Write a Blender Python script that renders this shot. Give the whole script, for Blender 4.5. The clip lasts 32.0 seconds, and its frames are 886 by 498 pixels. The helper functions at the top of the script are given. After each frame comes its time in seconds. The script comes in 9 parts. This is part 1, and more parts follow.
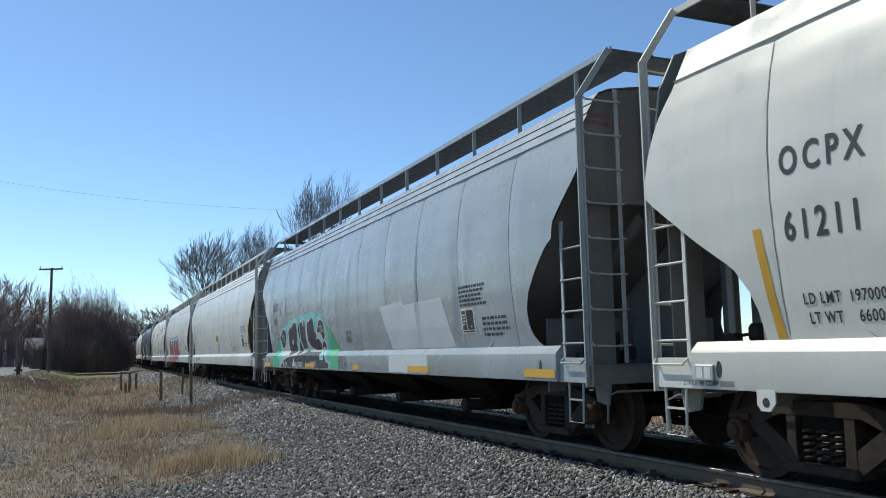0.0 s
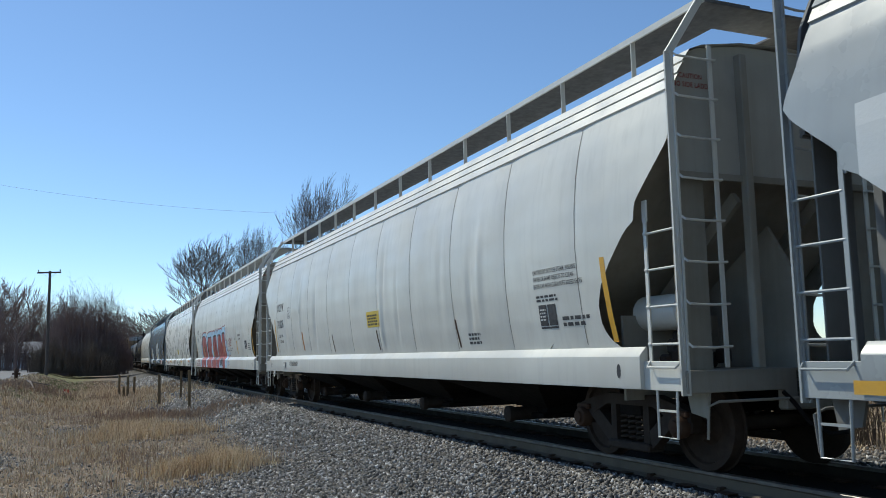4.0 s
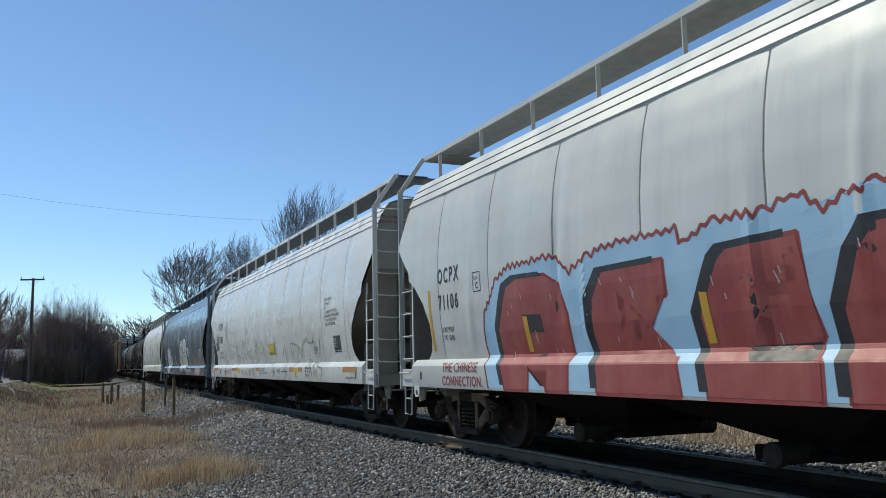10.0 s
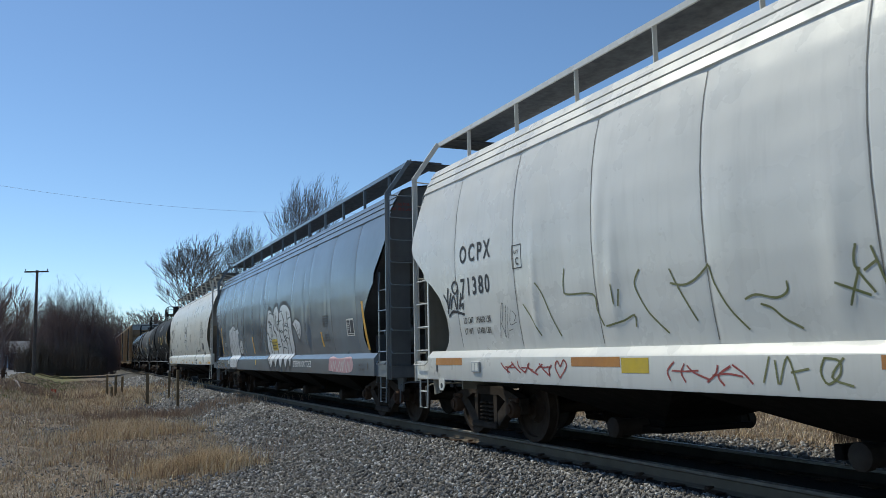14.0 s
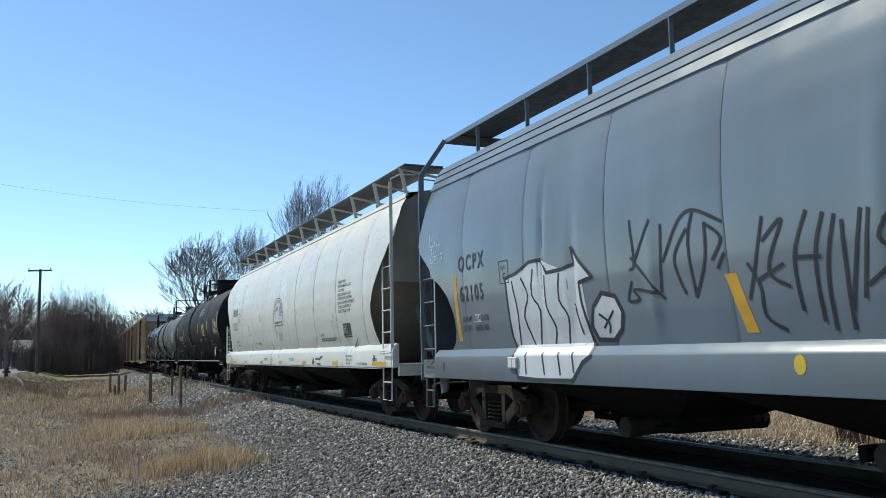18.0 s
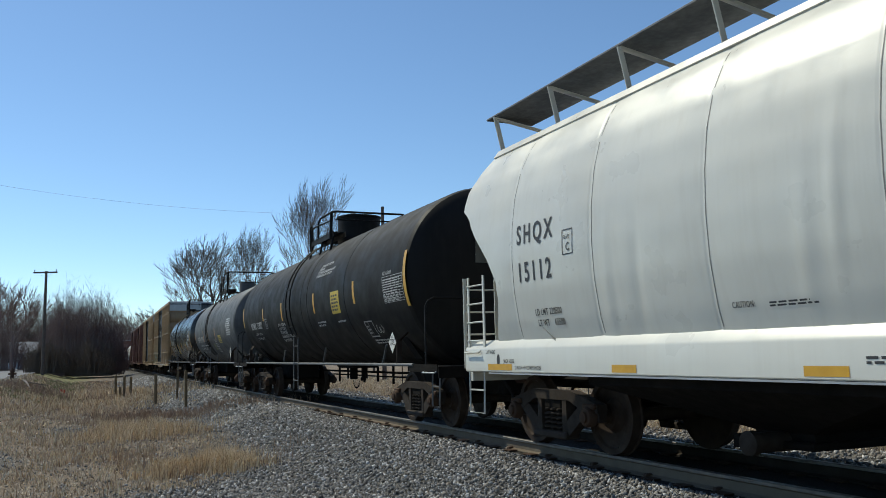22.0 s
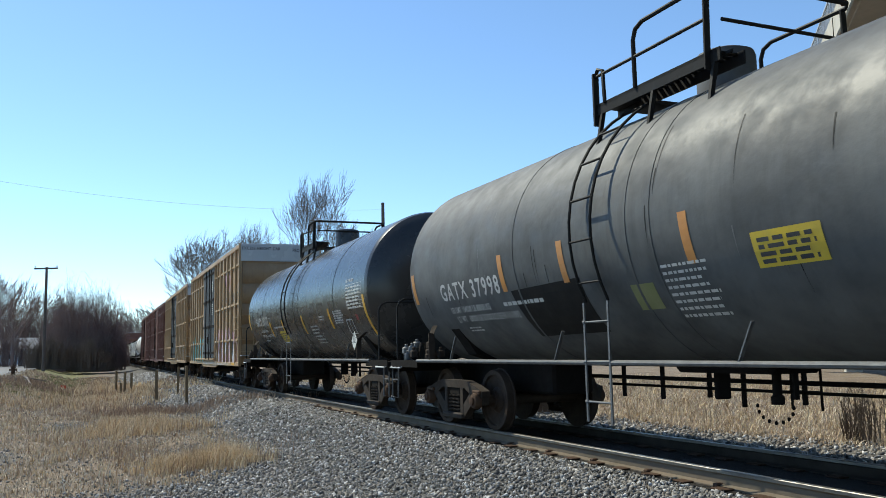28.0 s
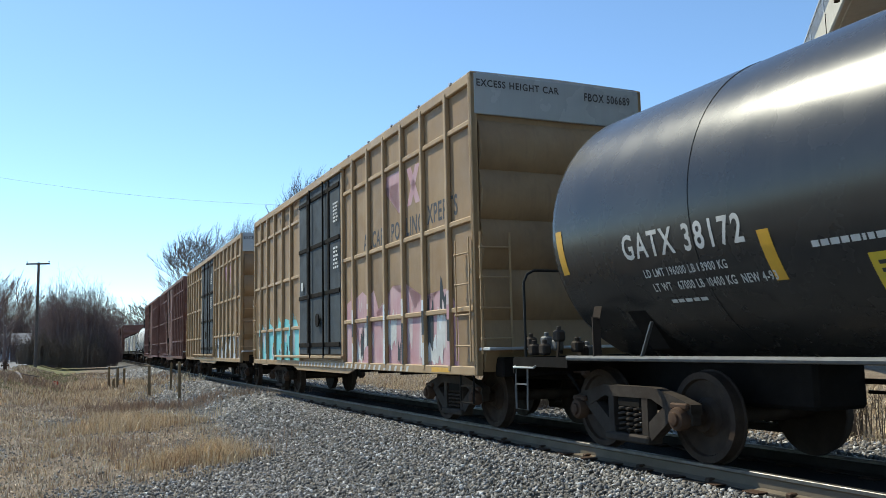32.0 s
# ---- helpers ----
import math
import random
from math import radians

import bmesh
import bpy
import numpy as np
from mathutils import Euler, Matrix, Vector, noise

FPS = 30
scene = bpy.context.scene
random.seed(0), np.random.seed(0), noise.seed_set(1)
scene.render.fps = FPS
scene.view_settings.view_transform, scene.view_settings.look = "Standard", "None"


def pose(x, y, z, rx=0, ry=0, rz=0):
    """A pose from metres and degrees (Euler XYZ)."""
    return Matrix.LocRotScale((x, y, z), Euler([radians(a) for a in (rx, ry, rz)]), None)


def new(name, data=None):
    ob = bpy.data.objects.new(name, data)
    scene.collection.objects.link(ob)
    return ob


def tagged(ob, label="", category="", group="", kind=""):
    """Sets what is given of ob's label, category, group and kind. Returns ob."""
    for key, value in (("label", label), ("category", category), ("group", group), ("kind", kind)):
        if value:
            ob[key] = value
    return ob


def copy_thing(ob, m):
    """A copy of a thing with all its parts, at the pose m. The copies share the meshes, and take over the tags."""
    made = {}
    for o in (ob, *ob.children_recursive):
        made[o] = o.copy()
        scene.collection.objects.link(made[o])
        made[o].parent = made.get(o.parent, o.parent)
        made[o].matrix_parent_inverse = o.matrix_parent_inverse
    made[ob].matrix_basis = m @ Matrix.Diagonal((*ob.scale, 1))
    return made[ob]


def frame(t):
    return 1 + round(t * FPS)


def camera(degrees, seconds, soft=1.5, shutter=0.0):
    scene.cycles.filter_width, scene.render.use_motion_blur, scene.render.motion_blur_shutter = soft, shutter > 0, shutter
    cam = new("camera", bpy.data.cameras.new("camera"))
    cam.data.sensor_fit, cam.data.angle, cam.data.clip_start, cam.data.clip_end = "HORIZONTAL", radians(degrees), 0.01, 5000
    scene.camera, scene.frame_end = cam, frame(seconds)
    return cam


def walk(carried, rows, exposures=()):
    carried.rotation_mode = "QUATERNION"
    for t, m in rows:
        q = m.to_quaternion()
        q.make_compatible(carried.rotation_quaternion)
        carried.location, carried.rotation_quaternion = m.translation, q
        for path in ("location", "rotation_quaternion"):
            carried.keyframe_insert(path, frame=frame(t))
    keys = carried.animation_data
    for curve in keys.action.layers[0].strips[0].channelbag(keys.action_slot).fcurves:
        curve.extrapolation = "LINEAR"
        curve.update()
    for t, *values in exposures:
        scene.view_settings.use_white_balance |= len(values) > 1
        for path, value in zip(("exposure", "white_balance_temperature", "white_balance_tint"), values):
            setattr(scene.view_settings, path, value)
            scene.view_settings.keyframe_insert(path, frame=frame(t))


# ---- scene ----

# ---- camera: held by hand beside the track, 1.24 m above the rail head ----
EYE = (0.0, 0.0, 1.236)
ROLL = 1.20
cam = camera(55.23, 32.0, soft=0.8, shutter=0.05)
# seconds, yaw, pitch
SWAY = [
    (0.0, 0.75, 6.81), (0.5, 0.72, 6.92), (1.0, 0.47, 7.04), (1.5, 0.56, 7.23), (2.0, 0.56, 7.31), (2.5, 0.62, 7.19),
    (3.0, 0.56, 7.19), (3.5, 0.53, 7.12), (4.0, 0.65, 7.04), (4.5, 0.75, 6.89), (6.5, 0.62, 7.04), (7.0, 0.56, 7.04),
    (7.5, 0.65, 7.19), (8.0, 0.53, 7.23), (8.5, 0.28, 7.31), (9.0, 0.00, 7.46), (9.5, -0.16, 7.54), (10.0, -0.28, 7.54),
    (10.5, -0.34, 7.57), (11.0, -0.34, 7.65), (11.5, -0.37, 7.46), (12.0, -0.25, 7.35), (12.5, -0.28, 7.19), (13.0, -0.25, 7.12),
    (13.5, -0.16, 7.12), (14.0, -0.06, 7.00), (14.5, 0.09, 6.92), (15.0, 0.09, 6.89), (15.5, 0.12, 6.92), (17.5, 0.25, 6.92),
    (18.0, 0.12, 6.92), (18.5, 0.19, 6.92), (19.0, 0.12, 7.00), (19.5, 0.09, 7.04), (20.0, 0.19, 7.12), (20.5, 0.37, 7.04),
    (21.0, 0.44, 7.04), (21.5, 0.47, 7.04), (22.0, 0.44, 7.04), (22.5, 0.37, 7.04), (23.0, 0.34, 7.04), (23.5, 0.37, 7.12),
    (24.0, 0.44, 7.23), (24.5, 0.56, 7.31), (25.0, 0.65, 7.46), (25.5, 0.62, 7.54), (27.5, 0.47, 6.89), (28.0, 0.47, 6.77),
    (28.5, 0.44, 6.66), (29.0, 0.44, 6.54), (29.5, 0.28, 6.43), (30.0, 0.09, 6.54), (30.5, 0.00, 6.66), (31.0, 0.00, 6.70),
    (31.5, 0.00, 6.54), (32.0, 0.03, 6.47),
]
walk(cam, [(t, pose(*EYE, 0, 0, yaw) @ pose(0, 0, 0, pitch) @ pose(0, 0, 0, 0, ROLL) @ pose(0, 0, 0, 90)) for t, yaw, pitch in SWAY],
     exposures=[(t, e, 6580 if t < 17 else 6780, 3 if t < 17 else 1) for t, e in ((0.0, -0.10), (4.0, -0.17), (7.0, -0.32), (9.0, -0.30), (14.0, -0.38), (15.0, -0.18), (18.0, 0.12), (19.0, 0.10), (21.0, -0.32), (22.0, -0.22),
                                       (23.0, 0.20), (25.0, 0.32), (28.0, 0.36), (30.0, 0.34), (32.0, 0.38))])

# ---- light: clear spring noon, sun to the left ----
SUN_TO = (Vector((-0.41, 0.912, 0)) * 1.06 + Vector((-0.912, -0.41, 0)) * 0.57 + Vector((0, 0, 1.45))).normalized()
sun_data = bpy.data.lights.new("sun", "SUN")
sun_data.energy, sun_data.angle, sun_data.color = 4.35, radians(0.53), (1.0, 0.945, 0.84)
sun = new("sun", sun_data)
sun.matrix_basis = Matrix.Translation((-60, 20, 60)) @ SUN_TO.to_track_quat("Z", "Y").to_matrix().to_4x4()
world = bpy.data.worlds.new("sky")
scene.world = world
world.use_nodes = True
wn = world.node_tree
sky = wn.nodes.new("ShaderNodeTexSky")
sky.sky_type, sky.sun_disc = "NISHITA", False
sky.sun_elevation = math.asin(SUN_TO.z)
sky.sun_rotation = math.atan2(SUN_TO.x, SUN_TO.y)
sky.air_density, sky.dust_density, sky.ozone_density = 0.9, 0.16, 6.0
sky.altitude = 600
bg = wn.nodes["Background"]
wn.links.new(sky.outputs[0], bg.inputs[0])
bg.inputs[1].default_value = 0.168
scene.view_settings.exposure = 0.0


# ---- letter shapes of the built-in font, one by one ----
def glyph(ch):
    made = []
    for body in (ch, ch + ch, "H" + ch + "H", "HH"):
        cu = bpy.data.curves.new("letters", "FONT")
        cu.body, cu.size, cu.offset, cu.resolution_u = body, 1.0, 0.020, 3
        ob = new("letters", cu)
        me = bpy.data.meshes.new_from_object(ob.evaluated_get(bpy.context.evaluated_depsgraph_get()))
        made.append(([(v.co.x, v.co.y) for v in me.vertices], [tuple(p.vertices) for p in me.polygons]))
        bpy.data.objects.remove(ob)
        bpy.data.curves.remove(cu)
        bpy.data.meshes.remove(me)
    wide = [max((a for a, b in vs), default=0.0) for vs, fs in made]
    return made[0][0], made[0][1], wide[2] - wide[3]


GLYPH = {ch: glyph(ch) for ch in "ABCDEFGHIJKLMNOPQRSTUVWXYZ0123456789 .,:-"}


# ---- materials ----
def nodes_of(name):
    m = bpy.data.materials.new(name)
    m.use_nodes = True
    t = m.node_tree
    return m, t, t.nodes["Principled BSDF"]


def noise_fac(t, scale, detail=4.0, rough=0.55, stretch=(1, 1, 1), low=0.35, high=0.65):
    """A grey pattern in the object's own metres, spread between low and high."""
    co = t.nodes.new("ShaderNodeTexCoord")
    mp = t.nodes.new("ShaderNodeMapping")
    mp.inputs["Scale"].default_value = stretch
    tx = t.nodes.new("ShaderNodeTexNoise")
    tx.inputs["Scale"].default_value, tx.inputs["Detail"].default_value, tx.inputs["Roughness"].default_value = scale, detail, rough
    rp = t.nodes.new("ShaderNodeMapRange")
    rp.inputs["From Min"].default_value, rp.inputs["From Max"].default_value = low, high
    t.links.new(co.outputs["Object"], mp.inputs["Vector"])
    t.links.new(mp.outputs["Vector"], tx.inputs["Vector"])
    t.links.new(tx.outputs["Fac"], rp.inputs["Value"])
    return rp.outputs["Result"]


def mix(t, fac, a, b, share=1.0):
    """a to b by fac; a and b are colours or sockets."""
    n = t.nodes.new("ShaderNodeMix")
    n.data_type = "RGBA"
    if share < 1.0:
        k = t.nodes.new("ShaderNodeMath")
        k.operation = "MULTIPLY"
        k.inputs[1].default_value = share
        t.links.new(fac, k.inputs[0])
        fac = k.outputs[0]
    t.links.new(fac, n.inputs["Factor"])
    for v, i in ((a, 6), (b, 7)):
        if isinstance(v, tuple):
            n.inputs[i].default_value = (*v, 1)
        else:
            t.links.new(v, n.inputs[i])
    return n.outputs[2]


def bump(t, bsdf, height, strength=0.3, depth=0.01):
    b = t.nodes.new("ShaderNodeBump")
    b.inputs["Strength"].default_value, b.inputs["Distance"].default_value = strength, depth
    t.links.new(height, b.inputs["Height"])
    t.links.new(b.outputs["Normal"], bsdf.inputs["Normal"])


def surface(name, base, second, rough=0.6, metal=0.0, scale=3.0, streak=None, grime=None, grime_share=0.4, fine=40.0, bumpy=0.2, depth=0.004, spec=0.5, coat=0.0, rvar=0.1):
    """Paint, steel, wood, stone: two tones, optional vertical streaks and grime, fine relief."""
    m, t, p = nodes_of(name)
    col = mix(t, noise_fac(t, scale), base, second)
    if streak:
        col = mix(t, noise_fac(t, 1.0, 3.0, 0.6, (9.0, 9.0, 0.5), 0.5, 0.8), col, streak, 0.35)
    if grime:
        col = mix(t, noise_fac(t, scale * 0.35, 6.0, 0.65, (1, 1, 1), 0.45, 0.75), col, grime, grime_share)
    t.links.new(col, p.inputs["Base Color"])
    p.inputs["Metallic"].default_value, p.inputs["Specular IOR Level"].default_value = metal, spec
    p.inputs["Coat Weight"].default_value = coat
    rr = t.nodes.new("ShaderNodeMapRange")
    rr.inputs["To Min"].default_value, rr.inputs["To Max"].default_value = max(0.05, rough - rvar), min(1.0, rough + rvar)
    t.links.new(noise_fac(t, scale * 2.1), rr.inputs["Value"])
    t.links.new(rr.outputs["Result"], p.inputs["Roughness"])
    bump(t, p, noise_fac(t, fine, 3.0, 0.6, (1, 1, 1), 0.2, 0.8), bumpy, depth)
    return m


def varied(name, tones, rough=0.85, fine=60.0, bumpy=0.4, source="Object Info"):
    """Loose pieces: each island or object takes its own tone."""
    m, t, p = nodes_of(name)
    if source == "island":
        rnd = t.nodes.new("ShaderNodeNewGeometry").outputs["Random Per Island"]
    else:
        rnd = t.nodes.new("ShaderNodeObjectInfo").outputs["Random"]
    ramp = t.nodes.new("ShaderNodeValToRGB")
    ramp.color_ramp.elements[0].color = (*tones[0], 1)
    ramp.color_ramp.elements[1].color = (*tones[-1], 1)
    for i, c in enumerate(tones[1:-1]):
        e = ramp.color_ramp.elements.new((i + 1) / (len(tones) - 1))
        e.color = (*c, 1)
    t.links.new(rnd, ramp.inputs["Fac"])
    t.links.new(ramp.outputs["Color"], p.inputs["Base Color"])
    p.inputs["Roughness"].default_value = rough
    p.inputs["Specular IOR Level"].default_value = 0.25
    if bumpy:
        bump(t, p, noise_fac(t, fine, 3.0, 0.6, (1, 1, 1), 0.2, 0.8), bumpy, 0.01)
    return m


# car paints
PAINT_BLUEGREY = surface("pale_blue_grey_paint", (0.390, 0.425, 0.440), (0.345, 0.380, 0.395), 0.27, 0, 0.8, (0.288, 0.310, 0.320), (0.240, 0.235, 0.220), 0.45, bumpy=0.03, rvar=0.04)
PAINT_LIGHT = surface("light_grey_paint", (0.660, 0.660, 0.615), (0.605, 0.605, 0.565), 0.38, 0, 0.8, (0.44, 0.44, 0.41), (0.38, 0.36, 0.32), 0.4, bumpy=0.05)
PAINT_WHITE = surface("weathered_white_paint", (0.760, 0.745, 0.695), (0.710, 0.700, 0.655), 0.30, 0, 0.8, (0.520, 0.505, 0.465), (0.46, 0.44, 0.39), 0.4, bumpy=0.05)
PAINT_CREAM = surface("cream_white_paint", (0.680, 0.665, 0.600), (0.630, 0.615, 0.555), 0.36, 0, 0.8, (0.55, 0.52, 0.45), (0.50, 0.47, 0.40), 0.35, bumpy=0.05)
PAINT_STEELBLUE = surface("steel_blue_paint", (0.185, 0.228, 0.268), (0.160, 0.198, 0.232), 0.20, 0, 0.8, (0.170, 0.190, 0.210), (0.150, 0.140, 0.125), 0.5, bumpy=0.02, spec=0.6, rvar=0.03)
PAINT_BLACK = surface("satin_black_paint", (0.011, 0.0105, 0.010), (0.017, 0.016, 0.015), 0.62, 0, 1.0, (0.030, 0.028, 0.026), (0.032, 0.029, 0.027), 0.4, spec=0.15, bumpy=0.08)
PAINT_GLOSSBLACK = surface("gloss_black_paint", (0.020, 0.020, 0.020), (0.030, 0.029, 0.028), 0.27, 0, 1.0, (0.042, 0.040, 0.037), (0.055, 0.050, 0.044), 0.4, spec=0.5, bumpy=0.02, rvar=0.02)
PAINT_GREYTANK = surface("faded_grey_black_paint", (0.055, 0.057, 0.058), (0.095, 0.098, 0.098), 0.62, 0, 1.6, (0.022, 0.022, 0.022), (0.15, 0.15, 0.145), 0.6, fine=9.0, bumpy=0.3, depth=0.006, spec=0.35)
PAINT_TAN = surface("faded_yellow_tan_paint", (0.365, 0.235, 0.115), (0.420, 0.290, 0.160), 0.6, 0, 1.0, (0.24, 0.15, 0.075), (0.17, 0.115, 0.07), 0.6)
TANSHEET = surface("grimy_tan_sheet", (0.245, 0.150, 0.072), (0.310, 0.205, 0.108), 0.65, 0, 1.3, (0.13, 0.08, 0.045), (0.12, 0.085, 0.055), 0.65)
RAILGREY = surface("worn_grey_steel", (0.10, 0.10, 0.10), (0.15, 0.15, 0.147), 0.6, 0.1, 6.0, None, (0.10, 0.09, 0.08), 0.4)
PAINT_BROWN = surface("oxide_brown_paint", (0.135, 0.055, 0.040), (0.18, 0.08, 0.055), 0.6, 0, 1.0, (0.07, 0.035, 0.028), (0.06, 0.04, 0.03), 0.5)
PAINT_DOOR = surface("dark_door_paint", (0.030, 0.038, 0.045), (0.050, 0.060, 0.066), 0.7, 0, 1.2, (0.06, 0.06, 0.065), (0.10, 0.095, 0.085), 0.35, spec=0.25)
GALV = surface("galvanised_steel", (0.42, 0.43, 0.44), (0.50, 0.51, 0.52), 0.5, 0.6, 4.0, None, (0.25, 0.23, 0.21), 0.35)
# grime on a near-black base that carries the deep shade below the cars
UNDER = surface("shaded_grimy_underframe", (0.008, 0.007, 0.006), (0.012, 0.010, 0.009), 0.95, 0, 4.0, None, (0.026, 0.020, 0.015), 0.35, 30, 0.4, spec=0.12)
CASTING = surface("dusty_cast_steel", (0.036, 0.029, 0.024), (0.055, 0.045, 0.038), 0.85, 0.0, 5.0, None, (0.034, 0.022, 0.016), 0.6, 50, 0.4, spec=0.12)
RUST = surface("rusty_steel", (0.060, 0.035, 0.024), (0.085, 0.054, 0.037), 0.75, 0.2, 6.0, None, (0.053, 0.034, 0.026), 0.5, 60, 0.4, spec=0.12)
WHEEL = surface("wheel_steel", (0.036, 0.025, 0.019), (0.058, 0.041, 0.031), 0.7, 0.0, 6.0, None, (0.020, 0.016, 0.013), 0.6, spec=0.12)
BRIGHT = surface("polished_steel", (0.13, 0.12, 0.11), (0.18, 0.17, 0.16), 0.50, 0.9, 6.0)
RAILSIDE = surface("rail_web_rust", (0.125, 0.103, 0.077), (0.160, 0.130, 0.097), 0.95, 0.0, 3.0, None, (0.17, 0.12, 0.09), 0.5, 60, 0.3, spec=0.12)
TIE = surface("creosoted_wood", (0.020, 0.016, 0.012), (0.036, 0.029, 0.023), 0.95, 0, 5.0, None, (0.06, 0.05, 0.04), 0.3, 30, 0.6, 0.01)
DARKGRATE = surface("walkway_steel", (0.10, 0.105, 0.11), (0.15, 0.155, 0.16), 0.6, 0.5, 6.0)
INK = surface("stencil_black", (0.025, 0.025, 0.028), (0.04, 0.04, 0.042), 0.6, 0, 9.0, None, (0.2, 0.2, 0.2), 0.15)
INKWHITE = surface("stencil_white", (0.560, 0.552, 0.528), (0.496, 0.488, 0.464), 0.6, 0, 9.0, None, (0.160, 0.160, 0.160), 0.3)
YELLOW = surface("reflective_yellow", (0.66, 0.36, 0.035), (0.60, 0.32, 0.03), 0.45, 0, 6.0, None, (0.35, 0.22, 0.08), 0.4)
ORANGE = surface("faded_orange", (0.50, 0.22, 0.05), (0.44, 0.19, 0.05), 0.5, 0, 6.0, None, (0.25, 0.14, 0.07), 0.4)
PLACARD = surface("yellow_placard", (0.62, 0.44, 0.03), (0.55, 0.40, 0.05), 0.5, 0, 6.0, None, (0.3, 0.22, 0.06), 0.5)
REDPAINT = surface("graffiti_red", (0.30, 0.050, 0.045), (0.36, 0.085, 0.07), 0.5, 0, 2.5, (0.42, 0.16, 0.12))
SKYPAINT = surface("graffiti_sky_blue", (0.33, 0.53, 0.70), (0.40, 0.59, 0.74), 0.5, 0, 2.0)
BLACKPAINT = surface("graffiti_black", (0.022, 0.020, 0.022), (0.035, 0.03, 0.03), 0.5, 0, 3.0)
GREENPAINT = surface("graffiti_green", (0.07, 0.36, 0.17), (0.10, 0.42, 0.22), 0.5, 0, 2.0)
TEALPAINT = surface("graffiti_teal", (0.14, 0.50, 0.52), (0.2, 0.56, 0.58), 0.5, 0, 2.0)
SILVERPAINT = surface("graffiti_silver", (0.60, 0.61, 0.62), (0.68, 0.69, 0.70), 0.4, 0.2, 2.0, (0.45, 0.46, 0.47))
PINKPAINT = surface("graffiti_pink", (0.42, 0.22, 0.24), (0.47, 0.30, 0.31), 0.6, 0, 2.0, (0.6, 0.5, 0.42))
PALEPINK = surface("graffiti_pale_pink", (0.48, 0.38, 0.37), (0.52, 0.44, 0.42), 0.6, 0, 2.0, (0.6, 0.5, 0.42))
OLIVEPAINT = surface("graffiti_olive", (0.16, 0.17, 0.06), (0.2, 0.2, 0.09), 0.6, 0, 3.0)
MAROON = surface("graffiti_maroon", (0.26, 0.035, 0.03), (0.30, 0.06, 0.05), 0.6, 0, 3.0)
SEAMPAINT = surface("grimy_weld_seam", (0.11, 0.105, 0.10), (0.17, 0.165, 0.155), 0.7, 0, 3.0, None, (0.12, 0.10, 0.085), 0.5)
FLAGCLOTH = surface("faded_orange_cloth", (0.55, 0.10, 0.05), (0.48, 0.09, 0.05), 0.8, 0, 9.0)
# slope sheets: dusty, and darkened in colour for the shade they lie in
SLOPESHADE = surface("shaded_dusty_slope_sheet", (0.300, 0.285, 0.245), (0.240, 0.225, 0.190), 0.8, 0, 1.5, (0.16, 0.145, 0.12), (0.13, 0.11, 0.09), 0.5)
SLOPEBLUE = surface("shaded_dusty_blue_slope_sheet", (0.120, 0.135, 0.150), (0.090, 0.100, 0.110), 0.8, 0, 1.5, (0.07, 0.07, 0.07), (0.07, 0.06, 0.05), 0.5)
# end walls: body paint dulled to stand for the side away from the sun
ENDLIGHT = surface("shaded_dusty_pale_end", (0.400, 0.395, 0.355), (0.345, 0.340, 0.305), 0.7, 0, 1.5, (0.27, 0.26, 0.23), (0.22, 0.20, 0.17), 0.4)
GRATELIGHT = surface("pale_walkway_steel", (0.40, 0.40, 0.375), (0.33, 0.33, 0.31), 0.6, 0.1, 6.0)
# the same shade-darkened end tone for the blue-grey car
ENDGREY = surface("shaded_dusty_blue_grey_end", (0.200, 0.205, 0.205), (0.155, 0.160, 0.160), 0.75, 0, 1.5, (0.11, 0.11, 0.105), (0.09, 0.08, 0.07), 0.5)
PATCH = surface("repaint_patch", (0.560, 0.584, 0.592), (0.528, 0.552, 0.560), 0.4, 0, 2.0)
# land
CONCRETE = surface("weathered_concrete", (0.42, 0.39, 0.33), (0.50, 0.47, 0.41), 0.85, 0, 1.2, (0.30, 0.27, 0.22), (0.26, 0.24, 0.20), 0.4, 25, 0.4, 0.01)
BRIDGESTEEL = surface("blue_grey_bridge_steel", (0.20, 0.25, 0.28), (0.25, 0.30, 0.33), 0.55, 0, 1.5, (0.14, 0.15, 0.15), (0.17, 0.15, 0.13), 0.4)
ASPHALT = surface("worn_asphalt", (0.13, 0.13, 0.135), (0.18, 0.18, 0.18), 0.9, 0, 1.5, None, (0.23, 0.22, 0.21), 0.3, 60, 0.4)
POLEWOOD = surface("weathered_pole_wood", (0.085, 0.065, 0.055), (0.12, 0.095, 0.08), 0.9, 0, 4.0, (0.05, 0.04, 0.035), None, 0.4, 30, 0.5)
STAKE = surface("stake_wood", (0.115, 0.080, 0.040), (0.165, 0.120, 0.068), 0.9, 0, 4.0, (0.14, 0.10, 0.07), None, 0.4, 30, 0.5)
# darker copy of the rail web, its colour standing in for shade under cars
RAILSHADED = surface("rail_web_shaded", (0.030, 0.024, 0.019), (0.050, 0.040, 0.031), 0.9, 0.0, 3.0, None, (0.07, 0.05, 0.038), 0.4, 60, 0.3, spec=0.1)
BARK = surface("grey_brown_bark", (0.105, 0.085, 0.072), (0.15, 0.125, 0.11), 0.95, 0, 6.0, None, None, 0.4, 20, 0.6, 0.02)
TWIG = surface("reddish_twigs", (0.165, 0.112, 0.098), (0.230, 0.165, 0.145), 0.95, 0, 0.6)
TWIGDARK = surface("dark_brush_twigs", (0.11, 0.082, 0.060), (0.16, 0.12, 0.09), 0.95, 0, 0.6)
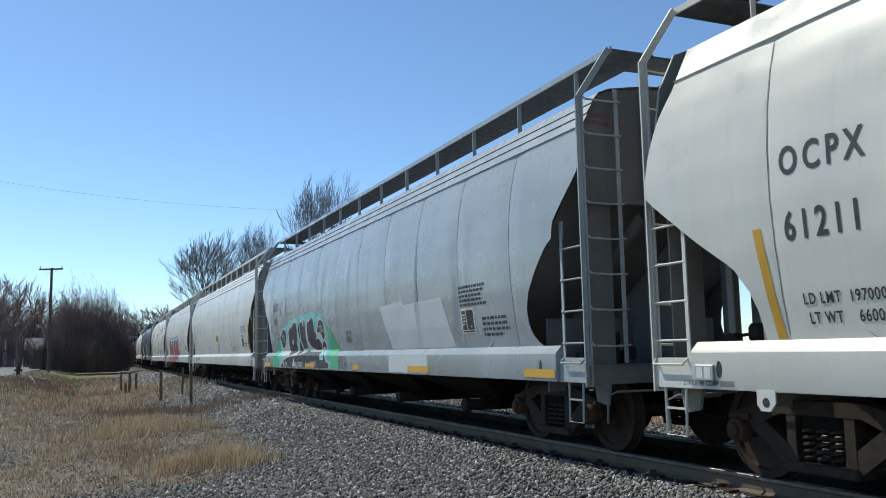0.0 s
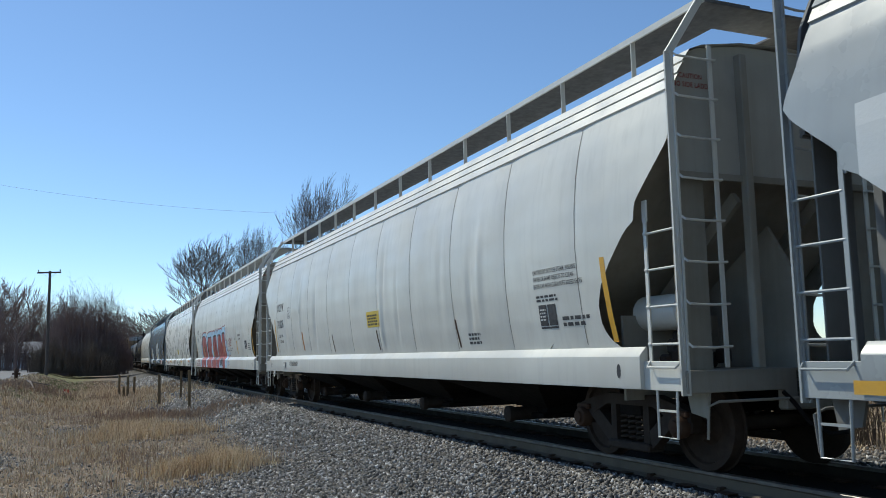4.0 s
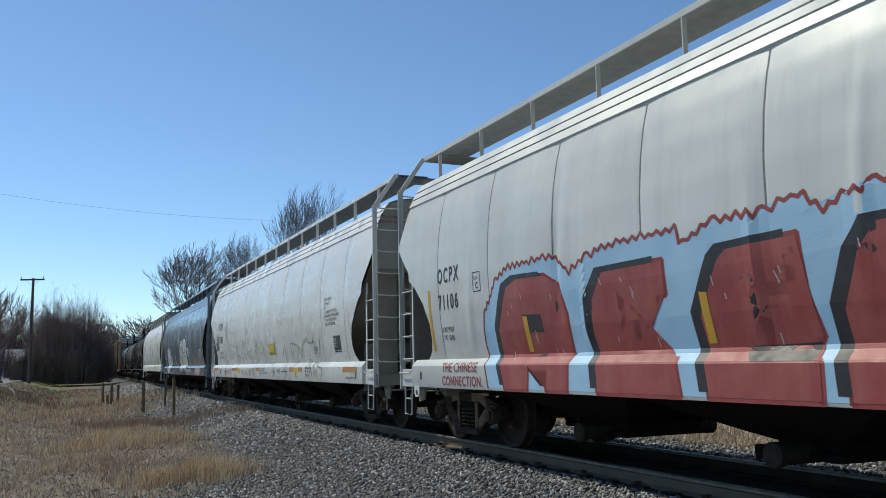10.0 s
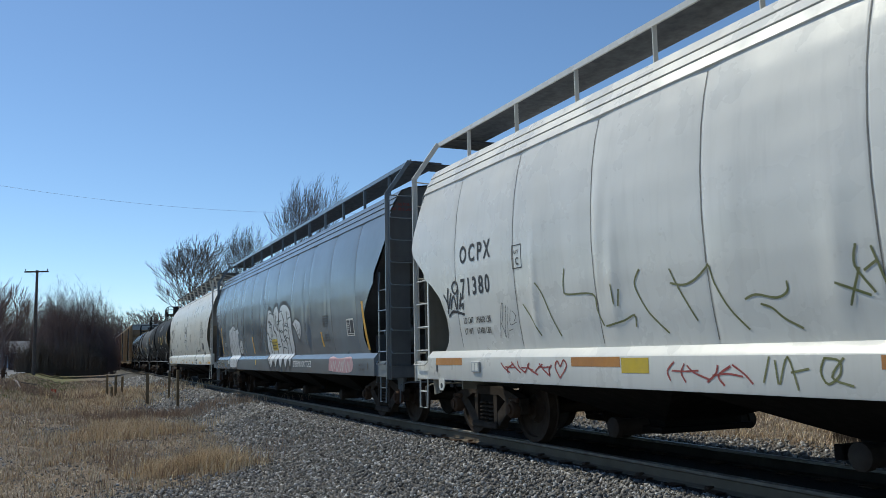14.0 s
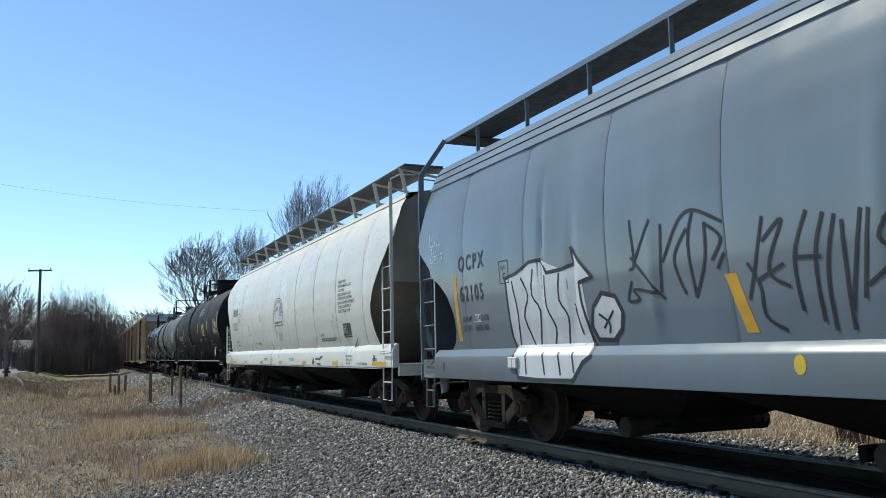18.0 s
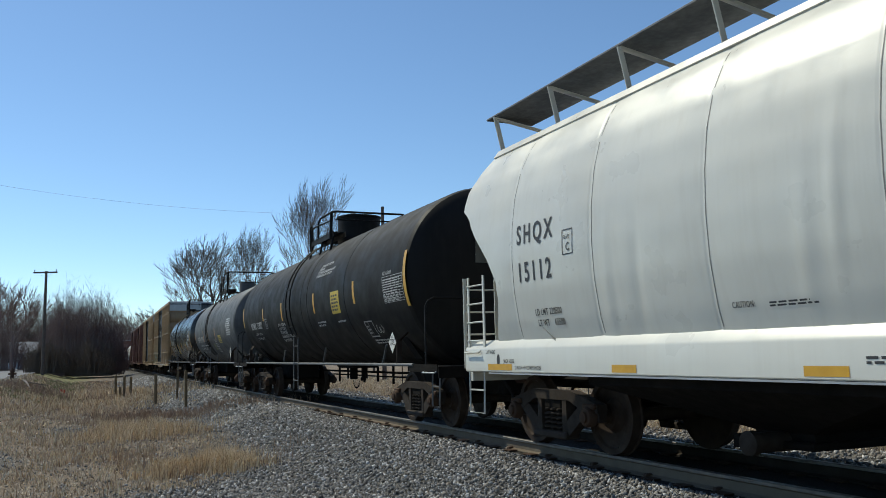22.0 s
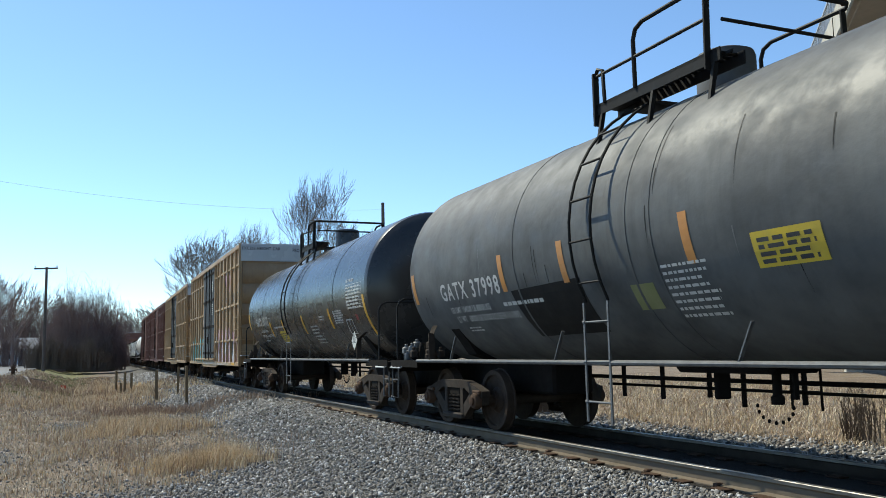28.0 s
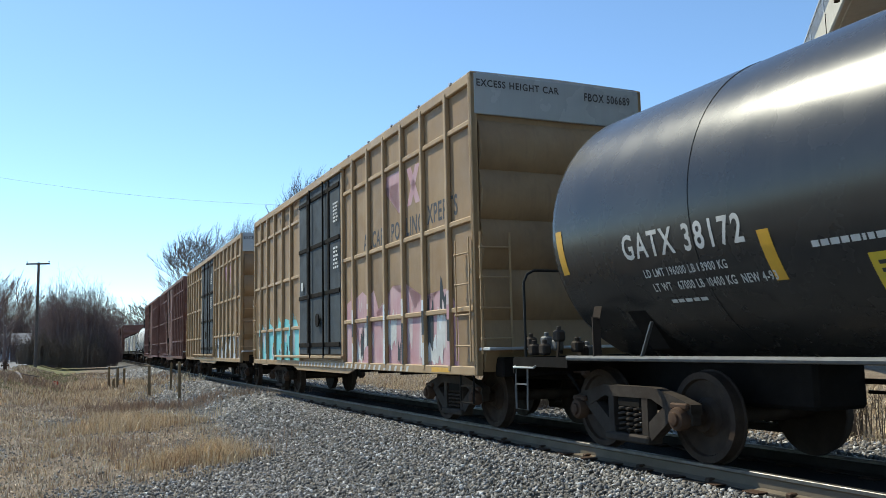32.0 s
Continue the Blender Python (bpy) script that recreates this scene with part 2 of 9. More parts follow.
TWIGFAR = surface("far_twigs", (0.130, 0.101, 0.088), (0.169, 0.137, 0.124), 0.95, 0, 0.6)
STONES = varied("ballast_stone", [(0.050, 0.048, 0.047), (0.155, 0.147, 0.140), (0.29, 0.28, 0.27), (0.215, 0.190, 0.160), (0.10, 0.097, 0.094), (0.20, 0.20, 0.202), (0.56, 0.555, 0.55)], 0.9, 40, 0.3, "island")
BLADES = varied("dry_grass_blade", [(0.60, 0.45, 0.27), (0.74, 0.59, 0.39), (0.85, 0.72, 0.52), (0.46, 0.335, 0.21), (0.30, 0.215, 0.14)], 0.8, 40, 0, "island")
BLADESDARK = varied("dead_weed_stem", [(0.22, 0.15, 0.105), (0.36, 0.25, 0.175), (0.46, 0.34, 0.24)], 0.9, 40, 0, "island")
BLADESGREEN = varied("green_grass_blade", [(0.14, 0.17, 0.055), (0.21, 0.225, 0.085), (0.33, 0.27, 0.13)], 0.8, 40, 0, "island")
LITTER = varied("grass_litter", [(0.22, 0.16, 0.115), (0.55, 0.43, 0.29), (0.76, 0.62, 0.44), (0.32, 0.24, 0.17), (0.86, 0.76, 0.60), (0.42, 0.29, 0.21)], 0.9, 40, 0, "island")
HOUSEWALL = surface("pale_siding", (0.50, 0.52, 0.54), (0.56, 0.58, 0.60), 0.8, 0, 2.0)
SHINGLE = surface("grey_shingle", (0.16, 0.16, 0.17), (0.22, 0.22, 0.23), 0.9, 0, 3.0)
GLASSDARK = surface("window_glass", (0.02, 0.025, 0.03), (0.03, 0.035, 0.04), 0.08, 0, 2.0)


# ---- mesh tools ----
class Geo:
    """Gathers verts and faces; every piece is added in metres."""

    def __init__(self):
        self.v, self.f = [], []

    def add(self, vs, fs):
        n = len(self.v)
        self.v += [tuple(a) for a in vs]
        self.f += [tuple(i + n for i in q) for q in fs]
        return self

    def box(self, x0, x1, y0, y1, z0, z1, c=0.0):
        """A box with its edges chamfered by c."""
        if c <= 0:
            vs = [(x, y, z) for x in (x0, x1) for y in (y0, y1) for z in (z0, z1)]
            return self.add(vs, [(0, 1, 3, 2), (4, 6, 7, 5), (0, 4, 5, 1), (2, 3, 7, 6), (0, 2, 6, 4), (1, 5, 7, 3)])
        c = min(c, 0.45 * (x1 - x0), 0.45 * (y1 - y0), 0.45 * (z1 - z0))
        vs, at = [], {}
        for i, x in enumerate((x0, x1)):
            for j, y in enumerate((y0, y1)):
                for k, z in enumerate((z0, z1)):
                    sx, sy, sz = c * (1 - 2 * i), c * (1 - 2 * j), c * (1 - 2 * k)
                    at[i, j, k] = len(vs)
                    vs += [(x, y + sy, z + sz), (x + sx, y, z + sz), (x + sx, y + sy, z)]
        fs = []
        for s in (0, 1):
            fs.append([at[s, 0, 0], at[s, 0, 1], at[s, 1, 1], at[s, 1, 0]])
            fs.append([at[0, s, 0] + 1, at[1, s, 0] + 1, at[1, s, 1] + 1, at[0, s, 1] + 1])
            fs.append([at[0, 0, s] + 2, at[0, 1, s] + 2, at[1, 1, s] + 2, at[1, 0, s] + 2])
        for a in (0, 1):
            for b in (0, 1):
                fs.append([at[a, b, 0], at[a, b, 1], at[a, b, 1] + 1, at[a, b, 0] + 1])
                fs.append([at[a, 0, b], at[a, 1, b], at[a, 1, b] + 2, at[a, 0, b] + 2])
                fs.append([at[0, a, b] + 1, at[1, a, b] + 1, at[1, a, b] + 2, at[0, a, b] + 2])
        for q in at.values():
            fs.append([q, q + 1, q + 2])
        return self.add(vs, fs)

    def beam(self, p, q, w, h=None, up=(0, 0, 1)):
        """A bar of w by h from p to q."""
        h = h or w
        p, q = Vector(p), Vector(q)
        d = (q - p).normalized()
        u = Vector(up)
        if abs(d.dot(u)) > 0.95:
            u = Vector((1, 0, 0))
        s = d.cross(u).normalized()
        u = s.cross(d)
        vs = [e + s * (a * w / 2) + u * (b * h / 2) for e in (p, q) for a, b in ((-1, -1), (1, -1), (1, 1), (-1, 1))]
        return self.add(vs, [(0, 1, 2, 3), (7, 6, 5, 4), (0, 4, 5, 1), (1, 5, 6, 2), (2, 6, 7, 3), (3, 7, 4, 0)])

    def tube(self, pts, r, n=8, caps=True):
        """A round bar along pts; r one radius or one for each point."""
        pts = [Vector(p) for p in pts]
        rs = r if isinstance(r, (list, tuple)) else [r] * len(pts)
        vs, fs = [], []
        ref = None
        for i, p in enumerate(pts):
            d = (pts[min(i + 1, len(pts) - 1)] - pts[max(i - 1, 0)]).normalized()
            if ref is None:
                ref = Vector((0, 0, 1)) if abs(d.z) < 0.9 else Vector((1, 0, 0))
            s = d.cross(ref).normalized()
            u = s.cross(d).normalized()
            ref = u
            for k in range(n):
                a = 2 * math.pi * k / n
                vs.append(p + (s * math.cos(a) + u * math.sin(a)) * rs[i])
        for i in range(len(pts) - 1):
            for k in range(n):
                fs.append((i * n + k, i * n + (k + 1) % n, (i + 1) * n + (k + 1) % n, (i + 1) * n + k))
        if caps:
            fs.append(tuple(range(n))[::-1])
            fs.append(tuple((len(pts) - 1) * n + k for k in range(n)))
        return self.add(vs, fs)

    def turn(self, axis_from, axis_to, profile, n=24):
        """A body of revolution: profile of (share or metres along the axis, radius)."""
        a, b = Vector(axis_from), Vector(axis_to)
        d = (b - a).normalized()
        s = d.cross(Vector((0, 0, 1)) if abs(d.z) < 0.9 else Vector((1, 0, 0))).normalized()
        u = s.cross(d)
        vs, fs = [], []
        for h, r in profile:
            for k in range(n):
                t = 2 * math.pi * k / n
                vs.append(a + d * h + (s * math.cos(t) + u * math.sin(t)) * r)
        for i in range(len(profile) - 1):
            for k in range(n):
                fs.append((i * n + k, i * n + (k + 1) % n, (i + 1) * n + (k + 1) % n, (i + 1) * n + k))
        fs.append(tuple(range(n))[::-1])
        fs.append(tuple((len(profile) - 1) * n + k for k in range(n)))
        return self.add(vs, fs)

    def prism(self, outline, y0, y1):
        """An outline of (x, z) pushed from y0 to y1."""
        n = len(outline)
        vs = [(x, y, z) for y in (y0, y1) for x, z in outline]
        fs = [tuple(range(n)), tuple(range(2 * n - 1, n - 1, -1))]
        fs += [(i, i + n, (i + 1) % n + n, (i + 1) % n) for i in range(n)]
        return self.add(vs, fs)

    def prism_x(self, outline, x0, x1):
        """An outline of (y, z) pushed from x0 to x1."""
        n = len(outline)
        vs = [(x, y, z) for x in (x0, x1) for y, z in outline]
        fs = [tuple(range(n)), tuple(range(2 * n - 1, n - 1, -1))]
        fs += [(i, i + n, (i + 1) % n + n, (i + 1) % n) for i in range(n)]
        return self.add(vs, fs)

    def grid(self, rows):
        """Rows of points, all equally long, joined to a sheet."""
        n = len(rows[0])
        vs = [p for r in rows for p in r]
        fs = [(i * n + j, i * n + j + 1, (i + 1) * n + j + 1, (i + 1) * n + j) for i in range(len(rows) - 1) for j in range(n - 1)]
        return self.add(vs, fs)

    def mesh(self, name, material, smooth=35.0):
        me = bpy.data.meshes.new(name)
        me.from_pydata(self.v, [], self.f)
        me.materials.append(material)
        bm = bmesh.new()
        bm.from_mesh(me)
        bmesh.ops.recalc_face_normals(bm, faces=bm.faces)
        bm.to_mesh(me)
        bm.free()
        if smooth:
            me.shade_smooth()
            me.set_sharp_from_angle(angle=radians(smooth))
        me.update()
        return me


def part(name, geo, material, parent, label="", smooth=35.0, at=None, kind=""):
    """Links a Geo (or a ready mesh) as one mesh object under a thing or a part."""
    me = geo.mesh(name, material, smooth) if isinstance(geo, Geo) else geo
    ob = new(name, me)
    ob.parent = parent
    if at is not None:
        ob.matrix_basis = at
    return tagged(ob, label, "", "", kind)


def thing(name, label, category, group="", m=None):
    ob = new(name)
    ob.empty_display_size = 0.3
    if m is not None:
        ob.matrix_basis = m
    return tagged(ob, label, category, group)


def whole(name, geo, material, label, category, group="", kind="", m=None, smooth=35.0):
    """A thing of one mesh."""
    ob = new(name, geo.mesh(name, material, smooth))
    if m is not None:
        ob.matrix_basis = m
    return tagged(ob, label, category, group, kind)


# ---- the track: a wide curve to the right as it leads away ----
TURN, BEND, ASIDE, ARC = radians(24.331), 0.000554, 6.713, 51.8
T0, N0 = Vector((-math.sin(TURN), math.cos(TURN))), Vector((math.cos(TURN), math.sin(TURN)))


def place(s, v):
    """x and y at station s (metres ahead), v metres from the centre line towards the camera's side; the track runs straight past ARC."""
    a = BEND * np.minimum(s, ARC)
    h = TURN - a
    d, e = np.sin(a) / BEND, (1 - np.cos(a)) / BEND
    more = np.maximum(s - ARC, 0)
    return (N0.x * ASIDE + T0.x * d + N0.x * e - np.sin(h) * more - np.cos(h) * v,
            N0.y * ASIDE + T0.y * d + N0.y * e + np.cos(h) * more - np.sin(h) * v)


def track(s, v=0.0, z=0.0):
    x, y = place(s, v)
    return Vector((float(x), float(y), z))


def station(x, y):
    """Station and offset of a place on the ground, for many places at once."""
    cx, cy = N0.x * (ASIDE + 1 / BEND), N0.y * (ASIDE + 1 / BEND)
    ax, ay = x - cx, y - cy
    s = np.arctan2(ax * T0.x + ay * T0.y, -(ax * N0.x + ay * N0.y)) / BEND
    v = np.hypot(ax, ay) - 1 / BEND
    px, py = place(ARC, 0.0)
    h = TURN - BEND * ARC
    s2 = ARC - (x - px) * math.sin(h) + (y - py) * math.cos(h)
    v2 = -(x - px) * math.cos(h) - (y - py) * math.sin(h)
    return np.where(s > ARC, s2, s), np.where(s > ARC, v2, v)


def smoothstep(a, b, x):
    t = np.clip((x - a) / (b - a), 0, 1)
    return t * t * (3 - 2 * t)


def gravel_edge(s):
    """How far the loose stone reaches from the centre line on the camera's side."""
    return 2.3 + 2.9 * np.exp(-np.maximum(s - 10.0, -6.0) / 7.0) + 1.5 * smoothstep(18, 34, s)


def ground_height(x, y):
    s, v = station(x, y)
    near = -0.17 - 0.36 * smoothstep(1.75, 3.6, v)
    far = -0.17 - 0.40 * smoothstep(1.75, 3.6, -v)
    z = np.where(v > 0, near, far)
    rough = 0.035 * np.sin(0.9 * x + 1.3 * np.sin(0.35 * y)) * np.sin(0.7 * y + 1.1) + 0.02 * np.sin(2.3 * x + 0.6 * y)
    z = z + rough * smoothstep(3.5, 6.0, np.abs(v))
    side = ASIDE - (x * N0.x + y * N0.y)
    bank = smoothstep(12, 40, s) * smoothstep(6.2, 9.4, side)
    return z + 0.72 * bank


def gh(x, y):
    return float(ground_height(np.array([x]), np.array([y]))[0])


# ---- ground: one sheet out to the horizon ----
def build_ground():
    m, t, p = nodes_of("trackside_ground")
    co = t.nodes.new("ShaderNodeNewGeometry")
    dry = mix(t, noise_fac(t, 0.7, 5.0), (0.20, 0.150, 0.108), (0.30, 0.235, 0.170))
    dry = mix(t, noise_fac(t, 9.0, 4.0, 0.7), dry, (0.095, 0.074, 0.055), 0.7)
    grit = mix(t, noise_fac(t, 22.0, 5.0, 0.7), (0.055, 0.051, 0.047), (0.17, 0.162, 0.152))
    att = t.nodes.new("ShaderNodeAttribute")
    att.attribute_name = "gravel"
    col = mix(t, att.outputs["Fac"], dry, grit)
    att2 = t.nodes.new("ShaderNodeAttribute")
    att2.attribute_name = "green"
    col = mix(t, att2.outputs["Fac"], col, (0.15, 0.16, 0.06))
    # shade under the passing train, painted into the ground as a near-black tone
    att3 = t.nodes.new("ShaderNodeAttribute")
    att3.attribute_name = "track_shade"
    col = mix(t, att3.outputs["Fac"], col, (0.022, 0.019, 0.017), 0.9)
    t.links.new(col, p.inputs["Base Color"])
    p.inputs["Roughness"].default_value = 0.95
    p.inputs["Specular IOR Level"].default_value = 0.2
    bump(t, p, noise_fac(t, 30.0, 4.0, 0.7, (1, 1, 1), 0.2, 0.8), 0.7, 0.03)
    rad = np.concatenate([np.arange(0.5, 14, 0.35), 14 * 1.035 ** np.arange(0, 168)])
    ang = np.radians(np.concatenate([np.arange(-180, -60, 6.0), np.arange(-60, 60, 0.75), np.arange(60, 180, 6.0)]))
    n = len(ang)
    X, Y = rad[:, None] * np.sin(ang)[None, :], rad[:, None] * np.cos(ang)[None, :]
    fade = np.exp(-rad / 900)[:, None]
    Z = ground_height(X, Y) * fade - 0.5 * (1 - fade)
    verts = np.stack([X, Y, Z], -1).reshape(-1, 3).tolist() + [(0, 0, gh(0, 0))]
    faces = []
    for i in range(len(rad) - 1):
        for j in range(n):
            k = (j + 1) % n
            faces.append((i * n + j, i * n + k, (i + 1) * n + k, (i + 1) * n + j))
    c = len(verts) - 1
    faces += [(c, (j + 1) % n, j) for j in range(n)]
    me = bpy.data.meshes.new("ground")
    me.from_pydata(verts, [], faces)
    me.materials.append(m)
    s, v = station(X, Y)
    wob = 0.5 * np.sin(0.55 * s) + 0.35 * np.sin(1.7 * s + 1.0)
    near = 1 - smoothstep(-0.2, 1.0, v + 0.4 * wob - gravel_edge(s))
    far = 1 - smoothstep(4.8, 5.8, -v + 0.5 * wob)
    gravel = np.where(v > 0, near, far)
    patches = smoothstep(0.55, 0.8, 0.5 + 0.5 * np.sin(1.3 * X + 2.0 * np.sin(0.8 * Y)) * np.sin(0.9 * Y + 0.7)) * smoothstep(12, 6, v) * (np.abs(v) < 14)
    bare = smoothstep(0.5, 1.5, np.sin(0.8 * s + 1.3) + np.sin(1.4 * v + 0.5 * s)) * (1 - smoothstep(22, 30, s)) * (np.abs(v) < 14)
    close = (1 - smoothstep(11.8, 13.4, s)) * (1 - smoothstep(5.6, 7.2, v + 0.5 * np.sin(2.1 * s)))
    gravel = np.clip(gravel + (0.3 * patches + 0.7 * np.maximum(bare, close)) * (v > 0), 0, 1)
    green = smoothstep(34, 46, s) * smoothstep(6.0, 7.6, v) * smoothstep(30, 18, v) * 0.7
    # painted shade: full under the cars, fading out beside the rails
    track_shade = 1 - smoothstep(0.95, 1.6, np.abs(v))
    for name, arr in (("gravel", gravel), ("green", green), ("track_shade", track_shade)):
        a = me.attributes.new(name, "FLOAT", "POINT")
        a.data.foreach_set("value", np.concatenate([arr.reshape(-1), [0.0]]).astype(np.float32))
    me.shade_smooth()
    return tagged(new("ground", me), "dry winter grass and gravel beside the railway", "ground", "", "structure")


ground = build_ground()


# ---- track: rails, ties ----
def sweep(profile, s0, s1, step, v0, material, name, label, parent=None):
    g = Geo()
    n = int((s1 - s0) / step)
    rows = [[track(s0 + (s1 - s0) * i / n, v0 + v, z) for v, z in profile + profile[:1]] for i in range(n + 1)]
    g.grid(rows)
    return g


RAIL_HEAD = [(-0.036, -0.006), (-0.030, 0.0), (0.030, 0.0), (0.036, -0.006), (0.036, -0.035), (-0.036, -0.035)]
RAIL_WEB = [(-0.034, -0.035), (0.034, -0.035), (0.011, -0.052), (0.010, -0.138), (0.070, -0.158), (0.070, -0.171), (-0.070, -0.171), (-0.070, -0.158), (-0.010, -0.138), (-0.011, -0.052)]
railway = tagged(new("railway_track"), "single railway track on crushed stone ballast", "railway track", "", "structure")
for v in (0.755, -0.755):
    # the far rail takes the copy with shade in its colour
    rail = part("rail", sweep(RAIL_WEB, -30, 600, 1.5, v, None, "", ""), RAILSIDE if v > 0 else RAILSHADED, railway, "rusty brown steel rail" if v > 0 else "steel rail coloured dark for the shade under the cars")
    part("rail_head", sweep(RAIL_HEAD, -30, 600, 1.5, v, None, "", ""), BRIGHT, rail, "worn bright rail head")
tie_mesh = Geo().box(-0.115, 0.115, -1.3, 1.3, -0.37, -0.185, 0.015).mesh("tie", TIE)
plate_mesh = Geo().box(-0.10, 0.10, -0.19, 0.19, -0.165, -0.150, 0.004).mesh("tie_plate", RUST)
anchor_mesh = Geo().box(-0.035, 0.035, -0.09, 0.09, -0.185, -0.125, 0.01).mesh("rail_anchor", RUST)
rng = random.Random(3)
for i in range(110):
    s = -9 + i * 0.54 + rng.uniform(-0.03, 0.03)
    p = track(s)
    m = pose(p.x, p.y, rng.uniform(-0.006, 0.004), 0, 0, 90 + math.degrees(TURN - BEND * min(s, ARC)) + rng.uniform(-1, 1))
    t = part("tie", tie_mesh, None, railway, at=m)
    for v in (0.755, -0.755):
        part("tie_plate", plate_mesh, None, t, at=pose(0, v, 0))
    if i % 2 and s < 35:
        part("rail_anchor", anchor_mesh, None, t, at=pose(0.15, 0.755, 0))
far_ties = Geo()
for i in range(400):
    s = 50.4 + i * 0.54
    a, b = track(s, 1.3, -0.25), track(s, -1.3, -0.25)
    far_ties.beam(a, b, 0.23, 0.17)
part("distant_ties", far_ties, TIE, railway, kind="stuff", smooth=0)


# ---- loose stone ----
def scatter_stones(name, label, count, s_range, v_range, size, seed, material, keep=None):
    r = np.random.RandomState(seed)
    base = np.array([(1, 0, -.1), (-.9, .1, 0), (.1, .95, .1), (0, -1, -.1), (.15, .1, .75), (-.1, 0, -.7)])
    fs = np.array([(0, 2, 4), (2, 1, 4), (1, 3, 4), (3, 0, 4), (2, 0, 5), (1, 2, 5), (3, 1, 5), (0, 3, 5)])
    u = r.rand(count)
    s = s_range[0] + (s_range[1] - s_range[0]) * u ** 1.5
    v = v_range[0] + (v_range[1] - v_range[0]) * r.rand(count)
    if keep is not None:
        k = keep(s, v, r)
        s, v = s[k], v[k]
    n = len(s)
    px, py = place(s, v)
    rad = size * (0.55 + 0.9 * r.rand(n) ** 2) * (1 + np.maximum(s - 15, 0) / 60)
    pz = ground_height(px, py) + rad * (0.1 + 0.35 * r.rand(n))
    sc = rad[:, None] * (0.7 + 0.6 * r.rand(n, 3))
    q = r.randn(n, 4)
    q /= np.linalg.norm(q, axis=1)[:, None]
    w, x, y, z = q.T
    R = np.stack([1 - 2 * (y * y + z * z), 2 * (x * y - z * w), 2 * (x * z + y * w), 2 * (x * y + z * w), 1 - 2 * (x * x + z * z), 2 * (y * z - x * w), 2 * (x * z - y * w), 2 * (y * z + x * w), 1 - 2 * (x * x + y * y)], -1).reshape(n, 3, 3)
    local = base[None] * sc[:, None, :] * (0.8 + 0.4 * r.rand(n, 6, 1))
    vs = np.einsum("nij,nkj->nki", R, local) + np.stack([px, py, pz], -1)[:, None, :]
    faces = (fs[None] + 6 * np.arange(n)[:, None, None]).reshape(-1, 3)
    me = bpy.data.meshes.new(name)
    me.vertices.add(n * 6)
    me.vertices.foreach_set("co", vs.reshape(-1).astype(np.float32))
    me.loops.add(len(faces) * 3)
    me.loops.foreach_set("vertex_index", faces.reshape(-1).astype(np.int32))
    me.polygons.add(len(faces))
    me.polygons.foreach_set("loop_start", np.arange(0, len(faces) * 3, 3, dtype=np.int32))
    me.update(calc_edges=True)
    me.materials.append(material)
    return tagged(new(name, me), label, "ballast", "", "stuff")


def bare_patch(s, v, r):
    close = (1 - smoothstep(11.8, 13.4, s)) * (1 - smoothstep(5.6, 7.2, v + 0.5 * np.sin(2.1 * s)))
    mid = smoothstep(0.5, 1.5, np.sin(0.8 * s + 1.3) + np.sin(1.4 * v + 0.5 * s)) * (1 - smoothstep(22, 30, s))
    return r.rand(len(s)) < np.maximum(close, 0.6 * mid) + 0.05


def thin_edge(s, v, r):
    edge = gravel_edge(s) + 0.35 * np.sin(0.55 * s) + 0.2 * np.sin(1.7 * s + 1.0)
    return r.rand(len(s)) > smoothstep(edge - 0.6, edge + 1.4, v) * 0.97


scatter_stones("ballast", "grey crushed stone ballast along the track", 90000, (3.5, 24), (1.02, 6.8), 0.027, 1, STONES, thin_edge)
scatter_stones("ballast", "grey crushed stone ballast near the standing place", 14000, (-9, 4.5), (1.02, 5.5), 0.034, 8, STONES)
scatter_stones("ballast", "grey crushed stone ballast further along the track", 36000, (22, 75), (0.80, 5.0), 0.036, 5, STONES, thin_edge)
scatter_stones("ballast", "grey crushed stone ballast beyond the track", 30000, (4, 80), (-6.0, -0.80), 0.042, 2, STONES)
scatter_stones("ballast", "loose grey stones strewn over the verge", 60000, (6, 34), (4.0, 11.5), 0.022, 6, STONES, bare_patch)


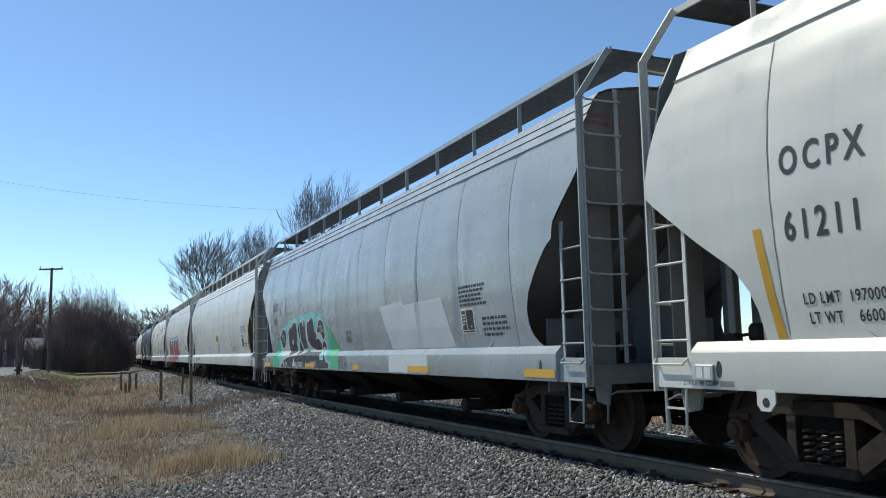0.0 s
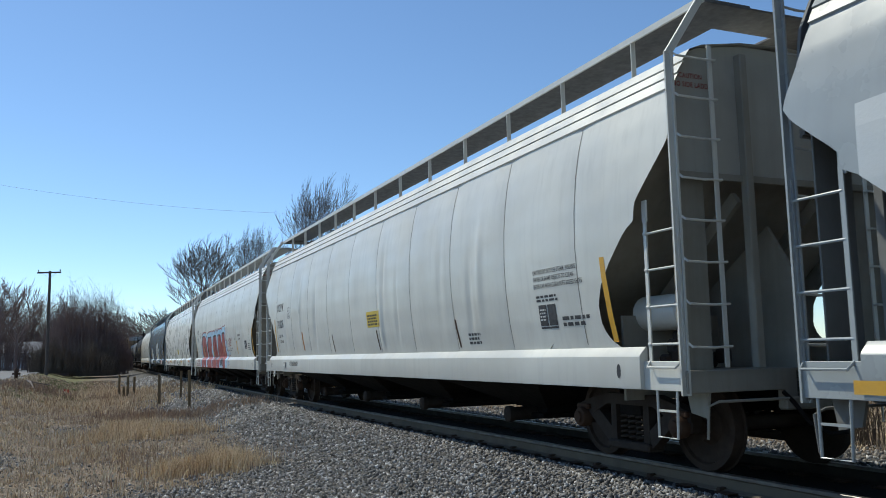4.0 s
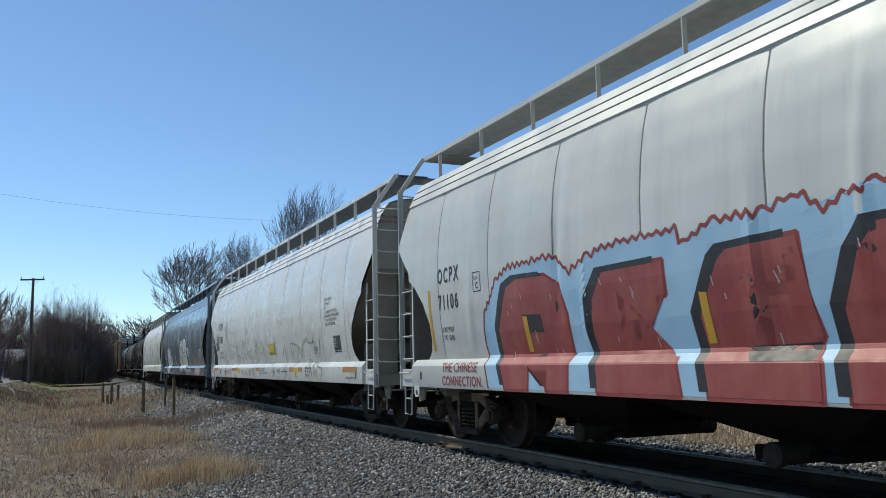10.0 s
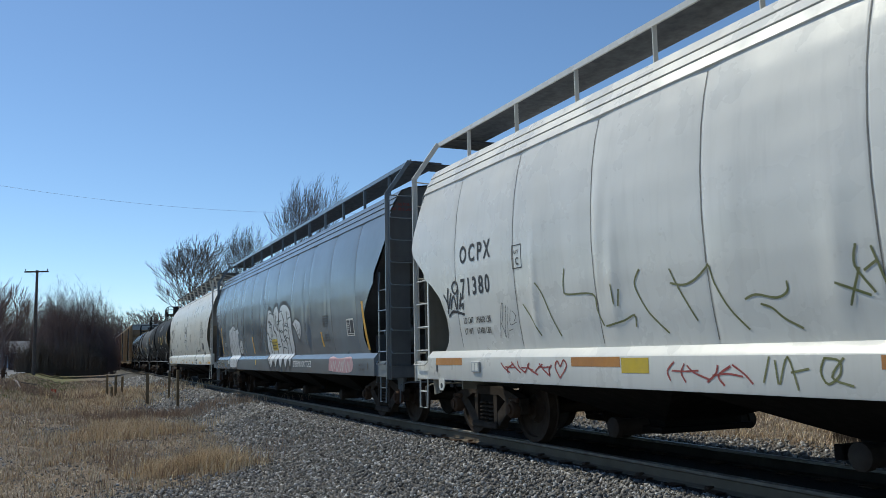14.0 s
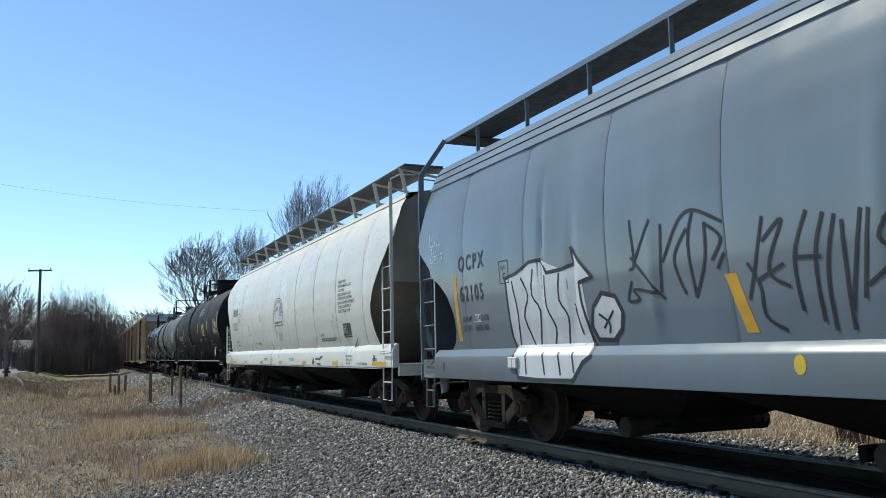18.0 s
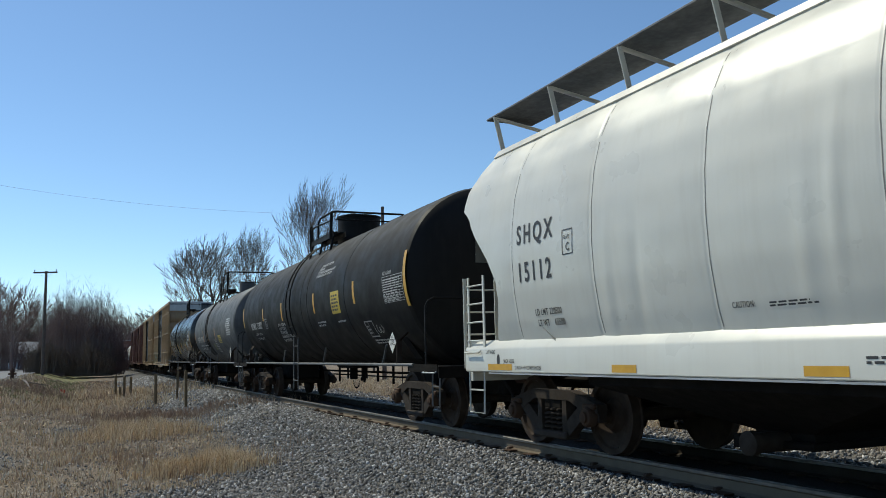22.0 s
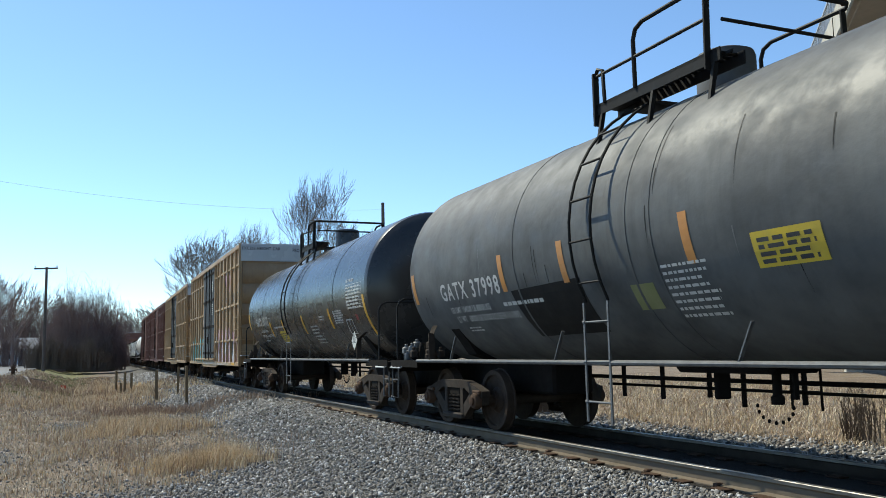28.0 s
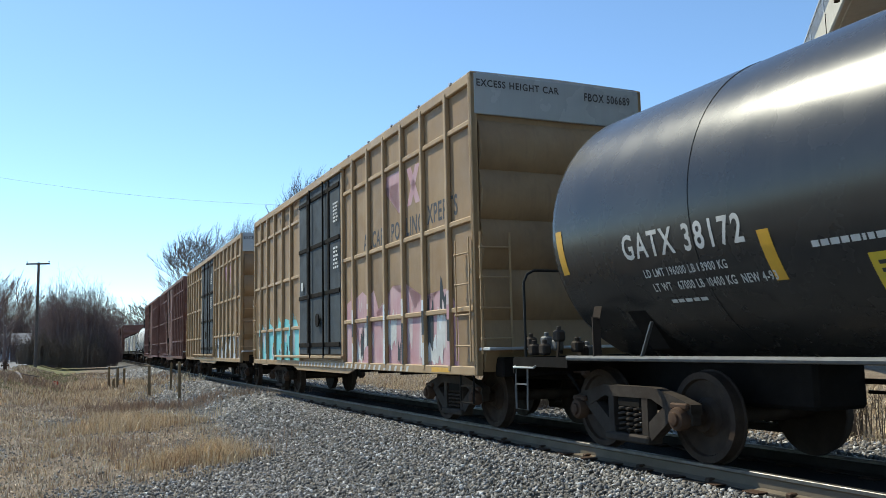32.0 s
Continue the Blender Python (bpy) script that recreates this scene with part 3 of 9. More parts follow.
# ---- dry grass ----
def scatter_blades(name, label, tufts, per, height, spread, seed, material, where, width=0.006, lie=1.0):
    """Tufts of bent blades; where(r, n) gives the tufts' places."""
    r = np.random.RandomState(seed)
    tx, ty = where(r, tufts)
    tufts = len(tx)
    n = tufts * per
    bx = np.repeat(tx, per) + r.randn(n) * spread
    by = np.repeat(ty, per) + r.randn(n) * spread
    hh = np.repeat(height * (0.5 + 0.8 * r.rand(tufts)), per) * (0.4 + 0.8 * r.rand(n))
    a = r.rand(n) * 2 * np.pi
    lean = hh * lie * (0.15 + 0.6 * r.rand(n) ** 2)
    bz = ground_height(bx, by) - 0.01
    dist = np.hypot(bx, by)
    w = width * (0.7 + 0.6 * r.rand(n)) * np.maximum(1, dist / 18)
    dx, dy = np.cos(a), np.sin(a)
    nx, ny = -np.sin(a + 0.6), np.cos(a + 0.6)
    P = np.zeros((n, 5, 3))
    for k, (t, ww) in enumerate(((0, 1), (0, -1), (0.55, 0.8), (0.55, -0.8), (1.0, 0))):
        P[:, k, 0] = bx + dx * lean * t * t + nx * w * ww
        P[:, k, 1] = by + dy * lean * t * t + ny * w * ww
        P[:, k, 2] = bz + hh * (t - 0.18 * t * t * (lean / hh))
    f = np.array([(0, 1, 3), (0, 3, 2), (2, 3, 4)])
    faces = (f[None] + 5 * np.arange(n)[:, None, None]).reshape(-1, 3)
    me = bpy.data.meshes.new(name)
    me.vertices.add(n * 5)
    me.vertices.foreach_set("co", P.reshape(-1).astype(np.float32))
    me.loops.add(len(faces) * 3)
    me.loops.foreach_set("vertex_index", faces.reshape(-1).astype(np.int32))
    me.polygons.add(len(faces))
    me.polygons.foreach_set("loop_start", np.arange(0, len(faces) * 3, 3, dtype=np.int32))
    me.update(calc_edges=True)
    me.materials.append(material)
    return tagged(new(name, me), label, "grass", "", "stuff")


def clump(x, y, rx, ry):
    return lambda r, n: (x + r.randn(n) * rx, y + r.randn(n) * ry)


def lumpy(s, v):
    return np.sin(0.9 * s + 1.6 * np.sin(0.7 * v + 0.4)) + np.sin(1.5 * v - 0.8 * s + 2.0 * np.sin(0.35 * s)) + 0.7 * np.sin(2.7 * s + 3.1 * v)


def stony(s, v):
    """How bare the verge is: a pebbly patch close by, and lumps of it further on."""
    close = (1 - smoothstep(11.8, 13.4, s)) * (1 - smoothstep(5.6, 7.2, v + 0.5 * np.sin(2.1 * s)))
    mid = smoothstep(0.5, 1.5, np.sin(0.8 * s + 1.3) + np.sin(1.4 * v + 0.5 * s)) * (1 - smoothstep(22, 30, s))
    return np.maximum(close, 0.8 * mid)


def verge(r, n):
    s = 7 + 70 * r.rand(n) ** 1.7
    v = gravel_edge(s) + 0.5 + 7.0 * r.rand(n) ** 1.1
    k = (r.rand(n) < 0.18 + 0.65 * smoothstep(0.0, 1.6, lumpy(s, v))) & (r.rand(n) > 0.92 * stony(s, v))
    return place(s[k], v[k])


def verge_all(r, n):
    s = 7 + 60 * r.rand(n) ** 1.7
    v = gravel_edge(s) + 0.2 + 7.6 * r.rand(n)
    k = r.rand(n) > 0.8 * stony(s, v)
    return place(s[k], v[k])


def nearby(r, n):
    s, v = 6.5 + 9 * r.rand(n), 5.2 + 4.5 * r.rand(n)
    k = (r.rand(n) < smoothstep(-0.4, 1.6, lumpy(s, v))) & (r.rand(n) > 0.95 * stony(s, v))
    return place(s[k], v[k])


def beyond(r, n):
    return place(4 + 60 * r.rand(n) ** 1.3, -5.6 - 16 * r.rand(n) ** 1.2)


def mound(r, n):
    return place(34 + 40 * r.rand(n), 6.6 + 2.8 * r.rand(n))


scatter_blades("dry_grass", "straw-coloured dry grass on the trackside verge", 7500, 12, 0.15, 0.06, 11, BLADES, verge, 0.006)
scatter_blades("dry_grass", "short mixed stubble all over the verge", 9000, 8, 0.07, 0.09, 22, LITTER, verge_all, 0.007, 1.6)
scatter_blades("grass_litter", "trampled brown grass litter on the verge", 15000, 6, 0.035, 0.12, 21, LITTER, verge_all, 0.008, 5.0)
scatter_blades("dry_grass", "straw-coloured grass clump at the gravel edge", 130, 30, 0.34, 0.10, 12, BLADES, clump(-3.75, 14.1, 0.24, 0.30), 0.005)
scatter_blades("dry_grass", "low straw clump beside the gravel edge", 70, 26, 0.27, 0.10, 31, BLADES, clump(-4.45, 13.7, 0.16, 0.25), 0.005)
scatter_blades("dead_weeds", "brown weed stems among the straw tufts", 120, 5, 0.34, 0.14, 32, BLADESDARK, clump(-4.4, 14.6, 0.8, 0.7), 0.004)
scatter_blades("dry_grass", "straw-coloured grass clump in the verge", 200, 26, 0.34, 0.12, 13, BLADES, clump(-7.6, 20.3, 0.75, 1.0), 0.005)
scatter_blades("dry_grass", "straw-coloured grass by the wooden posts", 300, 20, 0.26, 0.14, 14, BLADES, clump(-13.6, 34.5, 1.3, 5.0), 0.007)
scatter_blades("dry_grass", "tall straw beside the far posts", 160, 22, 0.42, 0.16, 33, BLADES, clump(-16.6, 42.5, 1.0, 1.6), 0.008)
scatter_blades("dead_weeds", "dark brown dead weed stems on the verge", 2600, 7, 0.22, 0.08, 15, BLADESDARK, verge, 0.005)
scatter_blades("dead_weeds", "reddish dead weeds on the bank", 900, 7, 0.24, 0.12, 34, BLADESDARK, clump(-19.0, 42.0, 3.0, 4.0), 0.009)
scatter_blades("dead_weeds", "dark dead weeds in front of the posts", 260, 12, 0.24, 0.16, 16, BLADESDARK, clump(-8.6, 26.6, 1.5, 1.0))
scatter_blades("dry_grass", "short straw tufts close to the standing place", 900, 14, 0.14, 0.08, 35, BLADES, nearby, 0.004)
scatter_blades("dry_grass", "matted dry grass beyond the track", 8000, 13, 0.15, 0.16, 17, LITTER, beyond, 0.007, 1.8)
scatter_blades("dry_grass", "taller dry tufts beyond the track", 1100, 16, 0.30, 0.12, 37, BLADES, beyond, 0.006)
scatter_blades("green_grass", "patchy green grass on the bank by the road", 2600, 11, 0.07, 0.15, 18, BLADESGREEN, mound, 0.009)


# ---- trees, brush, poles ----
def bare_tree(name, label, x, y, height, spread, seed, trunk_r, depth=5, bark=BARK, z=None, lean=0.0, group="", splits=(3, 4), first=0.28, twig=0.012, half=0.0):
    """A leafless tree: trunk, limbs, boughs and twigs by repeated forking."""
    r = random.Random(seed)
    base = Vector((0, 0, -0.2))
    trunk, limbs = Geo(), Geo()

    def fork(p, d, length, rad, level):
        if level >= 2:
            tip = p + d * length
            if ((tip.x - lean * height * 0.6) ** 2 + tip.y ** 2) / (0.36 * height) ** 2 + ((tip.z - 0.58 * height) / (0.42 * height)) ** 2 > 1:
                length *= 0.5
        pts, rs = [p], [rad]
        n = 4 if level < 2 else (3 if level < 4 else 2)
        wave = (0.05, 0.10, 0.08, 0.07, 0.06, 0.06, 0.06)[level]
        for i in range(n):
            d = (d + Vector((r.uniform(-1, 1), r.uniform(-1, 1), r.uniform(-0.6, 0.8))) * wave).normalized()
            p = p + d * length / n
            pts.append(p)
            rs.append(max(twig * 0.6, rad * (1 - 0.5 * (i + 1) / n)))
        (trunk if level == 0 else limbs).tube(pts, rs, 8 if level == 0 else (5 if level < 2 else 3), level == 0)
        if level >= depth:
            return
        kids = r.randint(*splits) + (2 if level == 0 else 0)
        for k in range(kids):
            at = (0.25 + 0.75 * (k + r.uniform(0.2, 0.9)) / kids) if level else 0.5 + 0.5 * (k + 0.5) / kids
            at = min(at, 0.999)
            i = min(int(at * n), n - 1)
            q = pts[i].lerp(pts[i + 1], at * n - i)
            a = 2.4 * k + r.uniform(-0.7, 0.7)
            out = Vector((math.cos(a), math.sin(a), 0))
            e = (d * 0.9 + out * spread * (1.5 if level < 2 else 0.85) * r.uniform(0.6, 1.15) + Vector((0, 0, 0.14))).normalized()
            fork(q, e, length * r.uniform(0.54, 0.76) * (1.35 if level == 0 else 1), max(twig, rs[i] * r.uniform(0.40, 0.58)), level + 1)

    fork(base, Vector((lean, 0, 1)).normalized(), height * first, trunk_r, 0)
    top = max(v[2] for v in limbs.v)
    k = height / top
    # half: the crown's reach to either side
    reach = sorted(math.hypot(v[0], v[1]) for v in limbs.v)[int(0.985 * len(limbs.v))]
    w = half / reach if half else k
    for g in (trunk, limbs):
        g.v = [(a * w, b * w, c * k) for a, b, c in g.v]
    t = thing(name, label, "tree", group, pose(x, y, gh(x, y) if z is None else z))
    part("trunk", trunk, bark, t)
    part("crown", limbs, bark, t, "bare crown of fine branches")
    return t


def brush(name, label, x, y, w, d, height, count, seed, material, z=None, group="", thick=0.02):
    """A thicket: many thin forked stems from the ground, uneven on top."""
    r = random.Random(seed)
    g, tw = Geo(), Geo()
    for i in range(count):
        a, b = r.uniform(-1, 1), r.uniform(-1, 1)
        if a * a + b * b > 1:
            continue
        p = Vector((a * w / 2, b * d / 2, 0))
        h = height * (1 - 0.62 * a * a) * (0.80 + 0.20 * math.sin(5.1 * a + seed) * math.cos(3.3 * b)) * r.uniform(0.62, 1.04)
        lean = Vector((a * 0.10 + r.uniform(-0.13, 0.13), r.uniform(-0.15, 0.15), 1)).normalized()
        q = p + lean * h * 0.5
        e = q + (lean + Vector((r.uniform(-0.16, 0.16), r.uniform(-0.16, 0.16), 0))).normalized() * h * 0.5
        g.tube([p, q, e], [thick, thick * 0.75, thick * 0.3], 3, False)
        for k in range(18):
            t = 0.12 + 0.86 * r.random() ** 0.75
            s = p.lerp(q, t * 2) if t < 0.5 else q.lerp(e, t * 2 - 1)
            f = s + Vector((r.uniform(-0.7, 0.7), r.uniform(-0.7, 0.7), r.uniform(0.4, 1.2))).normalized() * h * r.uniform(0.06, 0.18)
            tw.tube([s, f], [thick * 0.40, thick * 0.18], 3, False)
            f2 = s.lerp(f, 0.5) + Vector((r.uniform(-0.8, 0.8), r.uniform(-0.8, 0.8), r.uniform(0.4, 1.2))).normalized() * h * r.uniform(0.04, 0.10)
            tw.tube([s.lerp(f, 0.5), f2], [thick * 0.32, thick * 0.16], 3, False)
    t = thing(name, label, "shrub", group, pose(x, y, gh(x, y) if z is None else z))
    part("stem_mass", g, material, t, kind="stuff", smooth=0)
    part("twig_mass", tw, material, t, kind="stuff", smooth=0)
    return t


def at_track(s, v):
    x, y = place(s, v)
    return float(x), float(y)


def at_line(s, v):
    """Places along the road, which runs on straight."""
    return N0.x * (ASIDE - v) + T0.x * s, N0.y * (ASIDE - v) + T0.y * s


# bare trees beyond the track
for lab, x, y, hgt, spr, seed, rad, fst, tip, side in (("tall bare maple with a wide crown", -25.4, 91.0, 15.4, 0.62, 5, 0.32, 0.22, -0.06, 0.0), ("bare maple with an upright crown", -21.8, 94.0, 17.2, 0.66, 5, 0.26, 0.22, 0.0, 4.6),
                                                 ("tall bare tree with a rounded crown", -11.4, 74.0, 18.3, 0.64, 5, 0.26, 0.22, 0.02, 5.3), ("thin bare tree", -8.4, 92.0, 14.6, 0.7, 21, 0.2, 0.25, 0.0, 3.2),
                                                 ("thin bare tree", -4.6, 97.0, 14.0, 0.7, 24, 0.2, 0.25, 0.0, 3.2)):
    bare_tree("bare_tree", lab + " standing beyond the track", x, y, hgt, spr, seed, rad, 6, BARK, -0.5, tip, "bare trees along the railway", (3, 4), fst, 0.0105, side)
# far trees at the end of the track
for i in range(11):
    s = 170 + 16 * i
    x, y = at_track(s, -5.0 - 1.6 * (i % 4) - 0.3 * i)
    bare_tree("bare_tree", "distant bare tree beside the railway", x, y, 11.5 + 2.5 * ((i * 7) % 3) / 2, 0.8, 40 + i, 0.22, 5, TWIGFAR, -0.5, 0, "distant trees along the railway", (3, 3), 0.25, 0.022)
for i in range(5):
    x, y = at_track(150 + 24 * i, 7.5 + 1.2 * i)
    bare_tree("bare_tree", "distant bare tree beside the railway", x, y, 9.0 + i % 3, 0.8, 60 + i, 0.2, 5, TWIGFAR, -0.3, 0, "distant trees along the railway", (3, 3), 0.25, 0.022)
# thicket between road and track
brush("thicket", "tall reddish leafless thicket beside the track", -40.2, 93.0, 8.8, 6.0, 10.6, 900, 31, TWIG, -0.3, "thickets beside the track", 0.024)
brush("thicket", "tall reddish leafless thicket beside the road", -46.5, 104.0, 7.0, 7.0, 9.0, 560, 32, TWIG, -0.2, "thickets beside the track", 0.024)
brush("thicket", "low dense brown brush at the road edge", -40.6, 85.5, 4.6, 4.0, 3.6, 620, 33, TWIGDARK, 0.1, "thickets beside the track", 0.026)
brush("thicket", "low dark brush at the foot of the thicket", -37.4, 88.0, 4.6, 5.0, 3.9, 520, 34, TWIGDARK, -0.3, "thickets beside the track", 0.026)
brush("thicket", "low brush beside the distant track", *at_track(128, 5.2), 5.0, 16.0, 4.5, 420, 35, TWIG, -0.4, "thickets beside the track", 0.04)
brush("thicket", "tall brush beside the distant track", *at_track(165, 5.5), 6.0, 20.0, 6.5, 420, 36, TWIG, -0.4, "thickets beside the track", 0.045)
for i in range(9):
    x, y = at_line(118 + 6 * (i % 3) + 3 * i, 13.0 + 3.6 * i)
    bare_tree("bare_tree", "slim bare tree in the roadside wood", x, y, 11.5 + (i * 5) % 4, 0.55, 80 + i, 0.17, 5, TWIG, 0.2, 0, "roadside wood", (3, 4), 0.3, 0.022)
for x, y, w, hgt, sd in ((-97.0, 178.0, 20.0, 18.5, 61), (-84.5, 181.0, 15.0, 17.5, 62), (-74.0, 184.0, 14.0, 14.0, 63)):
    brush("thicket", "dense leafless wood behind the house", x, y, w, 12.0, hgt, 620, sd, TWIG, 0.0, "roadside wood", 0.05)
for i in range(5):
    x, y = at_line(126 + 4 * (i % 2), 15.0 + 7.0 * i)
    brush("thicket", "leafless undergrowth of the roadside wood", x, y, 9.0, 6.0, 6.5 + i % 3, 380, 50 + i, TWIG, 0.2, "thickets beside the track", 0.03)
for i in range(7):
    x, y = at_track(330 + 12 * (i % 3), -34 + 11 * i)
    brush("thicket", "far leafless wood at the end of the line", x, y, 16.0, 10.0, 11.0 + i % 3, 300, 90 + i, TWIGFAR, -0.5, "far wood", 0.07)
x, y = at_track(20.8, -5.2)
brush("dead_bush", "round dark dead bush on the far ballast edge", x, y, 1.25, 1.25, 1.05, 260, 72, TWIGDARK, None, "", 0.010)
x, y = at_track(11.0, -6.2)
brush("dead_bush", "small dark dead bush in the dry grass", x, y, 0.9, 0.9, 1.15, 60, 71, TWIGDARK, None, "", 0.012)

# road beside the railway
road = Geo()
rows = []
for i in range(40):
    s = 6 + i * 8
    rows.append([(*at_line(s, v), 0.0) for v in (9.5, 11.0, 13.0, 15.5)])
rows = [[(x, y, gh(x, y) + 0.03) for x, y, z in r] for r in rows]
road.grid(rows)
whole("road", road, ASPHALT, "worn grey asphalt road beside the railway", "road", "", "structure", smooth=0)


def utility_pole(label, x, y, z0, height, arm=0.0, r0=0.16, lean=0.0):
    p = thing("utility_pole", label, "utility pole", "utility poles", pose(x, y, z0))
    part("pole", Geo().tube([(0, 0, -0.3), (lean * 0.5, 0, height * 0.5), (lean, 0, height)], [r0, r0 * 0.85, r0 * 0.68], 10), POLEWOOD, p)
    if arm:
        a = part("crossarm", Geo().box(lean - arm / 2, lean + arm / 2, -0.20, -0.08, height - 0.22, height - 0.08, 0.01), POLEWOOD, p)
        for k in (-1, 1):
            part("insulator", Geo().turn((lean + k * arm * 0.46, -0.14, height - 0.08), (lean + k * arm * 0.46, -0.14, 99), [(0, 0.03), (0.06, 0.03), (0.09, 0.06), (0.16, 0.055), (0.2, 0.03)], 8), GALV, a)
        part("arm_brace", Geo().beam((lean - arm * 0.3, -0.14, height - 0.2), (lean, -0.14, height - 0.7), 0.04, 0.01).beam((lean + arm * 0.3, -0.14, height - 0.2), (lean, -0.14, height - 0.7), 0.04, 0.01), GALV, p)
    return p


utility_pole("weathered wooden utility pole with a crossarm", *at_line(86.3, 8.75), 0.15, 9.45, 2.2)
utility_pole("dark wooden utility pole behind the train", -4.75, 60.0, -0.5, 12.3, 0, 0.17)
wire = Geo()
a, b = Vector((-4.75, 60.0, 11.3)), Vector((-36.0, 48.0, 13.6))
wire.tube([a.lerp(b, i / 24) - Vector((0, 0, 1.1 * 4 * (i / 24) * (1 - i / 24))) for i in range(25)], 0.007, 5)
whole("overhead_wire", wire, GALV, "thin grey overhead wire strung to the pole", "wire")

# wooden stakes in the verge
for i, (s, v, hgt, tilt) in enumerate(((34.7, 3.88, 1.20, 1.0), (36.9, 2.89, 1.15, -1.0), (31.3, 3.12, 1.30, 1.5), (43.1, 5.11, 1.05, 0.5), (42.7, 4.74, 1.0, -2.0), (43.9, 4.41, 0.95, 1.0), (41.5, 4.95, 0.55, 0.0))):
    x, y = at_track(s, v)
    g = Geo().box(-0.045, 0.045, -0.045, 0.045, -0.2, hgt, 0.01).prism([(-0.045, hgt), (0.045, hgt), (0.0, hgt + 0.02)], -0.045, 0.045)
    whole("wooden_post", g, STAKE, "weathered wooden marker post in dry grass", "post", "marker posts", "", pose(x, y, gh(x, y), tilt, -tilt * 0.7, 15 * i))

# a strip of orange cloth on a short wire, and a fallen branch in the grass
flag = thing("marker_flag", "small faded orange marker flag on a wire stake", "flag", "", pose(-18.6, 40.4, gh(-18.6, 40.4)))
part("stake", Geo().tube([(0, 0, -0.1), (0.01, 0, 0.34)], 0.006, 6), GALV, flag)
part("cloth", Geo().grid([[(0.01 + 0.26 * a / 4, 0.03 * math.sin(2.2 * a), z - 0.03 * a / 4) for a in range(5)] for z in (0.18, 0.26, 0.34)]), FLAGCLOTH, flag)
branch = Geo().tube([(-24.0, 47.6, gh(-24, 47.6) + 0.10), (-21.8, 43.6, gh(-21.8, 43.6) + 0.14), (-19.6, 39.6, gh(-19.6, 39.6) + 0.06)], [0.05, 0.07, 0.03], 7)
branch.tube([(-21.8, 43.6, gh(-21.8, 43.6) + 0.14), (-20.6, 43.4, gh(-20.6, 43.4) + 0.3)], [0.04, 0.015], 6)
whole("fallen_branch", branch, BARK, "dark fallen branch lying in the dry grass", "branch")


def hydrant(x, y):
    h = thing("fire_hydrant", "dark fire hydrant standing at the road edge", "hydrant", "", pose(x, y, gh(x, y)))
    part("barrel", Geo().turn((0, 0, 0), (0, 0, 1), [(0, 0.17), (0.05, 0.17), (0.06, 0.11), (0.45, 0.11), (0.46, 0.15), (0.5, 0.15), (0.58, 0.11), (0.66, 0.05), (0.72, 0.03)], 14), RUST, h)
    for k in (-1, 1):
        part("outlet", Geo().turn((k * 0.1, 0, 0.36), (k * 9, 0, 0.36), [(0, 0.06), (0.08, 0.06), (0.09, 0.075), (0.12, 0.075)], 10), RUST, h)


hydrant(-26.6, 51.5)


def house(x, y, turn):
    h = thing("house", "low pale-sided house with a grey roof by the wood", "house", "", pose(x, y, 0.2, 0, 0, turn))
    part("wall", Geo().box(-5, 5, -3.5, 3.5, -0.3, 2.6).prism_x([(-3.5, 2.6), (3.5, 2.6), (0, 4.3)], -5, 5), HOUSEWALL, h, smooth=0)
    part("roof", Geo().prism_x([(-3.9, 2.42), (0, 4.42), (3.9, 2.42), (3.9, 2.56), (0, 4.58), (-3.9, 2.56)], -5.4, 5.4), SHINGLE, h, smooth=0)
    for i, xx in enumerate((-3.2, 0.6, 3.2)):
        w = part("window", Geo().box(xx - 0.55, xx + 0.55, -3.56, -3.5, 0.9, 2.0, 0.01), PAINT_WHITE, h)
        part("pane", Geo().box(xx - 0.45, xx + 0.45, -3.59, -3.56, 1.0, 1.9), GLASSDARK, w)
    part("door", Geo().box(-1.7, -0.8, -3.56, -3.5, 0.0, 2.05, 0.01), PAINT_DOOR, h)


hx, hy = -77.0, 146.0
house(hx, hy, 24)


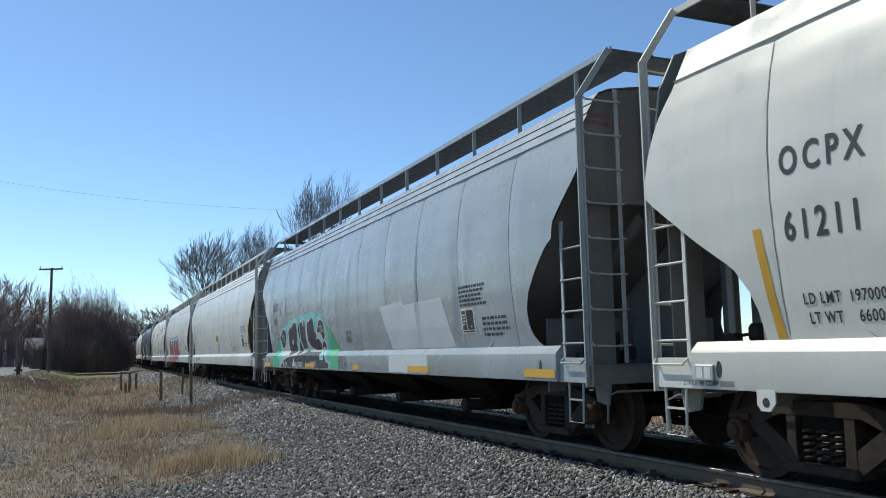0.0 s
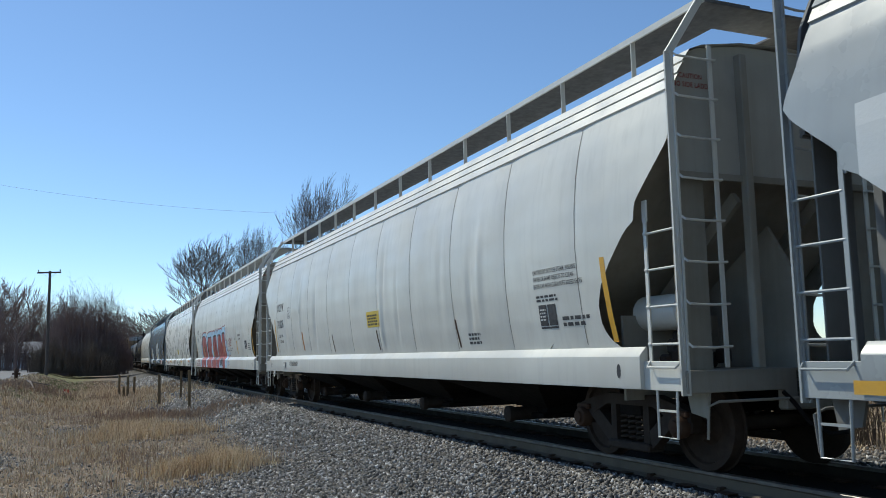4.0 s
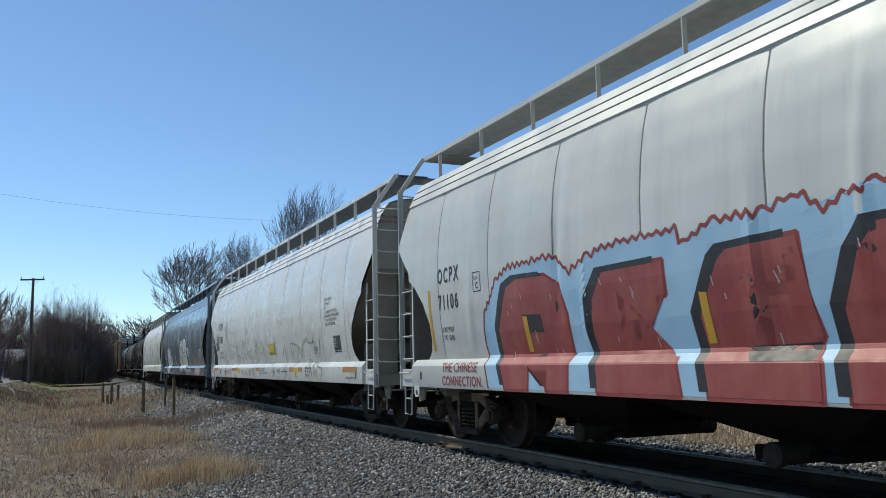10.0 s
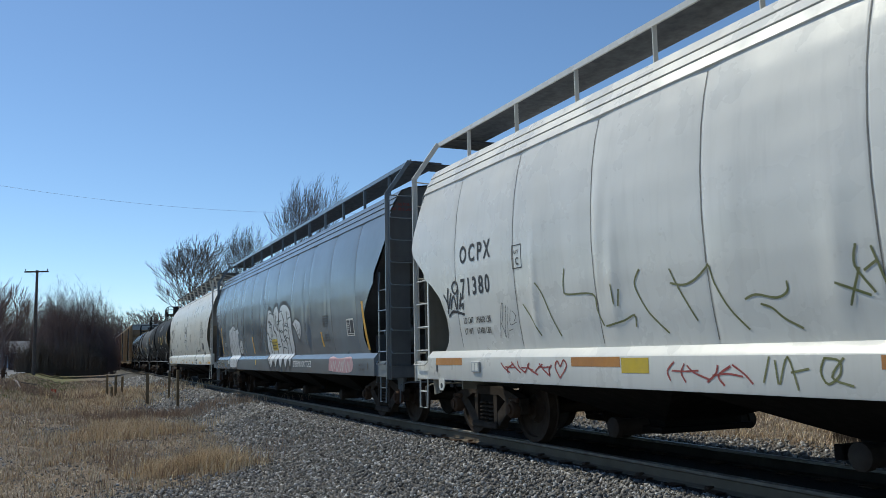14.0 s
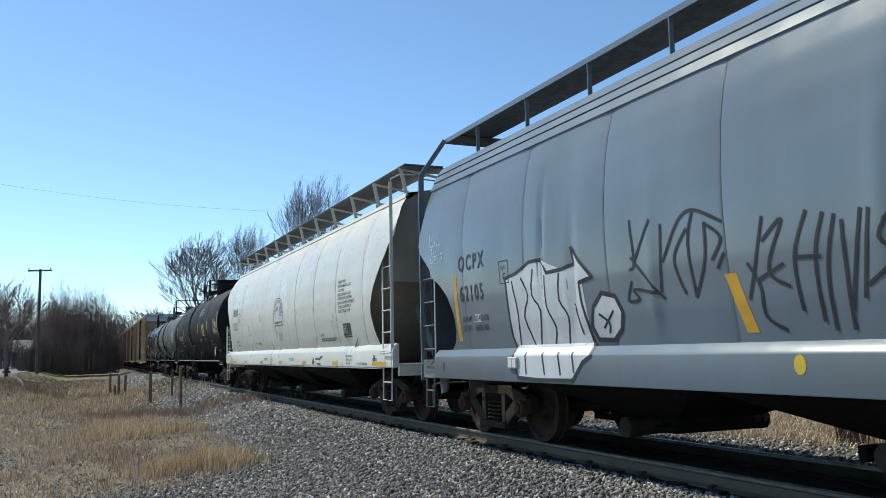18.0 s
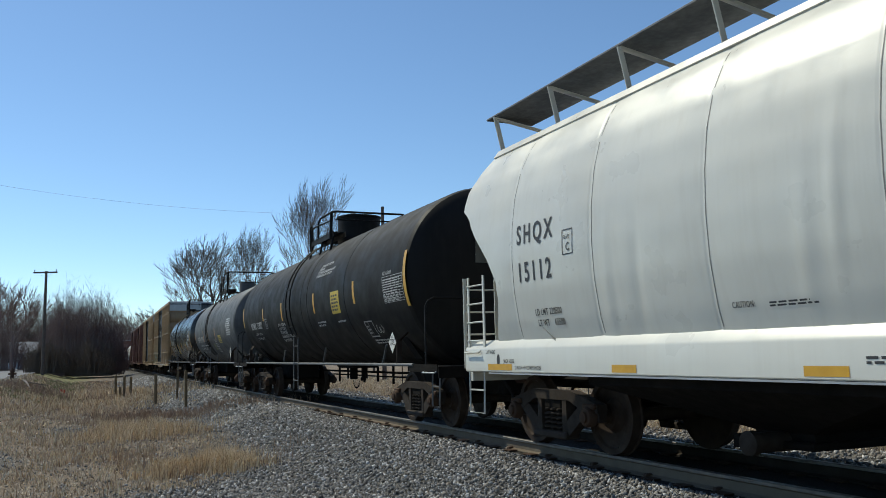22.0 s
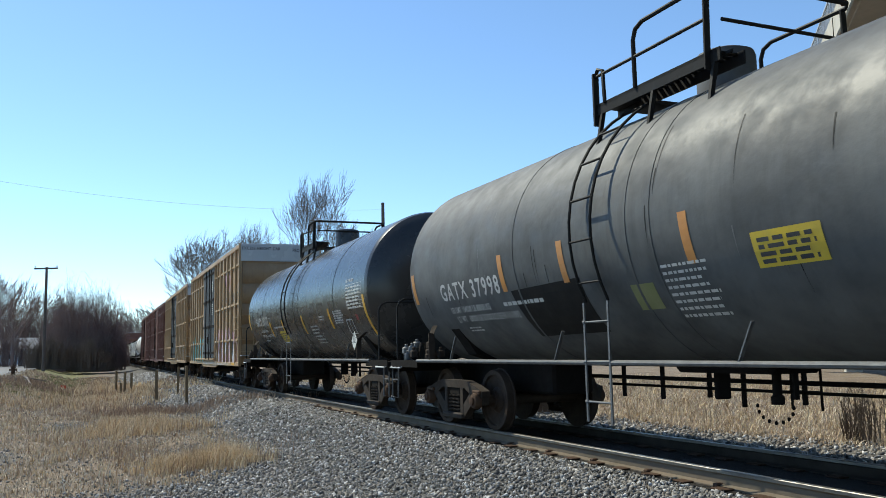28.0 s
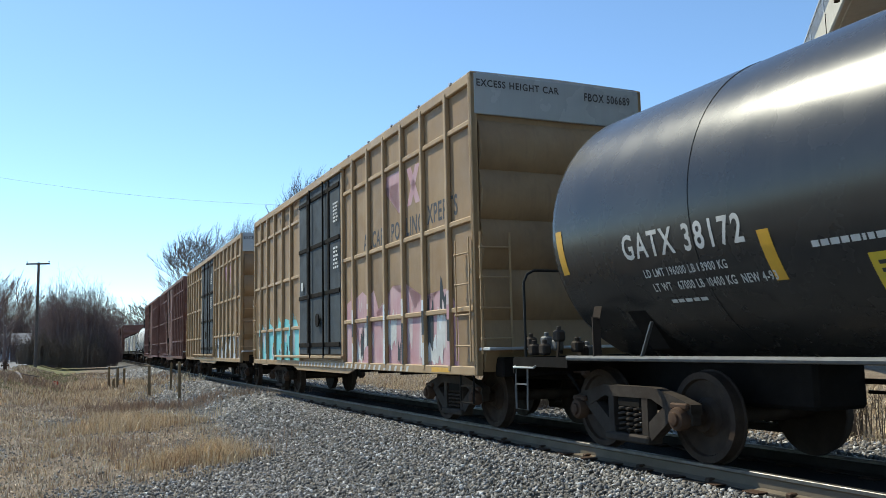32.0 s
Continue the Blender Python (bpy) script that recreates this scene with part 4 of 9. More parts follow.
# ---- road bridge over the railway, beyond the train ----
def bridge():
    along = Vector((0.98, 3.33, 0)).normalized()
    side_ = Vector((along.y, -along.x, 0))
    o = Vector((7.11, 14.0, 0)) - along * 34.0
    m = Matrix.Translation(o) @ Matrix(((side_.x, along.x, 0, 0), (side_.y, along.y, 0, 0), (0, 0, 1, 0), (0, 0, 0, 1)))
    b = thing("road_bridge", "concrete road bridge with a mesh fence crossing over the track", "bridge", "", m)
    n = 80.0
    part("deck", Geo().box(0.0, 11.0, 0, n, 7.0, 7.28, 0.02), CONCRETE, b)
    for x0, x1 in ((-0.12, 0.18), (10.82, 11.12)):
        part("fascia", Geo().box(x0, x1, 0, n, 7.02, 7.5, 0.03).box(x0 + 0.05, x1 - 0.05, 0, n, 7.5, 7.72, 0.03), CONCRETE, b, "weathered concrete edge beam")
    for gx in (1.2, 3.9, 6.9, 9.8):
        part("girder", Geo().box(gx - 0.03, gx + 0.03, 0, n, 6.06, 7.0, 0.01).box(gx - 0.22, gx + 0.22, 0, n, 6.02, 6.06).box(gx - 0.18, gx + 0.18, 0, n, 6.95, 7.0), BRIDGESTEEL, b, "blue-grey painted steel girder")
    stiff = Geo().box(-0.14, 0.14, -0.008, 0.008, 6.06, 6.95).mesh("stiffener", BRIDGESTEEL)
    for i in range(40):
        part("stiffener", stiff, None, b, at=pose(1.2, 1.0 + 2.0 * i, 0))
    for i in range(14):
        y = 3.0 + 5.6 * i
        for g0, g1 in ((1.2, 3.9), (3.9, 6.9), (6.9, 9.8)):
            part("cross_frame", Geo().beam((g0, y, 6.12), (g1, y, 6.90), 0.08, 0.02).beam((g0, y, 6.90), (g1, y, 6.12), 0.08, 0.02).beam((g0, y, 6.12), (g1, y, 6.12), 0.08, 0.02), BRIDGESTEEL, b)
    pipe = Geo().tube([(-0.16, 0, 7.62), (-0.24, 0, 7.50), (-0.24, 0, 6.98)], 0.05, 8).mesh("drain_pipe", RUST)
    joint = Geo().box(-0.13, 0.0, -0.015, 0.015, 7.02, 7.50).mesh("parapet_joint", UNDER)
    for i in range(20):
        part("drain_pipe", pipe, None, b, at=pose(0, 2.0 + 4.0 * i, 0))
        part("parapet_joint", joint, None, b, at=pose(0.0, 4.0 * i, 0))
    for x in (0.03, 10.97):
        fence = part("fence_rail", Geo().box(x - 0.02, x + 0.02, 0, n, 8.32, 8.37).box(x - 0.02, x + 0.02, 0, n, 7.74, 7.78), GALV, b, "galvanised fence rail")
        post = Geo().box(-0.025, 0.025, -0.025, 0.025, 7.5, 8.37).mesh("fence_post", GALV)
        for i in range(40):
            part("fence_post", post, None, fence, at=pose(x, i * 2.0 + 1.0, 0))
        mesh = Geo()
        for i in range(640):
            y = 22 + i * 0.07
            mesh.beam((x, y, 7.76), (x, y + 0.30, 8.34), 0.008)
            mesh.beam((x, y + 0.30, 7.76), (x, y, 8.34), 0.008)
        part("fence_mesh", mesh, GALV, fence, kind="stuff", smooth=0)
    for yy in (22.0, 74.0):
        for gx in (1.5, 5.5, 9.5):
            part("pier", Geo().box(gx - 0.45, gx + 0.45, yy - 0.45, yy + 0.45, -1.5, 5.4, 0.06), CONCRETE, b)
        part("pier_cap", Geo().box(0.3, 10.7, yy - 0.55, yy + 0.55, 5.4, 6.2, 0.05), CONCRETE, b)


bridge()


# ---- trucks ----
def helix(r, z0, z1, turns, wire):
    n = turns * 10
    return Geo().tube([(r * math.cos(2 * math.pi * turns * i / n), r * math.sin(2 * math.pi * turns * i / n), z0 + (z1 - z0) * i / n) for i in range(n + 1)], wire, 5)


def make_truck_meshes():
    frame_geo = Geo()
    frame_geo.prism([(-1.04, 0.50), (-1.04, 0.60), (-0.80, 0.67), (-0.45, 0.75), (0.45, 0.75), (0.80, 0.67), (1.04, 0.60), (1.04, 0.50), (0.74, 0.50), (0.42, 0.63), (-0.42, 0.63), (-0.74, 0.50)], -0.07, 0.07)
    for k in (-1, 1):
        frame_geo.prism([(k * 0.80, 0.50), (k * 0.62, 0.57), (k * 0.24, 0.30), (k * 0.24, 0.17), (k * 0.36, 0.17)], -0.06, 0.06)
        frame_geo.prism([(k * 0.35, 0.22), (k * 0.25, 0.22), (k * 0.25, 0.66), (k * 0.35, 0.66)], -0.065, 0.065)
        frame_geo.prism([(k * 1.04, 0.55), (k * 1.04, 0.40), (k * 1.0, 0.40), (k * 0.98, 0.52)], -0.05, 0.05)
    frame_geo.box(-0.38, 0.38, -0.11, 0.11, 0.15, 0.24, 0.02)
    bolster = Geo().box(-0.22, 0.22, -1.05, 1.05, 0.50, 0.66, 0.03).turn((0, 0, 0.66), (0, 0, 1), [(0, 0.2), (0.09, 0.2)], 20)
    bolster.box(-0.9, 0.9, -0.06, 0.06, 0.42, 0.5, 0.01)
    wheelset = Geo()
    R = 0.457
    for k in (-1, 1):
        wheelset.turn((0, k * 0.655, 0), (0, k, 0), [(0.0, R - 0.09), (0.0, R + 0.018), (0.022, R + 0.024), (0.035, R + 0.006), (0.14, R - 0.004), (0.14, R - 0.07), (0.105, R - 0.085), (0.075, 0.20), (0.12, 0.155), (0.16, 0.145), (0.16, 0.085)], 36)
    wheelset.turn((0, -1.05, 0), (0, 1, 0), [(0, 0.075), (0.25, 0.085), (1.05, 0.078), (1.85, 0.085), (2.1, 0.075)], 16)
    cap = Geo().turn((0, 0, 0), (0, 1, 0), [(-0.02, 0.115), (0.06, 0.12), (0.09, 0.105), (0.10, 0.07), (0.125, 0.065), (0.13, 0.03)], 18)
    cap.box(-0.13, 0.13, -0.06, 0.05, 0.09, 0.155, 0.015)
    bolts = Geo()
    for a in range(3):
        b = 2 * math.pi * a / 3
        bolts.turn((0.045 * math.cos(b), 0, 0.045 * math.sin(b)), (0.045 * math.cos(b), 1, 0.045 * math.sin(b)), [(0.08, 0.014), (0.135, 0.014)], 6)
    shoe = Geo().prism([(0.0, 0.1), (0.06, 0.12), (0.09, 0.0), (0.06, -0.12), (0.0, -0.1), (0.03, 0.0)], -0.05, 0.05)
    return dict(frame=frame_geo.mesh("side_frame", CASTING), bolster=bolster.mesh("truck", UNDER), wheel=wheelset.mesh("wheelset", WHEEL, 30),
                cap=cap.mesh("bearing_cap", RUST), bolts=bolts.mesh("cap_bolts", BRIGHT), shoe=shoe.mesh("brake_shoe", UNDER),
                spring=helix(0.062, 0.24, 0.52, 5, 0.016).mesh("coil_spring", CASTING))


TRUCK = make_truck_meshes()
WHEELS = []  # (wheelset, its place in the truck, station of the axle on its train)


def add_truck(car, x):
    b = part("truck", TRUCK["bolster"], None, car, "dusty cast steel freight truck", at=pose(x, 0, 0))
    for side in (-1, 1):
        part("side_frame", TRUCK["frame"], None, b, at=pose(0, side * 1.0, 0))
        for sx in (-0.14, 0.0, 0.14):
            part("coil_spring", TRUCK["spring"], None, b, at=pose(sx, side * 1.0, 0))
        for ax in (-0.89, 0.89):
            part("bearing_cap", TRUCK["cap"], None, b, at=pose(ax, side * 1.06, 0.457, 0, 0, 0 if side > 0 else 180))
            part("brake_shoe", TRUCK["shoe"], None, b, at=pose(ax - math.copysign(0.55, ax), side * 0.755, 0.45, 0, 0, 0 if ax > 0 else 180))
    for ax in (-0.89, 0.89):
        w = part("wheelset", TRUCK["wheel"], None, b, at=pose(ax, 0, 0.457))
        WHEELS.append((w, ax))
    return b


COUPLER = Geo().box(-0.75, 0.05, -0.09, 0.09, 0.80, 0.98, 0.02).box(-0.02, 0.30, -0.17, 0.15, 0.74, 1.04, 0.05).box(0.18, 0.36, -0.06, 0.20, 0.78, 1.0, 0.05).mesh("coupler", RUST)
AIRHOSE = Geo().tube([(0.0, -0.35, 0.80), (0.12, -0.34, 0.70), (0.25, -0.3, 0.52), (0.42, -0.22, 0.42), (0.55, -0.15, 0.45)], 0.022, 7).mesh("air_hose", UNDER)


def add_couplers(car, half):
    for k in (1, -1):
        part("coupler", COUPLER, None, car, at=pose(k * half, 0, 0, 0, 0, 0 if k > 0 else 180))
        part("air_hose", AIRHOSE, None, car, at=pose(k * half, 0, 0, 0, 0, 0 if k > 0 else 180))


# ---- writing and paint on curved sides ----
MARK_SHIFT = {}  # how far forward of the plan the marks of a car sit
def decal(name, outlines, material, parent, half_width, off=0.010, label="", tris=None, far=False):
    """Flat shapes of (x, z) laid on a side whose half width at height z is half_width(z)."""
    bm = bmesh.new()
    if tris is not None:
        vs, fs = tris
        made = [bm.verts.new((x, 0, z)) for x, z in vs]
        for f in fs:
            try:
                bm.faces.new([made[i] for i in f])
            except ValueError:
                pass
    for o in outlines:
        made = [bm.verts.new((x, 0, z)) for x, z in o]
        try:
            bm.faces.new(made)
        except ValueError:
            pass
    if name not in ("weld_seam", "sill_hole"):
        for v in bm.verts:
            v.co.x += MARK_SHIFT.get(parent, 0.0)
    bmesh.ops.triangulate(bm, faces=[f for f in bm.faces if len(f.verts) > 3])
    zs = [v.co.z for v in bm.verts]
    if zs:
        lo, hi = min(zs), max(zs)
        z = math.ceil(lo / 0.1) * 0.1
        while z < hi and hi - lo > 0.12:
            bmesh.ops.bisect_plane(bm, geom=bm.verts[:] + bm.edges[:] + bm.faces[:], plane_co=(0, 0, z), plane_no=(0, 0, 1))
            z += 0.1
    for z in (1.166, 1.186, 1.262):
        if zs and lo < z < hi:
            bmesh.ops.bisect_plane(bm, geom=bm.verts[:] + bm.edges[:] + bm.faces[:], plane_co=(0, 0, z), plane_no=(0, 0, 1))
    xs_ = [v.co.x for v in bm.verts]
    if xs_ and max(xs_) - min(xs_) > 0.3:
        x = math.ceil(min(xs_) / 0.1) * 0.1
        while x < max(xs_):
            bmesh.ops.bisect_plane(bm, geom=bm.verts[:] + bm.edges[:] + bm.faces[:], plane_co=(x, 0, 0), plane_no=(1, 0, 0))
            x += 0.1
    k = 1 if far else -1
    for v in bm.verts:
        v.co.y = k * (half_width(v.co.x, v.co.z) + off * 0.35 + 0.0012)
    me = bpy.data.meshes.new(name)
    bm.to_mesh(me)
    bm.free()
    me.materials.append(material)
    ob = new(name, me)
    ob.parent = parent
    small = len(outlines) > 1 and name in ("lettering", "data_chart", "emblem_writing", "door_writing", "stencil_marks", "door_stripe")
    return tagged(ob, label, "", "", "stuff" if small else "")


def letters(text, size, x, z, wide=1.0, bold=0.0, lean=0.0, gap=0.07):
    """Verts and faces of a line of text, its lower left at (x, z)."""
    k = size / 0.69
    vs, fs, pen = [], [], 0.0
    for ch in text:
        cv, cf, step = GLYPH[ch]
        n = len(vs)
        vs += [(x + (a + pen) * k * wide + lean * b * k, z + b * k) for a, b in cv]
        fs += [tuple(i + n for i in f) for f in cf]
        pen += step + gap
    return vs, fs


def stencil(car, text, size, x, z, half_width, material, wide=0.9, bold=0.012, label="", off=0.011, name="lettering", gap=0.07):
    return decal(name, [], material, car, half_width, off, label, letters(text, size, x, z, wide, bold * size, 0.0, gap))


def rect(x0, x1, z0, z1):
    return [(x0, z0), (x1, z0), (x1, z1), (x0, z1)]


def bars(x0, x1, z0, z1, rows, seed=1, gap=0.45, word=0.22):
    """Lines of writing too small to read, as short bars."""
    r = random.Random(seed)
    out, pitch = [], (z1 - z0) / rows
    for i in range(rows):
        z = z1 - (i + 1) * pitch
        x, end = x0, x1 - r.uniform(0, 0.25) * (x1 - x0)
        while x < end:
            w = min(word * r.uniform(0.4, 1.2), end - x)
            out.append(rect(x, x + w, z, z + pitch * (1 - gap)))
            x += w + word * 0.25
    return out


def stroke(pts, w):
    """A brushed line along pts, as quads."""
    out = []
    for (a, b), (c, d) in zip(pts, pts[1:]):
        l = math.hypot(c - a, d - b) or 1
        nx, nz = -(d - b) / l * w / 2, (c - a) / l * w / 2
        ex, ez = (c - a) / l * w * 0.25, (d - b) / l * w * 0.25
        out.append([(a - ex + nx, b - ez + nz), (a - ex - nx, b - ez - nz), (c + ex - nx, d + ez - nz), (c + ex + nx, d + ez + nz)])
    return out


def curve(pts, n=6):
    """A smooth line through pts."""
    out = []
    for i in range(len(pts) - 1):
        p = [pts[max(i - 1, 0)], pts[i], pts[i + 1], pts[min(i + 2, len(pts) - 1)]]
        for k in range(n):
            t = k / n
            out.append(tuple(0.5 * (2 * p[1][j] + (p[2][j] - p[0][j]) * t + (2 * p[0][j] - 5 * p[1][j] + 4 * p[2][j] - p[3][j]) * t * t + (3 * p[1][j] - p[0][j] - 3 * p[2][j] + p[3][j]) * t ** 3) for j in (0, 1)))
    out.append(tuple(pts[-1]))
    return out


def scrawl(x0, x1, z0, z1, seed, w, loops=8):
    """A tag nobody can read: loops and hooks between two heights."""
    r = random.Random(seed)
    pts = []
    for i in range(loops * 2 + 1):
        f = i / (loops * 2)
        pts.append((x0 + (x1 - x0) * f + r.uniform(-0.05, 0.08), (z0 if i % 2 else z1) + r.uniform(-0.25, 0.25) * (z1 - z0)))
    return stroke(curve(pts, 5), w)


# ---- covered hoppers ----
def half_of(profile):
    zs, ys = [p[1] for p in profile], [p[0] for p in profile]
    return lambda z: float(np.interp(z, zs, ys))


SIDE_A = [(1.45, 1.20), (1.478, 1.34), (1.525, 1.6), (1.572, 2.0), (1.594, 2.4), (1.586, 2.8), (1.546, 3.2), (1.490, 3.50), (1.415, 3.77)]
BAND_GROOVED = [(1.432, 3.785), (1.365, 3.905), (1.345, 3.908), (1.372, 3.922), (1.295, 4.035), (1.275, 4.038), (1.300, 4.052), (1.20, 4.180), (1.05, 4.240), (0.55, 4.320), (0.0, 4.350)]
BAND_SMOOTH = [(1.432, 3.785), (1.40, 3.800), (1.16, 4.170), (1.13, 4.180), (1.0, 4.240), (0.5, 4.320), (0.0, 4.350)]
END_STEEP = [(0.24, 4.31), (0.26, 3.77), (0.18, 3.40), (0.08, 3.05), (0.06, 2.90), (0.17, 2.76), (0.57, 2.48), (0.59, 2.38), (0.85, 2.26), (1.15, 2.04), (1.31, 1.75), (1.32, 1.54), (1.23, 1.37), (1.08, 1.27), (0.95, 1.2)]
END_HIGH = [(0.24, 4.31), (0.26, 3.77), (0.18, 3.45), (0.08, 3.20), (0.06, 3.10), (0.17, 2.98), (0.57, 2.66), (0.59, 2.52), (0.80, 2.42), (1.12, 2.12), (1.30, 1.80), (1.32, 1.56), (1.23, 1.37), (1.08, 1.27), (0.95, 1.2)]
END_FRONT = [(0.06, 4.31), (0.06, 3.22), (0.12, 3.16), (0.56, 2.70), (0.58, 2.52), (0.72, 2.44), (1.05, 2.15), (1.25, 1.92), (1.34, 1.72), (1.33, 1.50), (1.24, 1.36), (1.08, 1.27), (0.95, 1.2)]
END_ROUND = [(0.30, 4.31), (0.42, 3.75), (0.22, 3.40), (0.12, 3.05), (0.08, 2.75), (0.12, 2.64), (0.79, 2.15), (1.20, 1.88), (1.36, 1.66), (1.42, 1.50), (1.46, 1.2)]
SIDE_A_FINE = [(float(np.interp(z, [p[1] for p in SIDE_A], [p[0] for p in SIDE_A])), float(z)) for z in np.linspace(1.20, 3.77, 40)]
SIDE_A_HALF = half_of(SIDE_A_FINE)


SKINS = {}  # soft vertical creases of each hopper's sheets
SEAMS = {}  # where its sheets are welded


def dent_at(x, z, seed, dent):
    """How far the sheet stands out of true at (x, z)."""
    env = math.sin(math.pi * min(1, max(0, (z - 1.2) / 2.5)))
    d = dent * env * (noise.noise((x * 0.9, z * 0.35 + seed, seed * 3.1)) + 0.6 * noise.noise((x * 2.3, z * 0.5, seed)))
    for x0, w, deep, z0 in SKINS.get(seed, ()):
        e = (x - x0 - 0.06 * (z - 2.4)) / w
        if abs(e) < 3:
            d += deep * (dent / 0.014) * math.exp(-e * e) * math.exp(-((z - z0) / 0.7) ** 2) * min(1.0, env * 2)
    for x0 in SEAMS.get(seed, ()):
        e = abs(x - x0)
        if e < 0.4:
            d -= 0.010 * (1 - e / 0.4) ** 2
    return d


def skin(side, seed, dent=0.014, sill=True):
    """Half width of a hopper's near side at (x, z), dents and sill included."""
    def at(x, z):
        if sill and z < 1.262:
            return SILL_HALF(x, z)
        return side(z) + dent_at(x, z, seed, dent)
    return at


def hopper_shell(L, side, band, cut, seams, seed, dent=0.014, square_front=False):
    """Side sheets, eaves and roof of one hopper: one sheet bent over, cut to the end shape."""
    prof = [(-y, z) for y, z in side] + [(-y, z) for y, z in band]
    prof += [(y, z) for y, z in band[::-1][1:]] + [(y, z) for y, z in side[::-1]]
    cz, cu = [p[1] for p in cut][::-1], [p[0] for p in cut][::-1]
    nose = END_FRONT if square_front else cut
    fz, fu = [p[1] for p in nose][::-1], [p[0] for p in nose][::-1]
    half = L / 2
    xs = sorted(set([round(x, 3) for x in np.linspace(-half, half, 330)] + [round(s + d, 3) for s in seams for d in (-0.03, -0.012, 0.0, 0.012, 0.03)]))
    rows = []
    top = side[-1][1]
    ridges = [(rg_.uniform(-half + 2.5, half - 2.5), rg_.uniform(0.05, 0.11), rg_.uniform(0.014, 0.030) * rg_.choice((1, 1, -1)), rg_.uniform(1.6, 2.6)) for rg_ in [random.Random(seed)] for i in range(11)]
    SKINS[seed], SEAMS[seed] = ridges, seams
    for y, z in prof:
        u_rear, u_front = float(np.interp(z, cz, cu)), float(np.interp(z, fz, fu))
        row = []
        for x in xs:
            a = abs(x)
            u = u_front if x > 0 else u_rear
            if a > half - 1.9:
                a = half - 1.9 + (a - half + 1.9) / 1.9 * (1.9 - u)
            xx = math.copysign(a, x)
            d = 0.0
            if z < top + 0.001:
                d = dent_at(xx, z, seed, dent)
                if any(abs(xx - s) < 0.013 for s in seams):
                    d -= 0.003
            row.append((xx, y + math.copysign(1.0, y) * d, z))
        rows.append(row)
    return Geo().grid(rows)


def ladder(parent, x, y, height0, height1, width, rungs, material, along="x", rail_w=0.05, name="ladder", label=""):
    """Two stiles and round rungs. along: 'x' on a side, 'y' on an end."""
    g = Geo()
    e = (1, 0) if along == "x" else (0, 1)
    for k in (0, width):
        g.beam((x + e[0] * k, y + e[1] * k, height0), (x + e[0] * k, y + e[1] * k, height1), rail_w, 0.016, (e[1], e[0], 0))
    lad = part(name, g, material, parent, label)
    rung = Geo().tube([(0, 0, 0), (e[0] * width, e[1] * width, 0)], 0.013, 7).turn((0, 0, 0), (e[0], e[1], 0), [(-0.02, 0.022), (0.025, 0.022)], 8).mesh("rung", material)
    for i in range(rungs):
        z = height0 + (height1 - height0) * (i + 0.5) / rungs
        part("rung", rung, None, lad, at=pose(x, y, z))
    return lad


def sill_step(parent, x, y, z0, z1, width, material):
    g = Geo()
    g.tube([(x, y, z1), (x + 0.01, y - 0.01, z0), (x + width - 0.01, y - 0.01, z0), (x + width, y, z1)], 0.014, 6)
    g.beam((x, y, (z0 + z1) / 2 + 0.03), (x + width, y, (z0 + z1) / 2 + 0.03), 0.02, 0.02)
    return part("sill_step", g, material, parent)


def hopper_underbody(car, L, bays, material):
    """Centre sill, four pockets with their outlets."""
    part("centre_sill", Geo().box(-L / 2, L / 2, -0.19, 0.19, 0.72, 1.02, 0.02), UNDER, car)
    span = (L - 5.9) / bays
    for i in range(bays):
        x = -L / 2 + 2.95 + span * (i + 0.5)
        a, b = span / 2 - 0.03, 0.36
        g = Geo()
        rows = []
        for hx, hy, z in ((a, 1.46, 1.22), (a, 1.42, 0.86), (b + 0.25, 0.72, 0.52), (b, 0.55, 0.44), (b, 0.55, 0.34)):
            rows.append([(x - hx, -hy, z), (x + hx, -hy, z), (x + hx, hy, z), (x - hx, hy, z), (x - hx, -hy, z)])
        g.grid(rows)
        # pockets get the near-black tone, with the underside's shade in it
        pocket = part("hopper_pocket", g, material, car, "grimy hopper pocket coloured near-black for the shade under the car", smooth=20)
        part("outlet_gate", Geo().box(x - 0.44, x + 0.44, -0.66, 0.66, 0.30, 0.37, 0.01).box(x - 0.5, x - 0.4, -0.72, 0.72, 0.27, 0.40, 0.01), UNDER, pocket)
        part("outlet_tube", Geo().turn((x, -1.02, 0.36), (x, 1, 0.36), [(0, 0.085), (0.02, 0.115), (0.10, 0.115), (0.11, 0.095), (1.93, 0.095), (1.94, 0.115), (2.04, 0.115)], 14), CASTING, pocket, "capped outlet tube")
    g = Geo()
    for k in (-1, 1):
        g.tube([(-L / 2 + 0.5, k * 0.5, 0.86), (L / 2 - 0.5, k * 0.5, 0.86)], 0.03, 8)
    part("train_pipe", g, UNDER, car)


